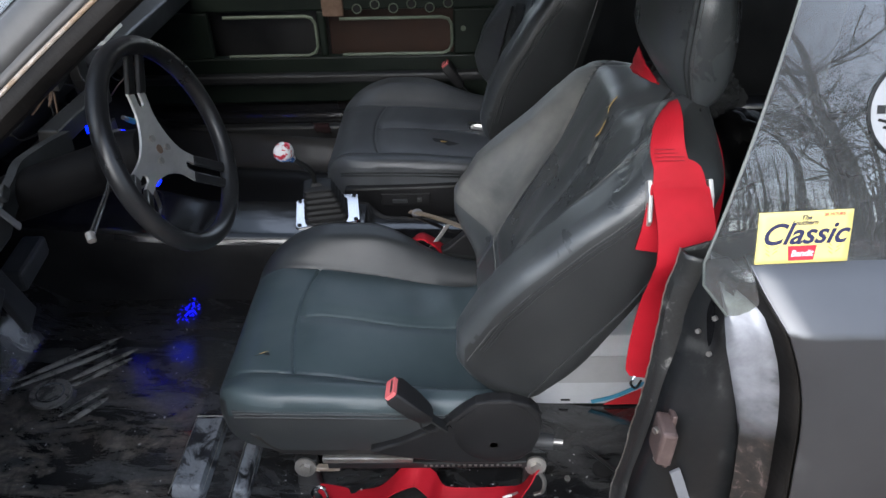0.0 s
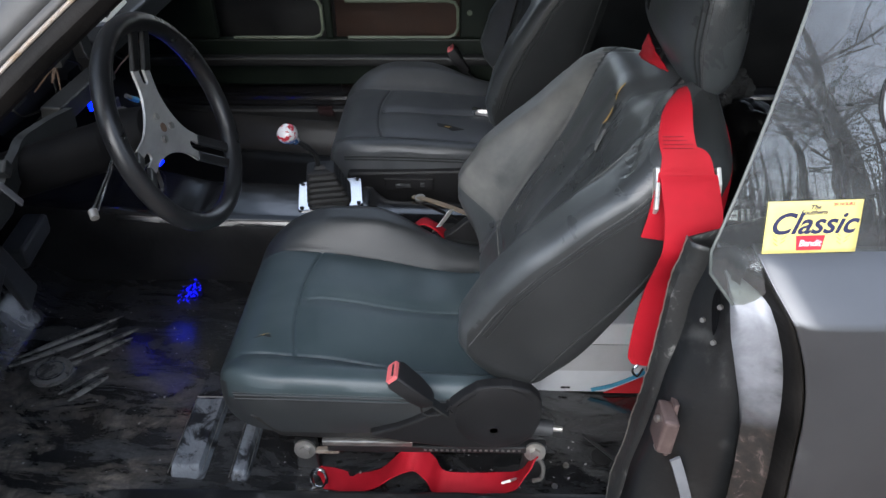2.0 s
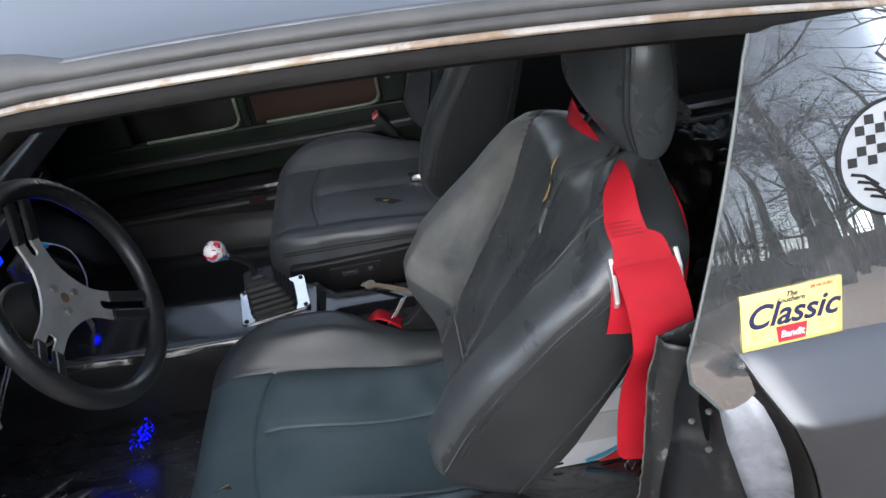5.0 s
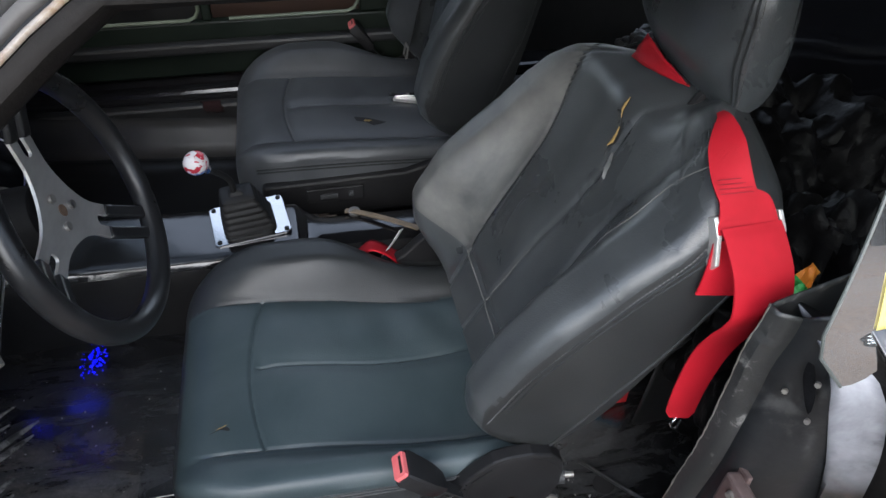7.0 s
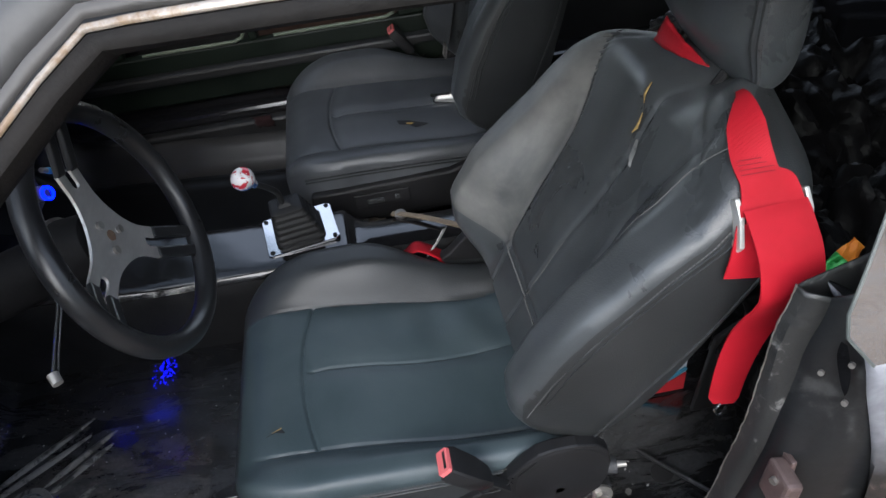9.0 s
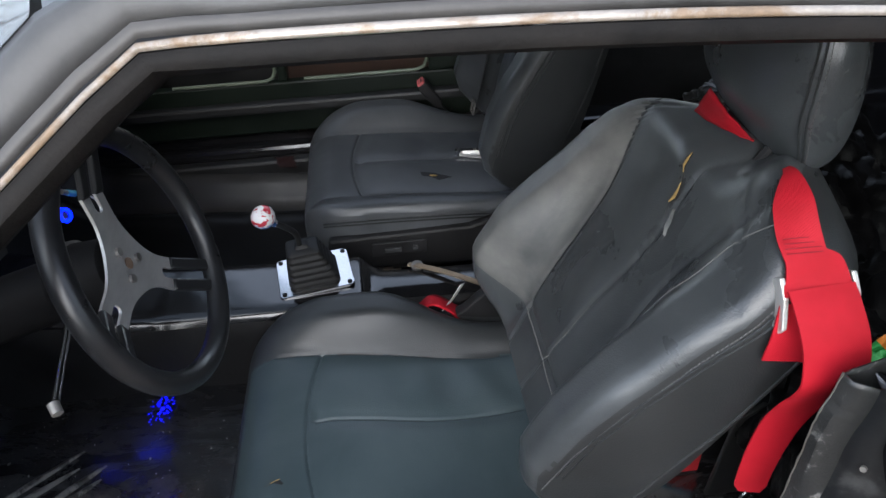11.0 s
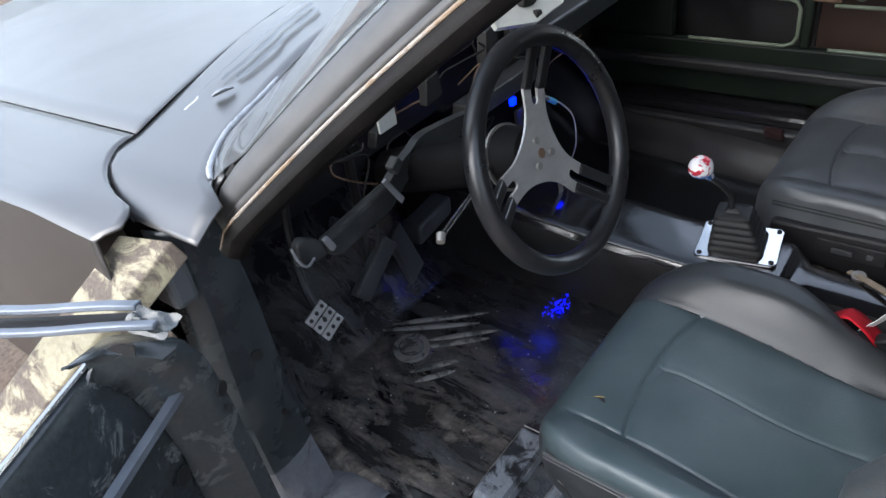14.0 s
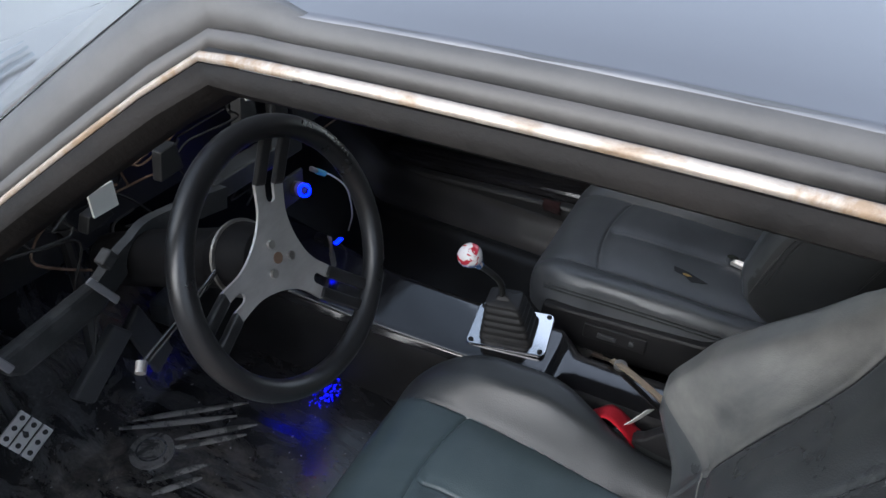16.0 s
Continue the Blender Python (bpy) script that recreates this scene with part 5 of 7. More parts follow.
    for j in range(2):
        put("side_piping", tube([(-0.352 + 0.44 * t, -0.2515 - 0.004 * math.sin(3.1 * t), 0.480 - 0.008 * j + 0.006 * math.sin(3.1 * t) - 0.016 * t) for t in span(0, 1, 0.05)], 0.002, 6), VINYL, "edge piping", parent=cushion)
    base = [(-0.123, 0.403), (-0.118, 0.396), (-0.065, 0.384), (0.034, 0.368), (0.10, 0.368), (0.140, 0.378), (0.160, 0.398), (0.170, 0.43), (0.174, 0.465), (0.169, 0.494), (0.152, 0.514), (0.12, 0.525), (0.085, 0.525), (0.062, 0.519), (0.040, 0.500), (0.015, 0.474), (-0.023, 0.450), (-0.073, 0.422)]
    if tall_side:
        base = [(-0.345, 0.445), (-0.352, 0.40), (-0.33, 0.355), (0.10, 0.345), (0.160, 0.380), (0.174, 0.465), (0.152, 0.514), (0.10, 0.520), (0.06, 0.475), (-0.02, 0.452)]
    for s in (-1, 1):
        y = s * 0.258
        cover = put("side_cover", extruded(base, "y", y - 0.012, y + 0.012), PLASTIC, "scuffed black plastic side cover", smooth=False, bevel=0.008)
        if not tall_side:
            put("cover_dome", tube([(0.098, y + s * q, 0.448) for q in (0.006, 0.0125, 0.016, 0.0175)], [0.0745, 0.072, 0.060, 0.035], 40), PLASTIC, "round raised recliner cover", parent=cover)
        rail_part = put("runner", box((-0.205, s * 0.238 - 0.016, 0.336), (0.155, s * 0.238 + 0.016, 0.352)), SATIN_BLACK, "black perforated seat runner", smooth=False, bevel=0.002)
        put("slide", box((-0.213, s * 0.240 - 0.016, 0.354), (-0.05, s * 0.240 + 0.016, 0.366)), STEEL, "worn bright steel slide", parent=rail_part, smooth=False, bevel=0.002)
        put("frame_edge", extruded([(-0.335, 0.425), (-0.30, 0.384), (-0.285, 0.372), (-0.20, 0.367), (0.12, 0.366), (0.12, 0.40), (-0.1, 0.408)], "y", s * 0.238 - 0.012, s * 0.238 + 0.012), FRAME_EDGE, "dirty black seat frame", smooth=False, bevel=0.004)
        for k in range(18):
            put("rail_hole", box((-0.03 + 0.010 * k, s * 0.2545 - 0.0008, 0.342), (-0.025 + 0.010 * k, s * 0.2545 + 0.0008, 0.346)), STEEL, parent=rail_part, smooth=False)
        for x, tab in ((-0.248, 1), (0.171, -1)):
            foot = put("foot", extruded([(x - 0.022, 0.345), (x + 0.022, 0.345), (x + 0.020, 0.30), (x + 0.028, 0.228), (x - 0.028, 0.228), (x - 0.020, 0.30)], "y", s * 0.235 - 0.008, s * 0.235 + 0.008), SATIN_BLACK, smooth=False, bevel=0.004)
            put("lug", box((min(x, x + tab * 0.062), s * 0.243 - 0.006, 0.322 if tab > 0 else 0.334), (max(x, x + tab * 0.062), s * 0.243 + 0.006, 0.331 if tab > 0 else 0.339)), TAN_STEEL if tab > 0 else STEEL, "scraped bare lug", parent=foot, smooth=False, bevel=0.002)
            put("washer", disc((x, s * 0.246, 0.334), (0, s, 0.25), 0.0195, 0.005, 22), STEEL, "zinc washer", parent=foot)
            put("bolt_head", disc((x, s * 0.251, 0.335), (0, s, 0.25), 0.0105, 0.008, 6), STEEL, "zinc bolt head", parent=foot, smooth=False)
    put("pan", box((-0.33, -0.235, 0.375), (0.14, 0.235, 0.412)), SATIN_BLACK, smooth=False, bevel=0.01)
    if not tall_side:
        for pts in ([(0.030, 0.480), (0.058, 0.508), (0.062, 0.504), (0.038, 0.470)], [(-0.005, 0.453), (0.018, 0.470), (0.022, 0.464), (0.002, 0.449)]):
            put("slot", extruded(pts, "y", -0.2725, -0.2705), RUBBER, "dark slot in the cover", smooth=False)
    put("cover_button", disc((0.093, -0.2735, 0.424), (0, -1, 0), 0.007, 0.002, 14), RUST, "brown cover screw")
    return seat


driver = make_seat(0.0, 1.112, "worn black leather driver's bucket seat with torn backrest", 0.020, 0.046)
passenger = make_seat(0.085, 1.915, "black leather passenger bucket seat with a torn cushion", 0.020, 0.046, radians(15), 0.012, 0.02, (LEATHER_SLATE, LEATHER_SLATE, LEATHER), True)


def flap(seat, name, pts, mat, lab, lift=0.0015):
    bm = bmesh.new()
    top = [bm.verts.new(Vector(p)) for p in pts]
    bm.faces.new(top)
    return thick(part(name, bm, mat, seat, lab, smooth=False), lift)




# ---- steering wheel and column ----
AXIS = Vector((0.946, -0.038, 0.321)).normalized()
ACROSS = Vector((0.04, 1.0, 0.0))
ACROSS = (ACROSS - AXIS * ACROSS.dot(AXIS)).normalized()
ABOVE = AXIS.cross(ACROSS)
HUB = Vector((-0.421, 1.045, 0.897))


def wheel_at(u, v, n=0.0):
    return HUB + ACROSS * u + ABOVE * v + AXIS * n


wheel = thing("steering_wheel", "three-spoke sports steering wheel, black padded rim, brushed spokes", "steering wheel", at=HUB)
R = 0.160
DISH = -0.019
rim = grid(lambda a, k: wheel_at((R + 0.0145 * math.cos(k)) * math.cos(a), (R + 0.0145 * math.cos(k)) * math.sin(a), 0.0145 * math.sin(k) * 1.05 + 0.006), [2 * math.pi * k / 72 for k in range(73)], [2 * math.pi * k / 14 for k in range(14)], close_v=True)
bmesh.ops.remove_doubles(rim, verts=rim.verts, dist=1e-5)
part("rim", rim, FOAMGRIP, wheel, "smooth black padded rim")
SPOKES = (70, -50, 190)


arms = [radians(a) for a in SPOKES]
turns = sorted(a % (2 * math.pi) for a in arms)
core = []
for i, a in enumerate(turns):
    nxt = turns[(i + 1) % 3] + (2 * math.pi if i == 2 else 0)
    d, s = Vector((math.cos(a), math.sin(a))), Vector((-math.sin(a), math.cos(a)))
    core += [d * 0.0925 - s * 0.0232, d * 0.0925 - s * 0.0072]
    core += [d * (0.076 - 0.0072 * math.cos(t)) + s * 0.0072 * math.sin(t) for t in (math.pi * (k / 8 - 0.5) for k in range(9))]
    core += [d * 0.0925 + s * 0.0072, d * 0.0925 + s * 0.0232]
    d2, s2 = Vector((math.cos(nxt), math.sin(nxt))), Vector((-math.sin(nxt), math.cos(nxt)))
    p0, p3 = d * 0.068 + s * 0.0222, d2 * 0.068 - s2 * 0.0222
    p1, p2 = d * 0.040 + s * 0.0205, d2 * 0.040 - s2 * 0.0205
    core += [p0 * (1 - t) ** 3 + p1 * 3 * t * (1 - t) ** 2 + p2 * 3 * t * t * (1 - t) + p3 * t**3 for t in (k / 10 for k in range(11))]
plate = bmesh.new()
lo, hi = [plate.verts.new(wheel_at(p.x, p.y, DISH - 0.002)) for p in core], [plate.verts.new(wheel_at(p.x, p.y, DISH + 0.002)) for p in core]
for i in range(len(core)):
    j = (i + 1) % len(core)
    plate.faces.new((lo[i], lo[j], hi[j], hi[i]))
plate.faces.new(lo)
plate.faces.new(hi)
hub_plate = part("hub_plate", plate, ALU, wheel, "brushed aluminium hub plate with three slotted arms", smooth=False)
for a in arms:
    d, s = Vector((math.cos(a), math.sin(a))), Vector((-math.sin(a), math.cos(a)))
    for e in (-1, 1):
        def bar(r0, r1, half, h, e=e, d=d, s=s):
            bm = bmesh.new()
            vs = []
            for r in (r0, r1):
                for w in (e * 0.0152 - half, e * 0.0152 + half):
                    p = d * r + s * w
                    vs.append([bm.verts.new(wheel_at(p.x, p.y, k + DISH + 0.024 * (r - r0) / (r1 - r0))) for k in (-h, h)])
            (a0, a1), (b0, b1), (c0, c1), (d0, d1) = vs
            for f in ((a0, b0, d0, c0), (a1, c1, d1, b1), (a0, a1, b1, b0), (c0, d0, d1, c1), (a0, c0, c1, a1), (b0, b1, d1, d0)):
                bm.faces.new(f)
            return bm
        part("spoke_cover", bar(0.090, 0.152, 0.0085, 0.0048), FOAMGRIP, wheel, "black padded spoke cover", smooth=False, bevel=0.003)
for k in range(3):
    a = radians(100 + 120 * k)
    part("screw", disc(wheel_at(0.021 * math.cos(a), 0.021 * math.sin(a), DISH + 0.002), AXIS, 0.0055, 0.004, 12), STEEL, wheel, "hub screw")
part("hub_hole", disc(wheel_at(0, 0, DISH + 0.0018), AXIS, 0.0075, 0.0012, 18), RUST, wheel, "dark splined hub hole")

COLUMN_BLACK = surface("crackled_column_black", (0.0035, 0.0035, 0.004), (0.008, 0.008, 0.0085), (0.5, 0.65), 0.0, 14, 120, 0.3, 0.001, spec=0.06)
column = thing("steering_column", "satin black steering column with a ringed collar", "steering column", at=HUB - AXIS * 0.2)
part("collar", tube([HUB - AXIS * q for q in (0.03, 0.034, 0.07, 0.075, 0.08, 0.085, 0.12)], [0.034, 0.040, 0.046, 0.047, 0.047, 0.045, 0.038], 28), COLUMN_BLACK, column)
part("ring", tube([HUB - AXIS * 0.078, HUB - AXIS * 0.082], 0.0512, 32), STEEL, column, "thin bright ring")
part("jacket", tube([HUB - AXIS * q for q in (0.11, 0.14, 0.22, 0.30, 0.36)], [0.040, 0.040, 0.041, 0.041, 0.038], 28), COLUMN_BLACK, column)
stalk = part("stalk", tube([(-0.498, 1.0, 0.880), (-0.489, 0.945, 0.869), (-0.478, 0.852, 0.855)], [0.0032, 0.0036, 0.0045], 10), CHROME, column, "bright turn-signal stalk")
part("stalk_tip", tube([(-0.480, 0.855, 0.858), (-0.474, 0.845, 0.852)], [0.0065, 0.006], 12), STEEL, stalk, "grey stalk tip")

# ---- shifter ----
shifter = thing("gear_shifter", "floor shifter with stepped rubber boot on a chrome plate", "gear shifter", at=(-0.28, 1.51, 0.482))
P_HALF = (0.078, 0.062)
P_FRAME = pose(-0.286, 1.527, 0.4735, 2.5, -1.5, 8.5)


def on_plate(u, v, h=0.0):
    """A place on the shifter's plate: u along the tunnel, v across it, h over it."""
    return P_FRAME @ Vector((u, v, h))


def rounded_rect(hu, hv, r, n=5):
    out = []
    for cu, cv, a0 in ((hu - r, hv - r, 0), (r - hu, hv - r, 90), (r - hu, r - hv, 180), (hu - r, r - hv, 270)):
        out += [(cu + r * math.cos(radians(a0 + 90 * k / n)), cv + r * math.sin(radians(a0 + 90 * k / n))) for k in range(n + 1)]
    return out


bm = bmesh.new()
outline = rounded_rect(*P_HALF, 0.012)
lo, hi = [bm.verts.new(on_plate(u, v, -0.006)) for u, v in outline], [bm.verts.new(on_plate(u, v)) for u, v in outline]
for i in range(len(outline)):
    j = (i + 1) % len(outline)
    bm.faces.new((lo[i], lo[j], hi[j], hi[i]))
bm.faces.new(lo)
bm.faces.new(hi)
chrome_plate = part("base_plate", bm, CHROME, shifter, "chromed base plate", smooth=False, bevel=0.0015)
for u in (-1, 1):
    for v in (-1, 1):
        part("screw", disc(on_plate(u * 0.068, v * 0.052), (0, 0, 1), 0.0050, 0.0022, 14), RUBBER, chrome_plate, "dark plate screw")
bm, rows = bmesh.new(), []
levels = [(0.0, 1.0)]
for k in range(5):
    f, h = 1 - 0.072 * k, 0.0145 * k
    levels += [(h + 0.002, f + 0.016), (h + 0.005, f + 0.020), (h + 0.0075, f + 0.006), (h + 0.0105, f - 0.040), (h + 0.0125, f - 0.072), (h + 0.0140, f - 0.080)]
levels += [(0.073, 0.66), (0.0785, 0.64), (0.0815, 0.56), (0.083, 0.30), (0.088, 0.22), (0.091, 0.13)]
for h, f in levels:
    lean = h / 0.1
    rows.append([bm.verts.new(on_plate(u - 0.002 - 0.014 * lean, v - 0.001 - 0.006 * lean, h)) for u, v in rounded_rect(0.052 * f, 0.045 * f, 0.013 * f + 0.001, 6)])
for a, b in zip(rows, rows[1:]):
    n = len(a)
    for j in range(n):
        bm.faces.new((a[j], a[(j + 1) % n], b[(j + 1) % n], b[j]))
bm.faces.new(rows[-1])
part("boot", bm, RUBBER, shifter, "black stepped rubber boot")
lever_top = Vector((-0.338, 1.466, 0.650))
part("lever", tube(smooth_path([on_plate(-0.018, -0.008, 0.080), (-0.305, 1.503, 0.592), (-0.318, 1.488, 0.620), lever_top]), 0.0062, 10), SATIN_BLACK, shifter, "black bent lever")


def knob_mat():
    m, n, l, b = nodes_of("red_white_blue_knob")
    v = coords(n, l)
    a, c = noise_tex(n, l, v, 38, 3, 0.5, 1.6), noise_tex(n, l, v, 52, 2, 0.5, 2.0)
    red = mixed(n, l, ramp(n, l, a, [(0.52, grey(0)), (0.54, grey(1))]), (0.72, 0.70, 0.70), (0.48, 0.03, 0.05))
    sep = n.new("ShaderNodeSeparateXYZ")
    l.new(v, sep.inputs[0])
    blue = ramp(n, l, sep.outputs["Z"], [(0.662, grey(1)), (0.668, grey(0))])
    both = n.new("ShaderNodeMath")
    both.operation = "MULTIPLY"
    l.new(blue, both.inputs[0])
    l.new(ramp(n, l, c, [(0.42, grey(0)), (0.46, grey(1))]), both.inputs[1])
    l.new(mixed(n, l, both.outputs[0], red, (0.05, 0.14, 0.36)), b.inputs["Base Color"])
    b.inputs["Roughness"].default_value = 0.2
    b.inputs["Coat Weight"].default_value = 0.5
    return m


knob_axis = Vector((-0.45, -0.42, 0.79)).normalized()
part("knob", tube([lever_top + knob_axis * q for q in (-0.004, 0.004, 0.012, 0.020, 0.028, 0.036, 0.043, 0.048, 0.051)], [0.009, 0.0115, 0.0165, 0.0215, 0.0238, 0.0225, 0.018, 0.011, 0.004], 24), knob_mat(), shifter, "red, white and blue glossy gear knob")

# ---- hand brake slot with strap end and cable behind the shifter ----
brake = thing("parking_brake_cable", "tan leather-like cable strip with a steel pivot on the tunnel", "brake cable", at=(-0.06, 1.54, 0.44))
part("strip", strap(smooth_path([(-0.085, 1.556, 0.447), (-0.05, 1.535, 0.452), (0.0, 1.50, 0.456), (0.06, 1.45, 0.462)]), [(0.3, 1, 0)] * 25, 0.012, 0.004), surface("tan_strip", (0.16, 0.12, 0.08), (0.30, 0.24, 0.17), (0.5, 0.7)), brake, "tan worn strip")
part("pivot", disc((-0.066, 1.548, 0.444), (0, -0.2, 1), 0.013, 0.007, 18), STEEL, brake, "round steel pivot")

# ---- pedals ----
pedal = thing("clutch_pedal", "drilled aluminium pedal pad on a black arm", "pedal", at=(-0.84, 0.88, 0.53))
P0 = Vector((-0.838, 0.880, 0.535))
pu, pv = Vector((0.10, 0.97, -0.05)).normalized(), Vector((-0.55, 0.12, 0.83)).normalized()
pu = (pu + pv * 0.42).normalized()
pv = (pv - pu * pv.dot(pu)).normalized()
pn = pu.cross(pv)
if pn.x < 0:
    pn = -pn
bm = bmesh.new()
for i in range(3):
    c = P0 + pv * (0.0) + pu * (0.0) + pv * ((i - 1) * 0.0205)
    vs = [bm.verts.new(c + pu * (a * 0.027) + pv * (b * 0.0092) + pn * h) for h in (0, 0.005) for a, b in ((-1, -1), (1, -1), (1, 1), (-1, 1))]
    for f in ((0, 1, 2, 3), (4, 5, 6, 7), (0, 1, 5, 4), (1, 2, 6, 5), (2, 3, 7, 6), (3, 0, 4, 7)):
        bm.faces.new([vs[q] for q in f])
pad = part("pad", bm, ALU, pedal, "ribbed aluminium pad", smooth=False, bevel=0.0015)
for i in range(3):
    for j in range(3):
        part("hole", disc(P0 + pv * ((i - 1) * 0.0205) + pu * ((j - 1) * 0.018) + pn * 0.0046, pn, 0.0042, 0.0012, 12), RUBBER, pad, "drilled hole")
part("arm", tube(smooth_path([P0 - pn * 0.002, P0 + Vector((-0.06, 0.02, 0.06)), (-0.93, 0.93, 0.72), (-0.90, 0.95, 0.85)]), 0.009, 8), SATIN_BLACK, pedal)

brake_pedal = thing("brake_pedal", "wide black rubber brake pedal with ribs", "pedal", at=(-0.86, 1.05, 0.52))
part("pad", extruded([(0.975, 0.520), (1.005, 0.482), (1.115, 0.560), (1.085, 0.598)], "x", -0.865, -0.845), PLASTIC_GREY, brake_pedal, smooth=False, bevel=0.005)
for k in range(4):
    part("rib", tube([(-0.853, 0.994 + 0.004 * k, 0.486 + 0.006 * k + 0.001), (-0.853, 1.085 + 0.002 * k, 0.553 + 0.006 * k)], 0.0018, 6), PLASTIC_GREY, brake_pedal)
part("arm", tube(smooth_path([(-0.875, 1.05, 0.54), (-0.90, 1.08, 0.66), (-0.88, 1.07, 0.85)]), 0.011, 8), SATIN_BLACK, brake_pedal)
throttle = thing("throttle_pedal", "black rubber throttle pedal leaning on the toe board", "pedal", at=(-0.87, 1.18, 0.42))
part("pad", extruded([(1.125, 0.545), (1.165, 0.575), (1.215, 0.43), (1.165, 0.40)], "x", -0.895, -0.878), PLASTIC_GREY, throttle, smooth=False, bevel=0.005)
block = thing("foot_rest", "grey steel stiffener block on the toe board", "bracket", at=(-0.90, 1.33, 0.45))
part("block", extruded([(1.235, 0.455), (1.36, 0.475), (1.365, 0.52), (1.24, 0.505)], "x", -0.955, -0.90), PLASTIC_GREY, block, smooth=False, bevel=0.008)
for y, z in ((1.281, 0.434), (1.230, 0.459), (1.481, 0.39)):
    b = thing("wall_bolt", "pale bolt head in the firewall", "bolt", at=(-1.16, y, z), group="firewall bolts")
    part("head", disc((-1.168, y, z), (1, 0, 0.2), 0.012, 0.022, 8), STEEL, b, smooth=False)

# ---- stripped dashboard ----
DASH_METAL = worn_metal("weathered_dash_metal", (0.022, 0.024, 0.025), (0.050, 0.053, 0.055), 0.55, 14, 0.45, 0.6, 0.1)
dash = thing("dashboard_frame", "stripped dark grey dashboard frame with torn brackets", "dashboard")
part("lower_rail", extruded([(0.808, 0.816), (0.955, 0.832), (0.972, 0.818), (0.972, 0.795), (0.955, 0.785), (0.832, 0.774), (0.814, 0.787)], "x", -0.688, -0.668), DASH_METAL, dash, "long grey channel rail", smooth=False, bevel=0.006)
part("rail_step", extruded([(0.762, 0.836), (0.775, 0.842), (0.806, 0.818), (0.812, 0.790), (0.790, 0.790), (0.757, 0.800)], "x", -0.688, -0.672), DASH_METAL, dash, "stepped rail end", smooth=False, bevel=0.004)
part("end_hook", tube(smooth_path([(-0.668, 0.748, 0.842), (-0.664, 0.752, 0.818), (-0.664, 0.764, 0.802), (-0.668, 0.782, 0.804)], 5), 0.0022, 8), RAIL_STRIP, dash, "pale bent hook")
part("pale_clip", extruded([(0.940, 0.845), (0.950, 0.848), (0.982, 0.795), (0.973, 0.788)], "x", -0.667, -0.662), RAIL_STRIP, dash, "pale clip across the rail", smooth=False, bevel=0.002)
part("pale_clip", extruded([(0.800, 0.826), (0.810, 0.828), (0.822, 0.802), (0.812, 0.798)], "x", -0.667, -0.660), RAIL_STRIP, dash, "pale clip across the rail", smooth=False, bevel=0.002)
arch = smooth_path([(-0.687, 0.975, 0.808), (-0.687, 1.010, 0.826), (-0.687, 1.040, 0.836), (-0.687, 1.066, 0.846), (-0.687, 1.110, 0.842), (-0.687, 1.16, 0.835), (-0.687, 1.225, 0.822)], 4)
part("column_arch", strap(arch, [(0, -0.45, 0.9)] * len(arch), 0.036, 0.016), DASH_METAL, dash, "grey bracket arching over the column")
part("upper_rail", extruded([(1.215, 0.805), (1.46, 0.800), (1.46, 0.838), (1.225, 0.842)], "x", -0.74, -0.70), DASH_METAL, dash, smooth=False, bevel=0.004)
part("tab", extruded([(0.975, 0.850), (0.995, 0.862), (1.005, 0.845), (0.985, 0.832)], "x", -0.69, -0.672), DASH_METAL, dash, "bent tab", smooth=False, bevel=0.003)
part("far_rail", extruded([(-0.80, 0.80), (-0.75, 0.805), (-0.745, 0.86), (-0.80, 0.90)], "y", 1.50, 2.25), SATIN_BLACK, dash, smooth=False, bevel=0.006)
part("top_pad", grid(lambda y, k: (lerp([(0, -0.80), (0.25, -0.81), (1, -0.99)], k) - 0.03 * dip(y, 1.5, 0.5), y, lerp([(0, 0.885), (0.12, 0.925), (0.3, 0.935), (1, 0.945)], k)), span(0.76, 2.25, 0.05), [0, 0.06, 0.12, 0.2, 0.3, 0.6, 1.0]), SATIN_BLACK, dash, "dark dashboard top")
for y, z, w, h, q in ((0.93, 0.905, 0.05, 0.03, 0.1), (1.045, 0.862, 0.05, 0.03, 0.2), (1.19, 0.885, 0.05, 0.05, 0.1), (1.38, 0.90, 0.05, 0.07, 0.3), (1.47, 0.90, 0.04, 0.10, -0.3), (1.56, 0.92, 0.05, 0.06, 0.2)):
    part("bracket", extruded([(y - w / 2, z - h / 2), (y + w / 2, z - h / 2 + q * 0.04), (y + w / 2 - 0.006, z + h / 2), (y - w / 2 + 0.01, z + h / 2 - q * 0.03)], "x", -0.765 - 0.02 * abs(q), -0.748), SATIN_BLACK, dash, "torn dark bracket", smooth=False, bevel=0.002)
gauge = thing("instrument_panel", "white plastic instrument housing lying on the dash", "instrument panel", at=(-0.74, 1.45, 0.94))
plate_corners = [Vector(p) for p in ((-0.715, 1.308, 0.985), (-0.724, 1.41, 1.002), (-0.695, 1.50, 0.990), (-0.655, 1.487, 0.945), (-0.662, 1.40, 0.935), (-0.692, 1.315, 0.950))]
bm = bmesh.new()
bm.faces.new([bm.verts.new(p) for p in plate_corners])
thick(part("housing", bm, WHITE_PLASTIC, gauge, smooth=False), 0.012)
part("socket", extruded([(1.385, 0.972), (1.43, 0.960), (1.436, 0.985), (1.415, 0.996), (1.392, 0.990)], "x", -0.695, -0.672), RUBBER, gauge, "black socket block", smooth=False, bevel=0.004)
part("socket_foot", extruded([(1.40, 0.940), (1.425, 0.938), (1.422, 0.958), (1.405, 0.960)], "x", -0.680, -0.656), RUBBER, gauge, smooth=False, bevel=0.003)
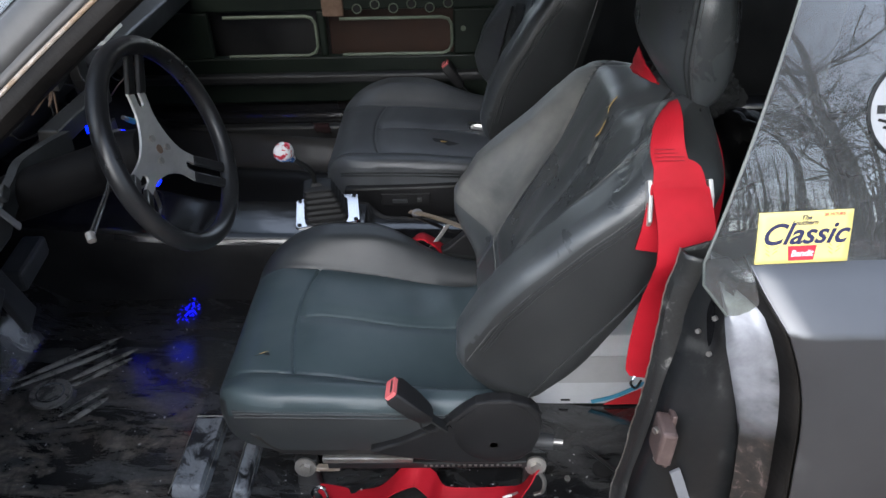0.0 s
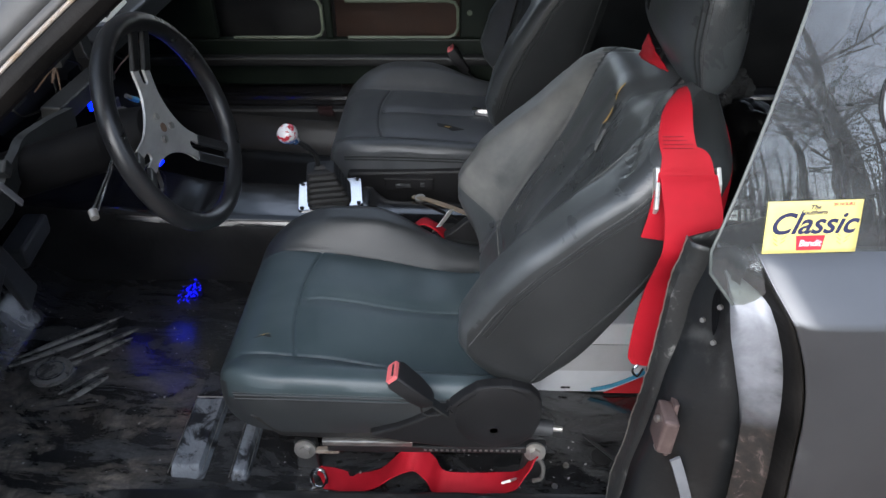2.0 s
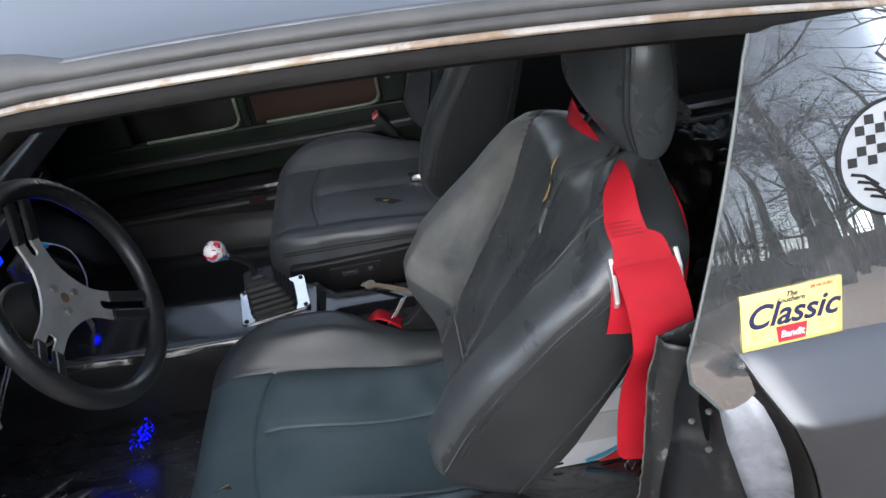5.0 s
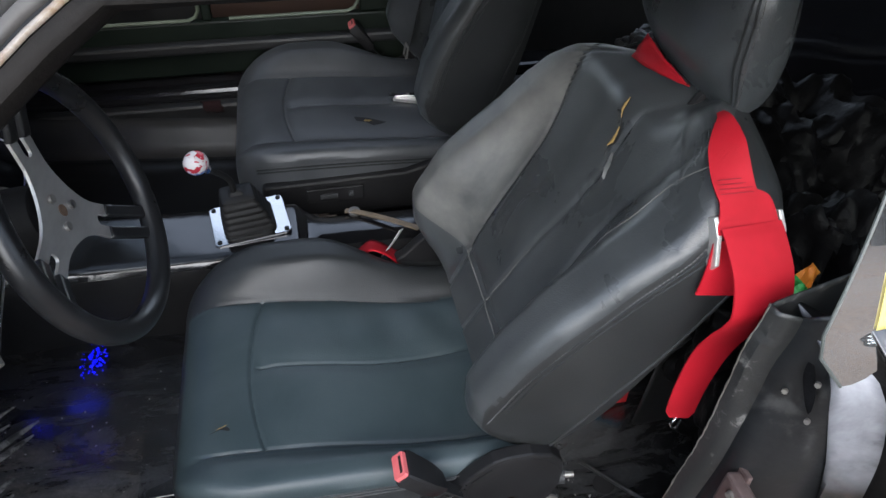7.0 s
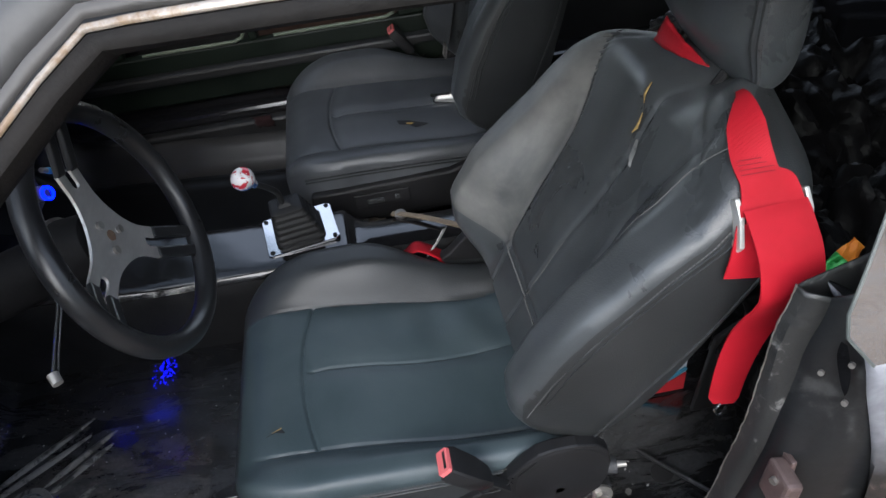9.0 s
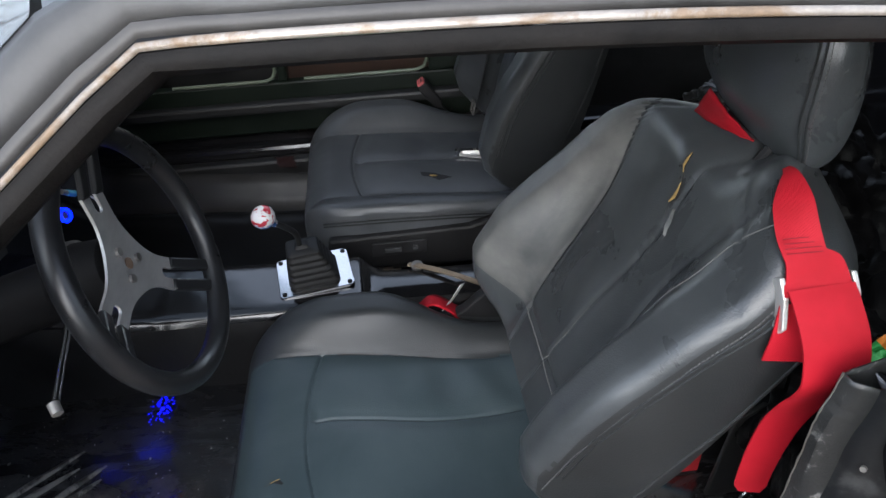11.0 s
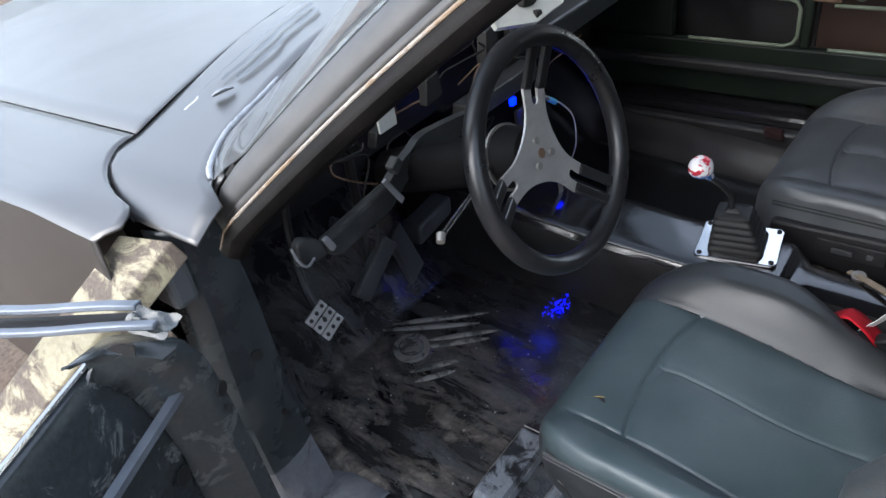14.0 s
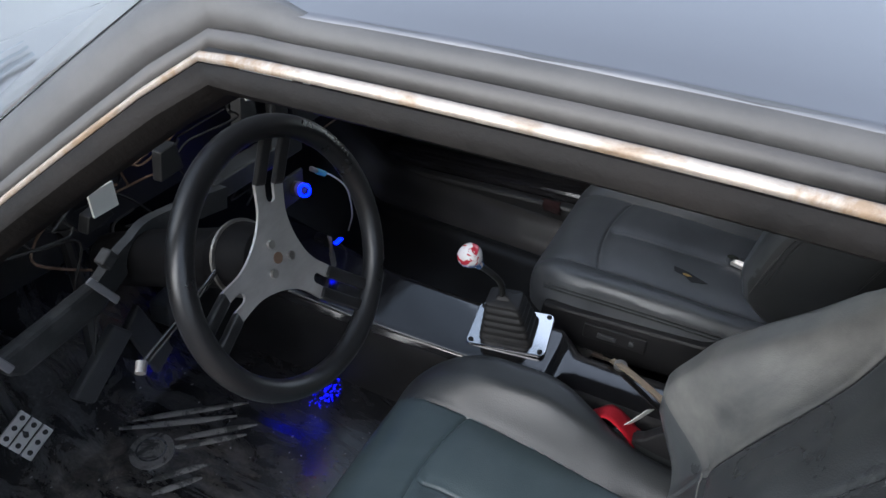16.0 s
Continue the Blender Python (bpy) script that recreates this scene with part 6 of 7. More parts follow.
part("bulb", disc((-0.672, 1.482, 0.957), (0.8, -0.2, 0.6), 0.007, 0.018, 12), FOAM, gauge, "yellowed bulb")
card = thing("white_card", "small white card stuck in the dash frame", "card", at=(-0.745, 1.06, 0.888))
part("sheet", box((-0.748, 1.035, 0.868), (-0.744, 1.078, 0.906)), WHITE_PLASTIC, card, smooth=False)
panel = thing("warning_display", "grey panel with a lit red strip under the windscreen", "display", at=(-0.70, 1.66, 1.03))
part("panel", extruded([(1.44, 0.985), (1.52, 0.950), (1.60, 0.975), (1.54, 1.01)], "x", -0.765, -0.745), PLASTIC_GREY, panel, smooth=False, bevel=0.003)
part("strip", extruded([(1.53, 0.968), (1.538, 0.962), (1.596, 0.974), (1.590, 0.981)], "x", -0.7435, -0.741), LED_RED, panel, "glowing red strip", smooth=False)

# wires under the dash
rng = random.Random(21)
loom = thing("wiring_loom", "tangle of dark loose wires behind the dashboard", "wiring")
WIRES = [RUBBER, PLASTIC, RUST, PLASTIC_GREY]
for k in range(26):
    y0, z0 = rng.uniform(0.80, 1.75), rng.uniform(0.80, 0.93)
    pts = [Vector((-0.80, y0, z0))]
    for j in range(5):
        pts.append(pts[-1] + Vector((rng.uniform(-0.03, 0.03), rng.uniform(-0.07, 0.09), rng.uniform(-0.07, 0.035))))
    part("wire", tube(smooth_path(pts, 5), 0.0022, 5), WIRES[k % 4], loom)

def glow_beads(c):
    """A scatter of small glowing beads that stands in for blue light on the floor."""
    rng, bm = random.Random(12), bmesh.new()
    for k in range(80):
        a, d = rng.uniform(0, 2 * math.pi), rng.random() ** 0.7
        r = rng.uniform(0.0008, 0.0042) * (1.15 - 0.6 * d)
        p = (c[0] + 0.026 * d * math.cos(a), c[1] - 0.012 + 0.052 * d * math.sin(a), c[2] - 0.001)
        disc(p, (rng.uniform(-0.3, 0.3), rng.uniform(-0.3, 0.3), 1), r, 0.002, 7, bm, r * 0.5)
    return bm


# blue lit push buttons and key switch
for x, y, z, r in ((-0.690, 1.437, 0.727, 0.011),):
    b = thing("start_button", "round steel button with a glowing blue ring", "push button", at=(x, y, z))
    part("body", disc((x - 0.02, y, z), (0.9, -0.35, 0.3), 0.014, 0.019, 20), STEEL, b)
    ring = grid(lambda a, k: Vector((x, y, z)) + Vector((0.9, -0.35, 0.3)).normalized() * (0.003 * math.sin(k) + 0.002) + (Vector((0.36, 0.93, 0)) * math.cos(a) + Vector((-0.3, 0.1, 0.95)) * math.sin(a)) * (r + 0.003 * math.cos(k)), [2 * math.pi * k / 28 for k in range(29)], [2 * math.pi * k / 8 for k in range(8)], close_v=True)
    part("light_ring", ring, LED_BLUE, b, "glowing blue ring")
    part("bracket", box((x - 0.028, y - 0.05, z - 0.03), (x - 0.021, y + 0.03, z + 0.03)), PLASTIC_GREY, b, "grey steel bracket", smooth=False, bevel=0.003)
# glowing block added in place of the ring's blue light on its bracket
bracket_glow = thing("blue_bracket_glow", "small glowing blue block for the blue light on the bracket", "lamp", at=(-0.79, 1.50, 0.72))
part("blue_glow", box((-0.800, 1.490, 0.708), (-0.790, 1.508, 0.726)), LED_BLUE, bracket_glow, "glowing blue piece", smooth=False, bevel=0.003)
low_led = thing("blue_footwell_lamp", "small glowing blue lamp beside the tunnel", "lamp", at=(-0.71, 1.56, 0.43))
part("blue_glow", box((-0.70, 1.53, 0.546), (-0.69, 1.555, 0.551)), LED_BLUE, low_led, "glowing blue piece", smooth=False, bevel=0.002)
# no lamp lies here: glowing beads imitate the blue light on the floor
floor_glow = thing("blue_floor_glow", "blue lamplight falling on the floor, made of glowing beads", "lamp", at=(-0.612, 1.352, 0.31))
part("blue_glow", glow_beads((-0.612, 1.352, 0.310)), FLOOR_GLOW, floor_glow, "glowing blue piece")
# unseen blue spot added under the dash to tint the floor
glow = bpy.data.lights.new("footwell_glow", "SPOT")
glow.energy, glow.color, glow.spot_size, glow.spot_blend, glow.shadow_soft_size = 0.014, (0.03, 0.05, 1.0), radians(110), 1.0, 0.025
new("footwell_glow", glow).matrix_world = look((-0.655, 1.372, 0.47), (-0.60, 1.28, 0.30))
key = thing("ignition_key", "keys hanging in a steel ignition switch", "key switch", at=(-0.71, 1.52, 0.46))
part("barrel", disc((-0.73, 1.52, 0.560), (1, -0.2, 0.1), 0.014, 0.03, 18), CHROME, key)
part("key_blade", box((-0.702, 1.517, 0.520), (-0.695, 1.520, 0.572)), STEEL, key, smooth=False)
part("hanging_keys", strap([(-0.699, 1.52, 0.535), (-0.697, 1.522, 0.50), (-0.70, 1.519, 0.455)], [(0.2, 1, 0)] * 3, 0.014, 0.002), STEEL, key, smooth=False)
cable = thing("charging_cable", "white charging cable with a steel and blue plug", "cable", at=(-0.697, 1.50, 0.734))
part("cord", tube(smooth_path([(-0.697, 1.500, 0.734), (-0.69, 1.53, 0.715), (-0.69, 1.58, 0.66), (-0.72, 1.64, 0.56), (-0.76, 1.68, 0.48)]), 0.0018, 6), WHITE_PLASTIC, cable)
part("plug", tube([(-0.700, 1.478, 0.752), (-0.697, 1.500, 0.735)], 0.005, 8), STEEL, cable, "steel plug tip")
part("plug_grip", tube([(-0.698, 1.492, 0.741), (-0.694, 1.512, 0.726)], 0.0062, 8), CARD_BLUE, cable, "blue plug grip")


# ---- harness ----
harness = thing("racing_harness", "bright red racing harness strap over the seat's shoulder", "harness", at=(0.33, 0.84, 0.6))
shoulder = [(0.340, 0.968, 0.992), (0.335, 0.952, 0.996), (0.328, 0.933, 0.993), (0.320, 0.909, 0.984), (0.315, 0.880, 0.966), (0.317, 0.861, 0.951), (0.325, 0.847, 0.934), (0.325, 0.832, 0.920)]
path = smooth_path(shoulder, 6)
across_top = [Vector((0.4, -0.75, 0.5)).lerp(Vector((0.68, -0.68, 0.33)), soft(0, 0.35, k / len(path))).lerp(Vector((1, 0.0, 0.05)), soft(0.35, 0.75, k / len(path))) for k in range(len(path))]
upper = part("shoulder_strap", strap(path, across_top, 0.074, taper=[(0, 0.12), (0.14, 0.2), (0.28, 0.38), (0.42, 0.56), (0.6, 0.60), (0.72, 0.62), (0.82, 0.92), (1, 1.0)]), RED, harness)
loop = smooth_path([(0.327, 0.836, 0.928), (0.328, 0.820, 0.917), (0.330, 0.792, 0.890), (0.330, 0.776, 0.856), (0.328, 0.778, 0.832), (0.323, 0.792, 0.800), (0.317, 0.806, 0.755), (0.311, 0.811, 0.70), (0.308, 0.812, 0.64), (0.308, 0.810, 0.612)], 6)
part("hanging_strap", strap(loop, [Vector((1, 0.06, 0.0)).lerp(Vector((0.75, -0.35, 0.1)), max(0, k / len(loop) - 0.35)) for k in range(len(loop))], 0.075, taper=[(0, 1), (0.45, 1.0), (0.58, 0.80), (0.72, 0.66), (0.86, 0.56), (0.95, 0.52), (1, 0.34)]), RED, harness)
back_fold = smooth_path([(0.323, 0.835, 0.905), (0.318, 0.826, 0.87), (0.312, 0.822, 0.835)], 5)
part("folded_end", strap(back_fold, [(1, 0, 0)] * len(back_fold), 0.072), RED, harness)
part("rolled_end", tube([(0.293, 0.850, 0.922), (0.301, 0.849, 0.923), (0.325, 0.848, 0.923), (0.352, 0.848, 0.922), (0.363, 0.849, 0.920)], [0.007, 0.0095, 0.010, 0.0095, 0.007], 12), RED, harness, "webbing rolled round the adjuster bar")
for k in range(4):
    d = 0.0045 * k
    part("seam_line", tube([(0.296, 0.862 + d * 0.95, 0.9545 + d * 0.75), (0.334, 0.860 + d * 0.95, 0.9555 + d * 0.75)], 0.0006, 4), RED_DARK, harness, "dark red stitched seam")
ADJ = surface("silver_adjuster", (0.52, 0.52, 0.50), (0.66, 0.65, 0.62), (0.3, 0.45), 0.55, 20, 150)
for x in (0.287, 0.366):
    part("adjuster_side", extruded([(0.820, 0.886), (0.828, 0.872), (0.840, 0.876), (0.857, 0.903), (0.860, 0.926), (0.849, 0.934), (0.832, 0.918)], "x", x, x + 0.006), ADJ, harness, "silver adjuster cheek", smooth=False, bevel=0.0015)
for y, z in ((0.850, 0.918), (0.836, 0.886)):
    part("adjuster_bar", tube([(0.288, y, z), (0.371, y, z)], 0.0035, 10), ADJ, harness, "silver adjuster bar")
part("end_ring", tube(smooth_path([(0.304, 0.809, 0.614), (0.297, 0.807, 0.602), (0.306, 0.806, 0.592), (0.314, 0.810, 0.604)], 5), 0.002, 6), CHROME, harness, "bright end ring")
far_strap = thing("inner_shoulder_strap", "red harness strap emerging beside the headrest", "harness", at=(0.34, 1.15, 0.99))
A_TOP, A_LOW, A_END = Vector((0.334, 1.170, 1.000)), Vector((0.331, 1.198, 0.953)), Vector((0.340, 1.045, 0.986))
bm = grid(lambda u, v: A_TOP.lerp(A_LOW, v).lerp(A_END, u) + Vector((-0.012, -0.004, 0.002)) * math.sin(math.pi * min(1.0, u * 0.9)) * (0.4 + 0.6 * v) + Vector((0.004, 0, 0)) * noise.noise((u * 5, v * 3, 1)), span(0, 1, 0.06), [0, 0.2, 0.4, 0.6, 0.8, 1.0])
thick(part("strap", bm, RED, far_strap), 0.002)
tail = smooth_path([(0.392, 0.985, 0.962), (0.412, 0.98, 0.925), (0.428, 0.975, 0.875), (0.430, 0.968, 0.83), (0.424, 0.96, 0.765), (0.416, 0.955, 0.72)], 6)
rear_tail = thing("rear_harness_tail", "red harness tail hanging behind the backrest", "harness", at=(0.44, 0.95, 0.86))
part("strap", strap(tail, [(0.75, 0.6, 0)] * len(tail), 0.045, taper=[(0, 0.3), (0.4, 0.6), (0.7, 1), (1, 1)]), RED, rear_tail)

lap = thing("lap_strap", "red lap strap with a steel ring lying by the seat runner", "harness", at=(-0.03, 0.85, 0.30))
lp = smooth_path([(-0.232, 0.850, 0.270), (-0.20, 0.846, 0.272), (-0.165, 0.842, 0.268), (-0.12, 0.842, 0.278), (-0.075, 0.846, 0.318), (-0.045, 0.850, 0.330), (-0.020, 0.848, 0.304), (0.0, 0.842, 0.270), (0.05, 0.840, 0.266), (0.10, 0.842, 0.270), (0.14, 0.845, 0.278), (0.160, 0.852, 0.306), (0.172, 0.868, 0.322)], 6)
widths = []
for k in range(len(lp)):
    t = k / (len(lp) - 1)
    widths.append(Vector((0.05, 0.75, 0.55)).lerp(Vector((0.3, 0.9, -0.1)), 0.5 + 0.5 * math.sin(9 * t)))
part("strap", strap(lp, widths, 0.046), RED, lap)
ring = [(-0.222 + 0.018 * math.cos(a) * 0.8, 0.834 + 0.004 * math.sin(a), 0.290 + 0.021 * math.sin(a)) for a in (2 * math.pi * k / 20 for k in range(21))]
part("ring", tube(ring, 0.0032, 8), CHROME, lap, "bright steel ring")
part("slider", strap([(0.118, 0.822, 0.302), (0.132, 0.845, 0.278)], [(1, 0.2, 0.2)] * 2, 0.018, 0.004), ADJ, lap, "silver slider", smooth=False)
part("anchor", tube(smooth_path([(0.176, 0.866, 0.318), (0.188, 0.858, 0.30), (0.186, 0.852, 0.275), (0.17, 0.85, 0.268)], 5), 0.004, 8), STEEL, lap, "zinc anchor hook")

# ---- seat belt buckles ----
def buckle(x, y, z, way, label):
    b = thing("seat_belt_buckle", label, "buckle", at=(x, y, z), group="seat belt buckles")
    d = Vector(way).normalized()
    a = Vector((0, 1, 0))
    a = (a - d * a.dot(d)).normalized()
    n = d.cross(a)
    top = Vector((x, y, z))

    def ring(q, hw, hn):
        return [top + d * q + a * (hw * s) + n * (hn * t) for s, t in ((-1, -0.8), (-0.88, -1), (0.88, -1), (1, -0.8), (1, 0.8), (0.88, 1), (-0.88, 1), (-1, 0.8))]

    bm = bmesh.new()
    rows = [[bm.verts.new(p) for p in ring(*r)] for r in ((0, 0.021, 0.0125), (-0.006, 0.023, 0.0145), (-0.05, 0.021, 0.014), (-0.075, 0.015, 0.012), (-0.085, 0.011, 0.008))]
    for p, q in zip(rows, rows[1:]):
        for j in range(8):
            bm.faces.new((p[j], p[(j + 1) % 8], q[(j + 1) % 8], q[j]))
    bm.faces.new(rows[0])
    bm.faces.new(rows[-1])
    part("housing", bm, PLASTIC, b, "black plastic housing")
    bm = bmesh.new()
    r0, r1 = [bm.verts.new(p) for p in ring(-0.004, 0.0195, 0.0110)], [bm.verts.new(p) for p in ring(0.006, 0.0185, 0.0100)]
    for j in range(8):
        bm.faces.new((r0[j], r0[(j + 1) % 8], r1[(j + 1) % 8], r1[j]))
    bm.faces.new(r1)
    part("button", bm, RED_PLASTIC, b, "faded red release button")
    part("slot", strap([top + d * 0.0062 - n * 0.004 - a * 0.013, top + d * 0.0062 - n * 0.004 + a * 0.013], [n] * 2, 0.004, 0.0012), RUBBER, b, "dark tongue slot", smooth=False)
    part("stem", strap([top - d * 0.08, top - d * 0.11 + Vector((0.012, 0, -0.01))], [a] * 2, 0.018, 0.004), SATIN_BLACK, b, smooth=False)
    wire = smooth_path([top - d * 0.075 + n * 0.012, top - d * 0.10 + n * 0.03, top - d * 0.12 + n * 0.01, top - d * 0.115 - n * 0.02], 5)
    part("wire", tube(wire, 0.0018, 6), RUBBER, b)
    return b


buckle(-0.072, 0.836, 0.562, (-0.55, 0.02, 0.6), "black seat belt buckle with a faded red button by the driver")
buckle(0.004, 2.165, 0.600, (-0.5, 0.05, 0.7), "black seat belt buckle with a faded red button, far side")
tongue = thing("seat_belt_tongue", "grey steel seat belt tongue hanging from black webbing", "seat belt", at=(0.13, 2.04, 0.56))
part("webbing", strap(smooth_path([(0.20, 2.08, 0.80), (0.175, 2.07, 0.70), (0.155, 2.06, 0.62), (0.145, 2.055, 0.585)], 5), [(0.3, 1, 0)] * 16, 0.045, 0.002), PLASTIC, tongue)
part("tongue", tube([(0.135, 2.035, 0.585), (0.130, 2.035, 0.555), (0.128, 2.062, 0.555), (0.134, 2.065, 0.585), (0.135, 2.035, 0.585)], 0.003, 6), STEEL, tongue, "steel tongue loop")

# things on and round the seats
rag = thing("red_cloth", "crumpled red strap end between seat and tunnel", "strap", at=(-0.05, 1.40, 0.44))
part("cloth", grid(lambda x, v: (x, 1.352 + 0.045 * v + 0.008 * noise.noise((x * 20, v, 0)), 0.452 + 0.050 * math.sin(math.pi * min(1, (x + 0.095) / 0.10)) * (1 - 0.3 * v) + 0.006 * noise.noise((x * 30, v * 3, 1))), span(-0.095, 0.03, 0.008), [0, 0.25, 0.5, 0.75, 1.0]), RED, rag)
thick(bpy.data.objects["cloth"], 0.003)
tag = thing("paper_tag", "small white paper tag on a black strap", "tag", at=(-0.005, 1.39, 0.47))
part("tag", strap([(-0.026, 1.374, 0.465), (-0.004, 1.380, 0.492), (0.014, 1.386, 0.518)], [(0.6, 0.7, 0)] * 3, 0.024, 0.001), WHITE_PLASTIC, tag, smooth=False)
part("strap", strap(smooth_path([(-0.075, 1.372, 0.428), (-0.03, 1.378, 0.445), (0.02, 1.375, 0.462), (0.06, 1.37, 0.475)], 5), [(0, 1, 0.2)] * 16, 0.024, 0.005), PLASTIC, tag, "black plastic belt sleeve")
opener = thing("bottle_opener", "small steel folding tool lying on the passenger cushion", "tool", at=(0.10, 1.95, 0.505))
part("handle", strap([(0.072, 1.932, 0.502), (0.172, 1.886, 0.5045)], [(0.3, 1, 0)] * 2, 0.018, 0.008), ADJ, opener, smooth=False)
part("blade", strap([(0.072, 1.932, 0.509), (0.176, 1.918, 0.5095)], [(0.1, 1, 0)] * 2, 0.012, 0.005), CHROME, opener, smooth=False)
part("rivet", disc((0.076, 1.930, 0.497), (0, 0, 1), 0.010, 0.015, 16), CHROME, opener)

# box of cans behind the driver's seat
carton = thing("drinks_carton", "white cardboard carton with red corner and blue stripe", "carton", at=(0.38, 1.22, 0.23))
part("body", box((0.10, 1.105, 0.232), (0.428, 1.38, 0.43)), CARD_WHITE, carton, smooth=False, bevel=0.003)
part("red_corner", extruded([(0.345, 0.234), (0.426, 0.234), (0.426, 0.285), (0.39, 0.262)], "y", 1.1005, 1.1025), CARD_RED, carton, "red printed corner", smooth=False)
stripe = smooth_path([(0.318, 1.1015, 0.242), (0.36, 1.1015, 0.256), (0.395, 1.1015, 0.276), (0.425, 1.1015, 0.298)], 6)
part("blue_stripe", strap(stripe, [(0, 0, 1)] * len(stripe), 0.010, 0.0015), CARD_BLUE, carton, "blue printed stripe", smooth=False)
part("print_bar", box((0.252, 1.1015, 0.246), (0.272, 1.1032, 0.250)), RUBBER, carton, "tiny dark printed bar", smooth=False)
part("grey_band", box((0.20, 1.1018, 0.30), (0.40, 1.1033, 0.375)), surface("pale_grey_print", (0.42, 0.43, 0.44), (0.50, 0.51, 0.52), (0.6, 0.7)), carton, "pale grey printed band", smooth=False)

# crisp packet and rubbish bag behind the seat
packet = thing("crisp_packet", "crumpled green foil packet with an orange end", "packet", at=(0.46, 0.88, 0.74))


def packet_point(u, v):
    p = Vector((0.432, 0.868, 0.722)) + Vector((0.066, 0.02, 0.066)) * u + Vector((0.052, 0.01, -0.055)) * (v - 0.5) * (1 - 0.5 * u * u)
    puff = 0.02 * math.sin(math.pi * u) * math.sin(math.pi * v)
    return p + Vector((-0.2, -0.9, 0.3)) * (puff + 0.008 * noise.noise((u * 6, v * 6, 2)))


part("foil", thick(part("green_foil", grid(packet_point, span(0, 0.72, 0.06), span(0, 1, 0.08)), BAG_GREEN, packet, "green foil"), 0.002) and grid(packet_point, span(0.72, 1.0, 0.05), [0.5 + (v - 0.5) for v in span(0, 1, 0.1)]), BAG_ORANGE, packet, "orange foil end")


def crumpled(seed, centre, size, depth, bm=None):
    bm = bm or bmesh.new()
    bmesh.ops.create_icosphere(bm, subdivisions=6, radius=1.0)
    for v in bm.verts:
        p = v.co.normalized()
        k = 1 + depth * noise.noise((p.x * 3 + seed, p.y * 3, p.z * 3)) + 0.5 * depth * abs(noise.noise((p.x * 7, p.y * 7 + seed, p.z * 7))) + 0.10 * depth * abs(noise.noise((p.x * 19, p.y * 19, p.z * 19 + seed)))
        v.co = Vector((p.x * size[0] * k + centre[0], p.y * size[1] * k + centre[1], max(p.z * size[2] * k + centre[2], 0.235)))
    return bm


bag = thing("rubbish_bag", "crumpled shiny black plastic bag behind the seat", "plastic bag", at=(0.62, 1.0, 0.24))
part("bag", crumpled(1.0, (0.62, 0.98, 0.47), (0.15, 0.20, 0.26), 0.35), BAG_BLACK, bag)
bag_two = thing("rubbish_bag", "large crumpled black plastic bag in the dark rear", "plastic bag", at=(0.85, 1.45, 0.24))
part("bag", crumpled(4.0, (0.80, 1.42, 0.45), (0.22, 0.30, 0.27), 0.35), BAG_BLACK, bag_two)
cloth = thing("grey_hood_cloth", "rolled grey cloth behind the seats", "cloth", at=(0.62, 1.62, 0.70))
part("cloth", crumpled(7.0, (0.60, 1.60, 0.72), (0.09, 0.06, 0.075), 0.3), PLASTIC_GREY, cloth)
prop = thing("floor_rod", "thin scuffed steel rod lying on the floor", "rod", at=(0.35, 0.93, 0.25))
part("rod", tube([(0.285, 0.985, 0.238), (0.39, 0.865, 0.240)], 0.004, 8), JAMB_EDGE, prop)
grommet = thing("floor_plug", "round rubber floor plug", "plug", at=(0.315, 0.935, 0.232))
part("plug", disc((0.315, 0.935, 0.226), (0, 0, 1), 0.020, 0.006, 24), RUBBER, grommet)
for x, y in ((0.242, 0.910), (0.215, 0.862)):
    nut = thing("floor_nut", "small bright nut on the floor", "nut", at=(x, y, 0.235), group="floor nuts")
    part("nut", disc((x, y, 0.232), (0, 0, 1), 0.006, 0.006, 6), STEEL, nut, smooth=False)
motor = thing("seat_motor", "black cylindrical seat motor with a bright end", "motor", at=(0.20, 0.90, 0.36))
part("can", tube([(0.165, 0.90, 0.362), (0.205, 0.895, 0.362)], 0.015, 16), PLASTIC_GREY, motor)
part("shaft", tube([(0.205, 0.895, 0.362), (0.222, 0.893, 0.362)], [0.006, 0.005], 10), STEEL, motor)

scrap = thing("carpet_scrap", "small dark red carpet scrap hanging over the passenger sill's lip", "carpet", at=(-0.40, 2.115, 0.43))
CARPET = surface("dark_red_carpet", (0.006, 0.001, 0.0013), (0.020, 0.0025, 0.003), (0.9, 1.0), grain=500, bump=0.9)
thick(part("carpet_piece", grid(lambda x, v: (x + 0.012 * v + 0.01 * noise.noise((x * 50, v * 4, 7)), lerp([(0, 2.128), (0.3, 2.120), (0.5, 2.110), (1, 2.106)], v), lerp([(0, 0.429), (0.3, 0.430), (0.5, 0.422), (1, 0.402)], v) + 0.012 * noise.noise((x * 60, 1, 3)) * v), span(-0.425, -0.375, 0.006), [0, 0.15, 0.3, 0.4, 0.5, 0.7, 0.85, 1]), CARPET, scrap), 0.004)

anchor = thing("floor_bracket", "black steel bracket plate standing on the floor behind the seat", "bracket", at=(0.5, 1.05, 0.23))
part("plate", extruded([(0.418, 0.232), (0.60, 0.232), (0.60, 0.47), (0.48, 0.478), (0.435, 0.44)], "y", 1.045, 1.055), SATIN_BLACK, anchor, smooth=False, bevel=0.003)

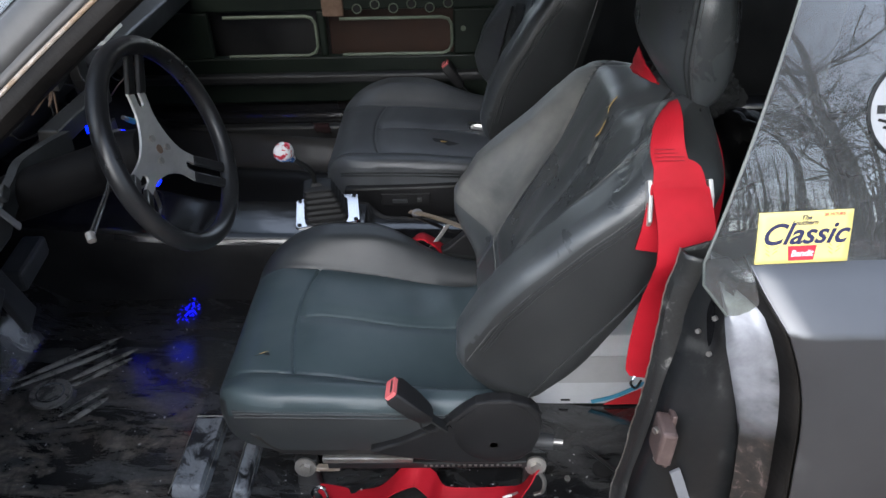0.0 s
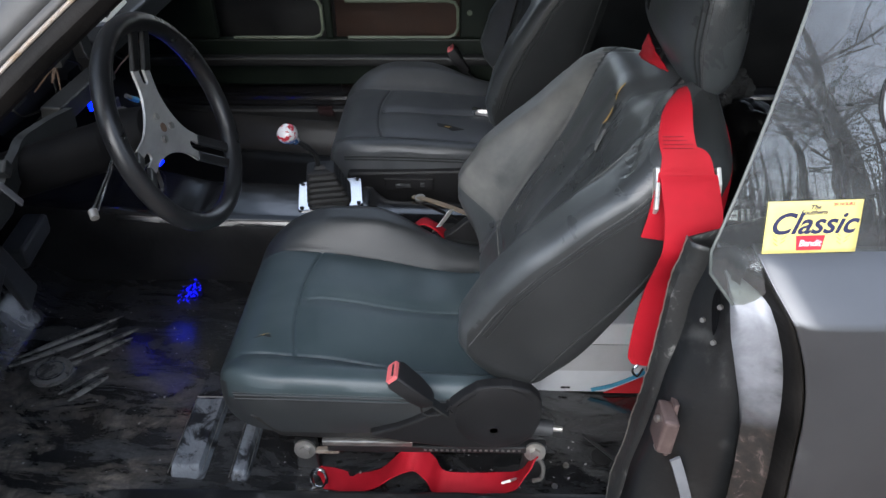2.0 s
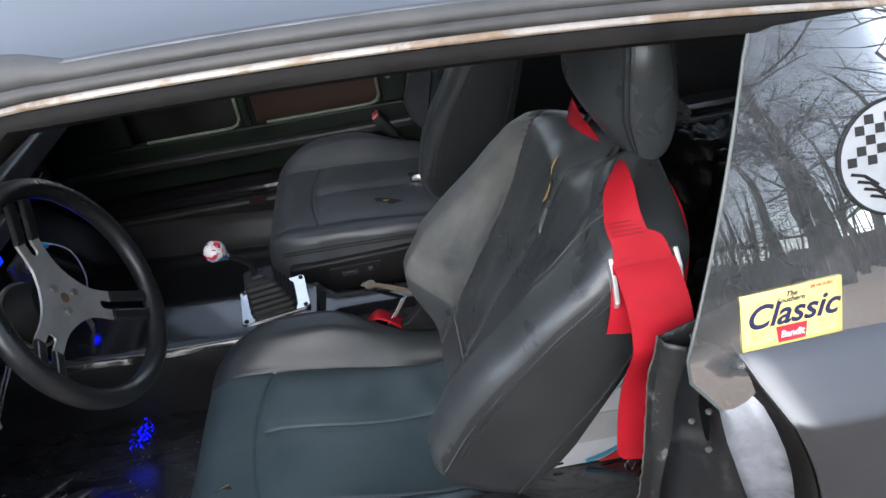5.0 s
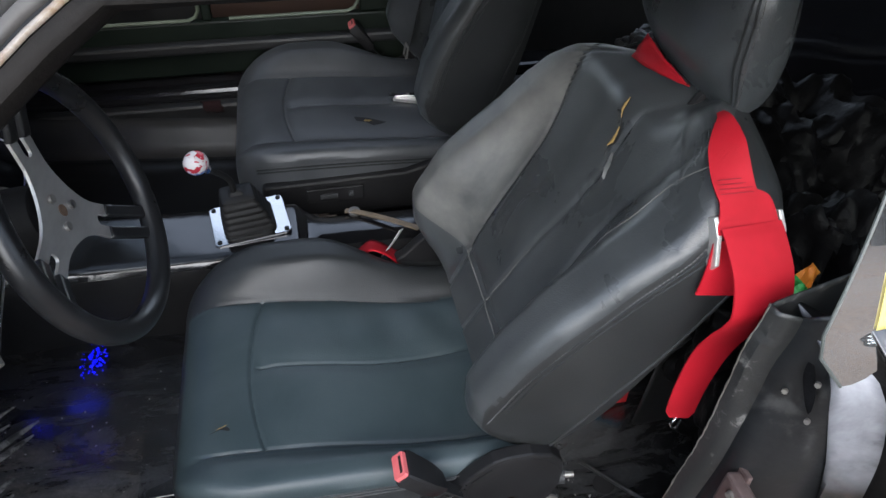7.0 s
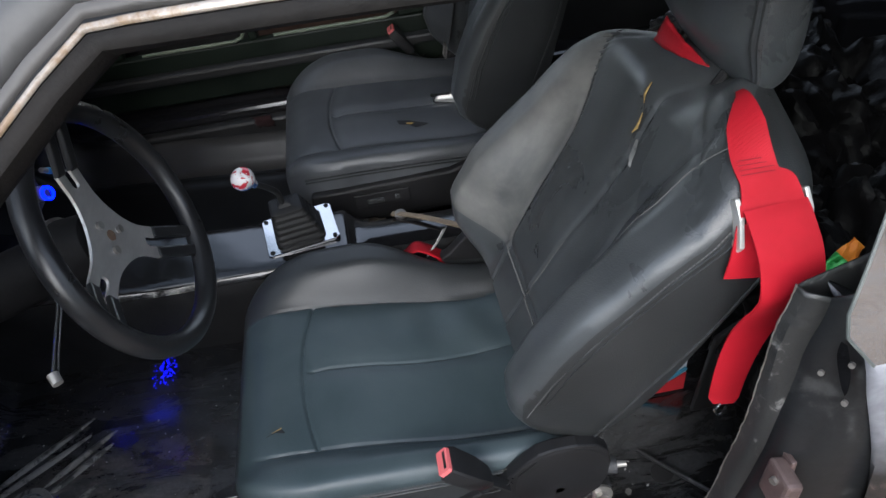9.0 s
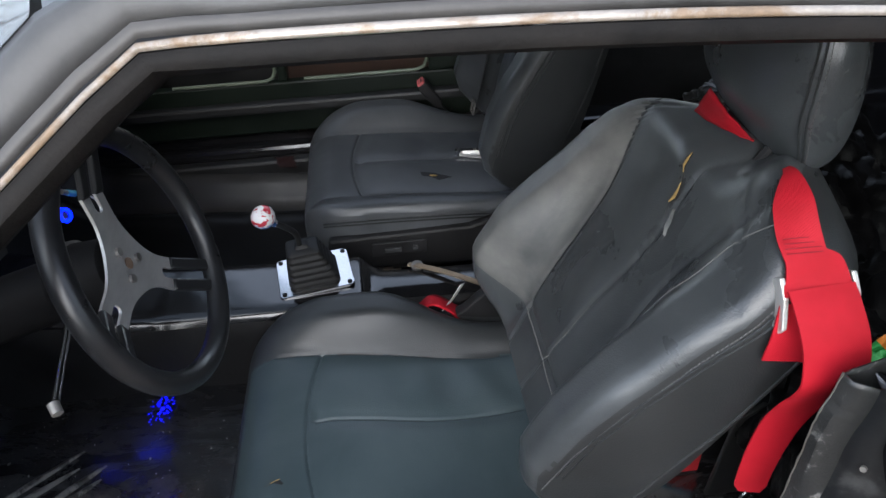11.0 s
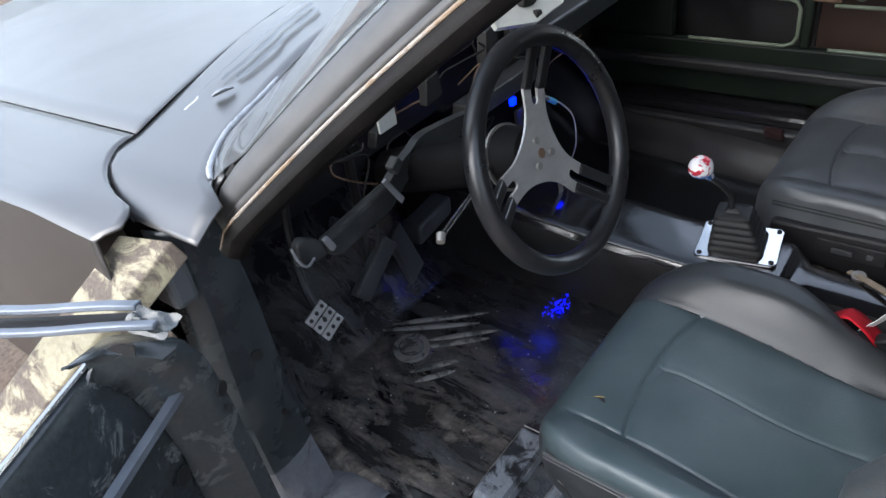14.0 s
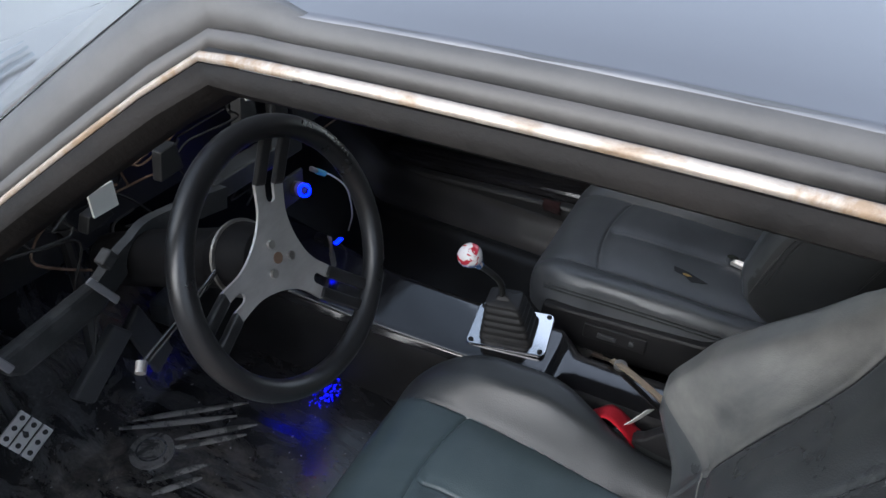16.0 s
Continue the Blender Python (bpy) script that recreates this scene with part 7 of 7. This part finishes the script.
# grit and paint chips strewn over the driver's floor
chips = bmesh.new()
strewn = random.Random(41)
for k in range(420):
    gx, gy = strewn.uniform(-0.95, 0.30), 0.83 + 0.50 * strewn.random() ** 1.3
    if -0.52 < gx < -0.33 and gy < 1.04:
        continue
    gz, r = floor_z(gx, gy) + 0.0006, 0.0008 + 0.0026 * strewn.random() ** 3
    turn = strewn.uniform(0, 6.28)
    ring = [chips.verts.new((gx + r * q * math.cos(turn + a), gy + r * q * math.sin(turn + a), gz)) for a, q in ((0, 1.3), (1.5, 0.8), (3.0, 1.1), (4.6, 0.6))]
    tip = chips.verts.new((gx, gy, gz + 0.6 * r))
    for a, b in zip(ring, ring[1:] + ring[:1]):
        chips.faces.new((a, b, tip))
grit = part("floor_grit", chips, surface("pale_grit", (0.16, 0.155, 0.15), (0.42, 0.41, 0.40), (0.4, 0.7), 0.0, 60, 300))
tagged(grit, "pale grit and paint chips strewn on the floor", "grit", kind="stuff")

# tears in the leather showing foam
def ragged(points, widths, across, bm=None, t=0.0008):
    """A torn sliver along the points, with its own width at each."""
    bm = bm or bmesh.new()
    rows = []
    for k, (p, w) in enumerate(zip(points, widths)):
        a = Vector(across).normalized()
        e = 0.35 * w * noise.noise((k * 1.7, p[0] * 90, 2))
        rows.append([bm.verts.new(Vector(p) + a * (w * q + e) + Vector((-t, -t * 0.3, t)) * (1 - abs(2 * q))) for q in (-0.5, 0.0, 0.5)])
    for p, q in zip(rows, rows[1:]):
        for j in range(2):
            bm.faces.new((p[j], p[j + 1], q[j + 1], q[j]))
    return bm


def on_back(s, y, lift):
    return spine(s, y, back_front(s, y, lerp(BACK_WIDTH, s)) - lift) + Vector((0, 1.112, 0))


CRACK = [(0.966, -0.006), (0.957, -0.012), (0.948, -0.014), (0.940, -0.022), (0.930, -0.031), (0.920, -0.034), (0.910, -0.036), (0.900, -0.034), (0.890, -0.038), (0.882, -0.042)]
part("tear", ragged([on_back(a, b, 0.0010) for a, b in CRACK], [0.003, 0.011, 0.010, 0.003, 0.006, 0.012, 0.012, 0.005, 0.003, 0.0015], (0.1, 1, 0)), RUBBER, driver, "dark split in the leather")
part("tear_foam", ragged([on_back(a, b, 0.0018) for a, b in CRACK[:4]], [0.002, 0.0065, 0.007, 0.001], (0.1, 1, 0)), FOAM, driver, "torn leather showing yellow foam")
part("tear_foam", ragged([on_back(a, b + 0.002, 0.0018) for a, b in CRACK[4:8]], [0.002, 0.0065, 0.008, 0.002], (0.1, 1, 0)), FOAM, driver, "torn leather showing yellow foam")
part("lifted_flap", ragged([on_back(a, b, 0.0022) for a, b in ((0.898, -0.046), (0.888, -0.052), (0.876, -0.058), (0.866, -0.066))], [0.003, 0.014, 0.016, 0.004], (0.1, 1, 0), t=0.003), LEATHER_WORN, driver, "curled grey leather flap")
part("tear", ragged([(-0.340, 0.982, 0.5000), (-0.332, 0.986, 0.5000), (-0.322, 0.990, 0.5000), (-0.312, 0.984, 0.4998)], [0.004, 0.013, 0.012, 0.003], (1, 0.35, 0)), RUBBER, driver, "small dark hole in the leather")
part("tear_foam", ragged([(-0.331, 0.987, 0.5012), (-0.324, 0.990, 0.5014), (-0.318, 0.993, 0.5012)], [0.004, 0.010, 0.006], (1, 0.35, 0)), FOAM, driver, "yellow foam showing")
part("tear", ragged([(-0.030, 1.835, 0.5126), (-0.012, 1.825, 0.5105), (0.006, 1.818, 0.5086), (0.030, 1.806, 0.5062), (0.045, 1.812, 0.5048)], [0.004, 0.030, 0.024, 0.034, 0.006], (1, 0.35, 0)), RUBBER, passenger, "dark split in the leather")
part("tear_foam", ragged([(-0.008, 1.820, 0.5112), (-0.001, 1.817, 0.5108), (0.006, 1.814, 0.5100)], [0.006, 0.014, 0.008], (1, 0.35, 0)), FOAM, passenger, "yellow foam showing")
switch = thing("seat_switch_panel", "black seat switch panel with a rocker and a button", "switch panel", at=(-0.09, 1.64, 0.43))
part("plate", box((-0.165, 1.636, 0.415), (-0.035, 1.641, 0.452)), PLASTIC, switch, smooth=False, bevel=0.006)
part("rocker", box((-0.135, 1.631, 0.426), (-0.095, 1.6365, 0.438)), PLASTIC_GREY, switch, smooth=False, bevel=0.002)
part("button", box((-0.070, 1.632, 0.428), (-0.058, 1.6365, 0.440)), PLASTIC_GREY, switch, smooth=False, bevel=0.002)

# ---- stickers on the quarter glass ----
def on_glass(x, z, off=0.0012):
    u = x - glass_front(z)
    return Vector((x, glass_y(z) + 0.03 * u * u - off, z + 0.0005))


sticker = thing("yellow_sticker", "yellow rectangular sticker with navy lettering on the glass", "sticker", at=on_glass(0.415, 0.95))


def sticker_point(s, t, off=0.0014):
    z = 0.923 + 0.056 * t + 0.003 * s
    return on_glass(0.367 + 0.102 * s, z, off)


thick(part("card", grid(sticker_point, span(0, 1, 0.1), span(0, 1, 0.1)), STICKER_YELLOW, sticker, "yellow card"), 0.0006)


def lettering(parent, words, s0, t0, size, mat, shear=0.0, spacing=1.0, lab="printed lettering", tilt=0.0, width=None):
    cu = bpy.data.curves.new("lettering", "FONT")
    cu.body, cu.size, cu.shear, cu.align_x, cu.align_y, cu.space_character = words, size, shear, "CENTER", "CENTER", spacing
    cu.extrude, cu.offset = 0.0002, size * 0.02
    tmp = new("lettering_source", cu)
    bpy.context.view_layer.update()
    me = bpy.data.meshes.new_from_object(tmp.evaluated_get(bpy.context.evaluated_depsgraph_get()))
    bpy.data.objects.remove(tmp)
    o = sticker_point(s0, t0, 0.0024 if words != "Bandit" else 0.0042)
    ux = (sticker_point(1, t0) - sticker_point(0, t0)).normalized()
    uy = (sticker_point(s0, 1) - sticker_point(s0, 0)).normalized()
    uz = ux.cross(uy)
    m = Matrix((ux, uy, uz)).transposed().to_4x4()
    m.translation = o
    me.transform(m @ pose(0, 0, 0, 0, 0, tilt))
    me.materials.append(mat)
    ob = new("lettering", me)
    ob.parent = parent
    ob.matrix_parent_inverse = parent.matrix_world.inverted()
    ob["label"] = lab
    return ob


bpy.context.view_layer.update()
lettering(sticker, "Classic", 0.49, 0.565, 0.0335, STICKER_NAVY, 0.35, 1.0, "navy script lettering")
lettering(sticker, "The", 0.50, 0.885, 0.0075, STICKER_NAVY, 0.35)
lettering(sticker, "Southern", 0.49, 0.79, 0.0078, STICKER_NAVY, 0.35)
lettering(sticker, "28 HOURS", 0.80, 0.93, 0.0050, STICKER_RED, 0.0)
plaque = part("red_plaque", grid(lambda s, t: sticker_point(0.335 + 0.31 * s - 0.02 * (1 - t) * (1 - 2 * s) * -1, 0.07 + 0.29 * t, 0.0032), [0, 0.5, 1], [0, 0.5, 1]), STICKER_RED, sticker, "red plaque")
lettering(sticker, "Bandit", 0.49, 0.215, 0.0100, CARD_WHITE, 0.15, 0.95)
for c in (0.165, 0.84):
    for k in range(5):
        sgn = 1 if k % 2 else -1
        p = [sticker_point(c + sgn * (0.012 + 0.016 * j + 0.004 * k), 0.16 + 0.04 * k + 0.022 * j, 0.0020) for j in range(4)]
        part("emblem_feather", tube(p, 0.0007, 4), STICKER_GOLD, sticker, "gold printed feather")

oval = thing("oval_sticker", "round pale grey sticker with black checks on the glass", "sticker", at=on_glass(0.53, 1.07))


def oval_point(a, r, off=0.0014):
    return on_glass(0.532 + 0.058 * r * math.cos(a), 1.078 + 0.050 * r * math.sin(a), off)


disc_bm = grid(lambda r, a: oval_point(a, max(r, 0.001)), [0.0, 0.5, 0.9, 1.0], [2 * math.pi * k / 36 for k in range(36)], close_v=True)
part("disc", disc_bm, surface("pale_grey_print_disc", (0.24, 0.25, 0.26), (0.34, 0.35, 0.36), (0.5, 0.6)), oval, "pale grey disc")
part("rim", tube([oval_point(2 * math.pi * k / 36, 1.0, 0.0018) for k in range(37)], 0.0016, 5), RUBBER, oval, "dark rim")
for i in range(5):
    for j in range(5):
        x, z = -0.86 + 0.17 * i, -0.05 + 0.17 * j
        if (i + j) % 2 == 0 and (x + 0.08) ** 2 + (z + 0.08) ** 2 < 0.74:
            q = [on_glass(0.532 + 0.058 * a, 1.078 + 0.050 * b, 0.0022) for a, b in ((x, z), (x + 0.16, z), (x + 0.16, z + 0.16), (x, z + 0.16))]
            bm = bmesh.new()
            bm.faces.new([bm.verts.new(p) for p in q])
            part("check", bm, RUBBER, oval, smooth=False)
for k in range(4):
    part("stripe", strap([on_glass(0.532 + 0.058 * (-0.82 + 0.1 * k + 0.45 * f), 1.078 + 0.050 * (-0.16 - 0.14 * k - 0.25 * f * f), 0.0022) for f in (0, 0.5, 1)], [(0, 0, 1)] * 3, 0.0032, 0.0004), RUBBER, oval, smooth=False)

# ---- open driver's door, board and hinge cover outside the hinge pillar ----
door = thing("driver_door", "open stripped black driver's door with bright belt strip", "car door", at=(-0.70, 0.60, 0.55))
DOOR_DIRTY = worn_metal("dirty_door_shell", (0.050, 0.058, 0.060), (0.13, 0.135, 0.13), 0.60, 14, 0.24, 0.5, 0.1)
RAIL_GREY = surface("pale_rail_paint", (0.10, 0.115, 0.135), (0.19, 0.21, 0.24), (0.3, 0.45), 0.3, 12, 90)
DWAY = Vector((0.44, -0.90, 0)).normalized()
DOUT = Vector((-0.90, -0.44, 0)).normalized()
D0 = Vector((-0.655, 0.585, 0))


def door_at(s, out, z):
    p = D0 + DWAY * s + DOUT * out
    return Vector((p.x, p.y, z))


DOOR_FACE = ((0.30, 0.04), (0.42, 0.04), (0.50, 0.055), (0.60, 0.055), (0.68, 0.045), (0.735, 0.048), (0.765, 0.055), (0.82, 0.062), (0.862, 0.072), (0.870, 0.078))
DOOR_END = [(0.40, -0.012), (0.60, -0.006), (0.745, 0.004), (0.80, 0.012), (0.832, 0.026), (0.865, 0.048), (0.889, 0.075), (0.90, 0.11)]


def inner_point(f, k):
    z, out = DOOR_FACE[k]
    s = lerp(DOOR_END, z) + 0.06
    s += (1.15 - s) * f
    return door_at(s, out + 0.006 * noise.noise((s * 5, z * 6, 4)), z + 0.004 * noise.noise((s * 9, k, 2)))


thick(part("inner_panel", grid(inner_point, span(0, 0.1, 0.01) + span(0.13, 1.0, 0.03), range(10)), DOOR_DARK, door, "dark stripped inner panel with scuffs"), 0.003)
part("belt_strip", tube([door_at(s, 0.080, 0.872) for s in span(0.10, 1.15, 0.05)], 0.0045, 8), CHROME, door, "bright belt strip")
part("reinforcement", strap([door_at(t, 0.030, 0.772 - 0.004 * t) for t in span(0.035, 1.1, 0.05)], [tuple(DOUT)] * 23, 0.013, 0.010), RAIL_GREY, door, "pale grey steel reinforcement strip", smooth=False)


def end_point(z, k):
    """The rounded hinge end of the door shell."""
    s0 = lerp(DOOR_END, z)
    face = lerp(DOOR_FACE, z)
    out = ((0.10, 0.0), (0.05, -0.004), (0.015, 0.0), (0.002, 0.008), (0.0, 0.02), (0.10 * face, 0.04), (0.72 * face, 0.062), (0.98 * face, 0.084))[k]
    w = 0.92 * soft(0.845, 0.90, z)
    return door_at(s0 + out[1] * (1 - w) + 0.035 * w, out[0] * (1 - w) + 0.07 * w, z) + Vector((0.004, 0, 0)) * noise.noise((z * 14, k * 0.7, 1))


thick(part("hinge_end", grid(end_point, span(0.40, 0.90, 0.016), range(8)), DOOR_DIRTY, door, "dented dirty hinge-end shell"), 0.003)
for name, a, b, w in (("front_rail", (-0.652, 0.522, 0.916), (-1.00, 0.335, 0.903), 0.015), ("inner_rail", (-0.612, 0.516, 0.908), (-0.97, 0.308, 0.893), 0.013)):
    a, b = Vector(a), Vector(b)
    pts = [a.lerp(b, k / 10) + Vector((0, 0, 0.0015 * math.sin(k * 1.3))) for k in range(11)]
    part(name, strap(pts, [(0.45, -0.8, 0.2)] * 11, w, 0.008), RAIL_GREY, door, "pale blue-grey painted top rail", bevel=0.002)
part("rail_channel", strap([Vector((-0.634, 0.520, 0.903)).lerp(Vector((-0.985, 0.322, 0.890)), k / 6) for k in range(7)], [(0.45, -0.8, 0.2)] * 7, 0.034, 0.004), RUBBER, door, "dark channel between the rails")
part("crumpled_tip", grid(lambda u, v: Vector((-0.655 + 0.055 * u, 0.520 + 0.022 * u - 0.030 * v, 0.916 - 0.010 * u - 0.012 * v)) + Vector((0, 0, 0.010)) * noise.noise((u * 4, v * 5, 3)), span(0, 1, 0.08), span(0, 1, 0.12)), DOOR_DIRTY, door, "bent sheet-metal tip")
part("bent_clip", strap(smooth_path([(-0.640, 0.492, 0.876), (-0.655, 0.478, 0.880), (-0.672, 0.458, 0.868), (-0.668, 0.432, 0.850)], 4), [(0.3, 0.3, 0.9)] * 13, 0.016, 0.004), PAINT, door, "bent grey clip", smooth=False)
for s, z, r in ((0.022, 0.744, 0.011), (0.028, 0.714, 0.004), (0.10, 0.66, 0.014), (0.16, 0.60, 0.012)):
    part("hole", disc(door_at(s, -0.001 if s < 0.06 else 0.046, z), -DOUT, r, 0.003, 16), RUBBER, door, "dark access hole")

board = thing("yellow_board", "weathered board with flaking yellow paint beside the fender", "board", at=(-0.76, 0.6, 0.9))
a0, a1, b0, b1 = Vector((-0.730, 0.622, 0.918)), Vector((-0.808, 0.594, 0.922)), Vector((-0.905, 0.303, 0.64)), Vector((-0.985, 0.270, 0.64))
bm = bmesh.new()
down = Vector((0.006, 0.012, -0.032))
vs = [bm.verts.new(p) for p in (a0, a1, b1, b0, a0 + down, a1 + down, b1 + down, b0 + down)]
for f in ((0, 1, 2, 3), (4, 5, 6, 7), (0, 1, 5, 4), (1, 2, 6, 5), (2, 3, 7, 6), (3, 0, 4, 7)):
    bm.faces.new([vs[i] for i in f])
part("plank", bm, YELLOW_OLD, board, smooth=False, bevel=0.003)
cover = thing("hinge_cover", "rounded grey plastic hinge cover", "cover", at=(-0.75, 0.62, 0.85))
part("cover", box((-0.808, 0.602, 0.800), (-0.752, 0.642, 0.870)), surface("mid_grey_plastic", (0.075, 0.08, 0.084), (0.12, 0.125, 0.13), (0.4, 0.55)), cover, smooth=False, bevel=0.010)
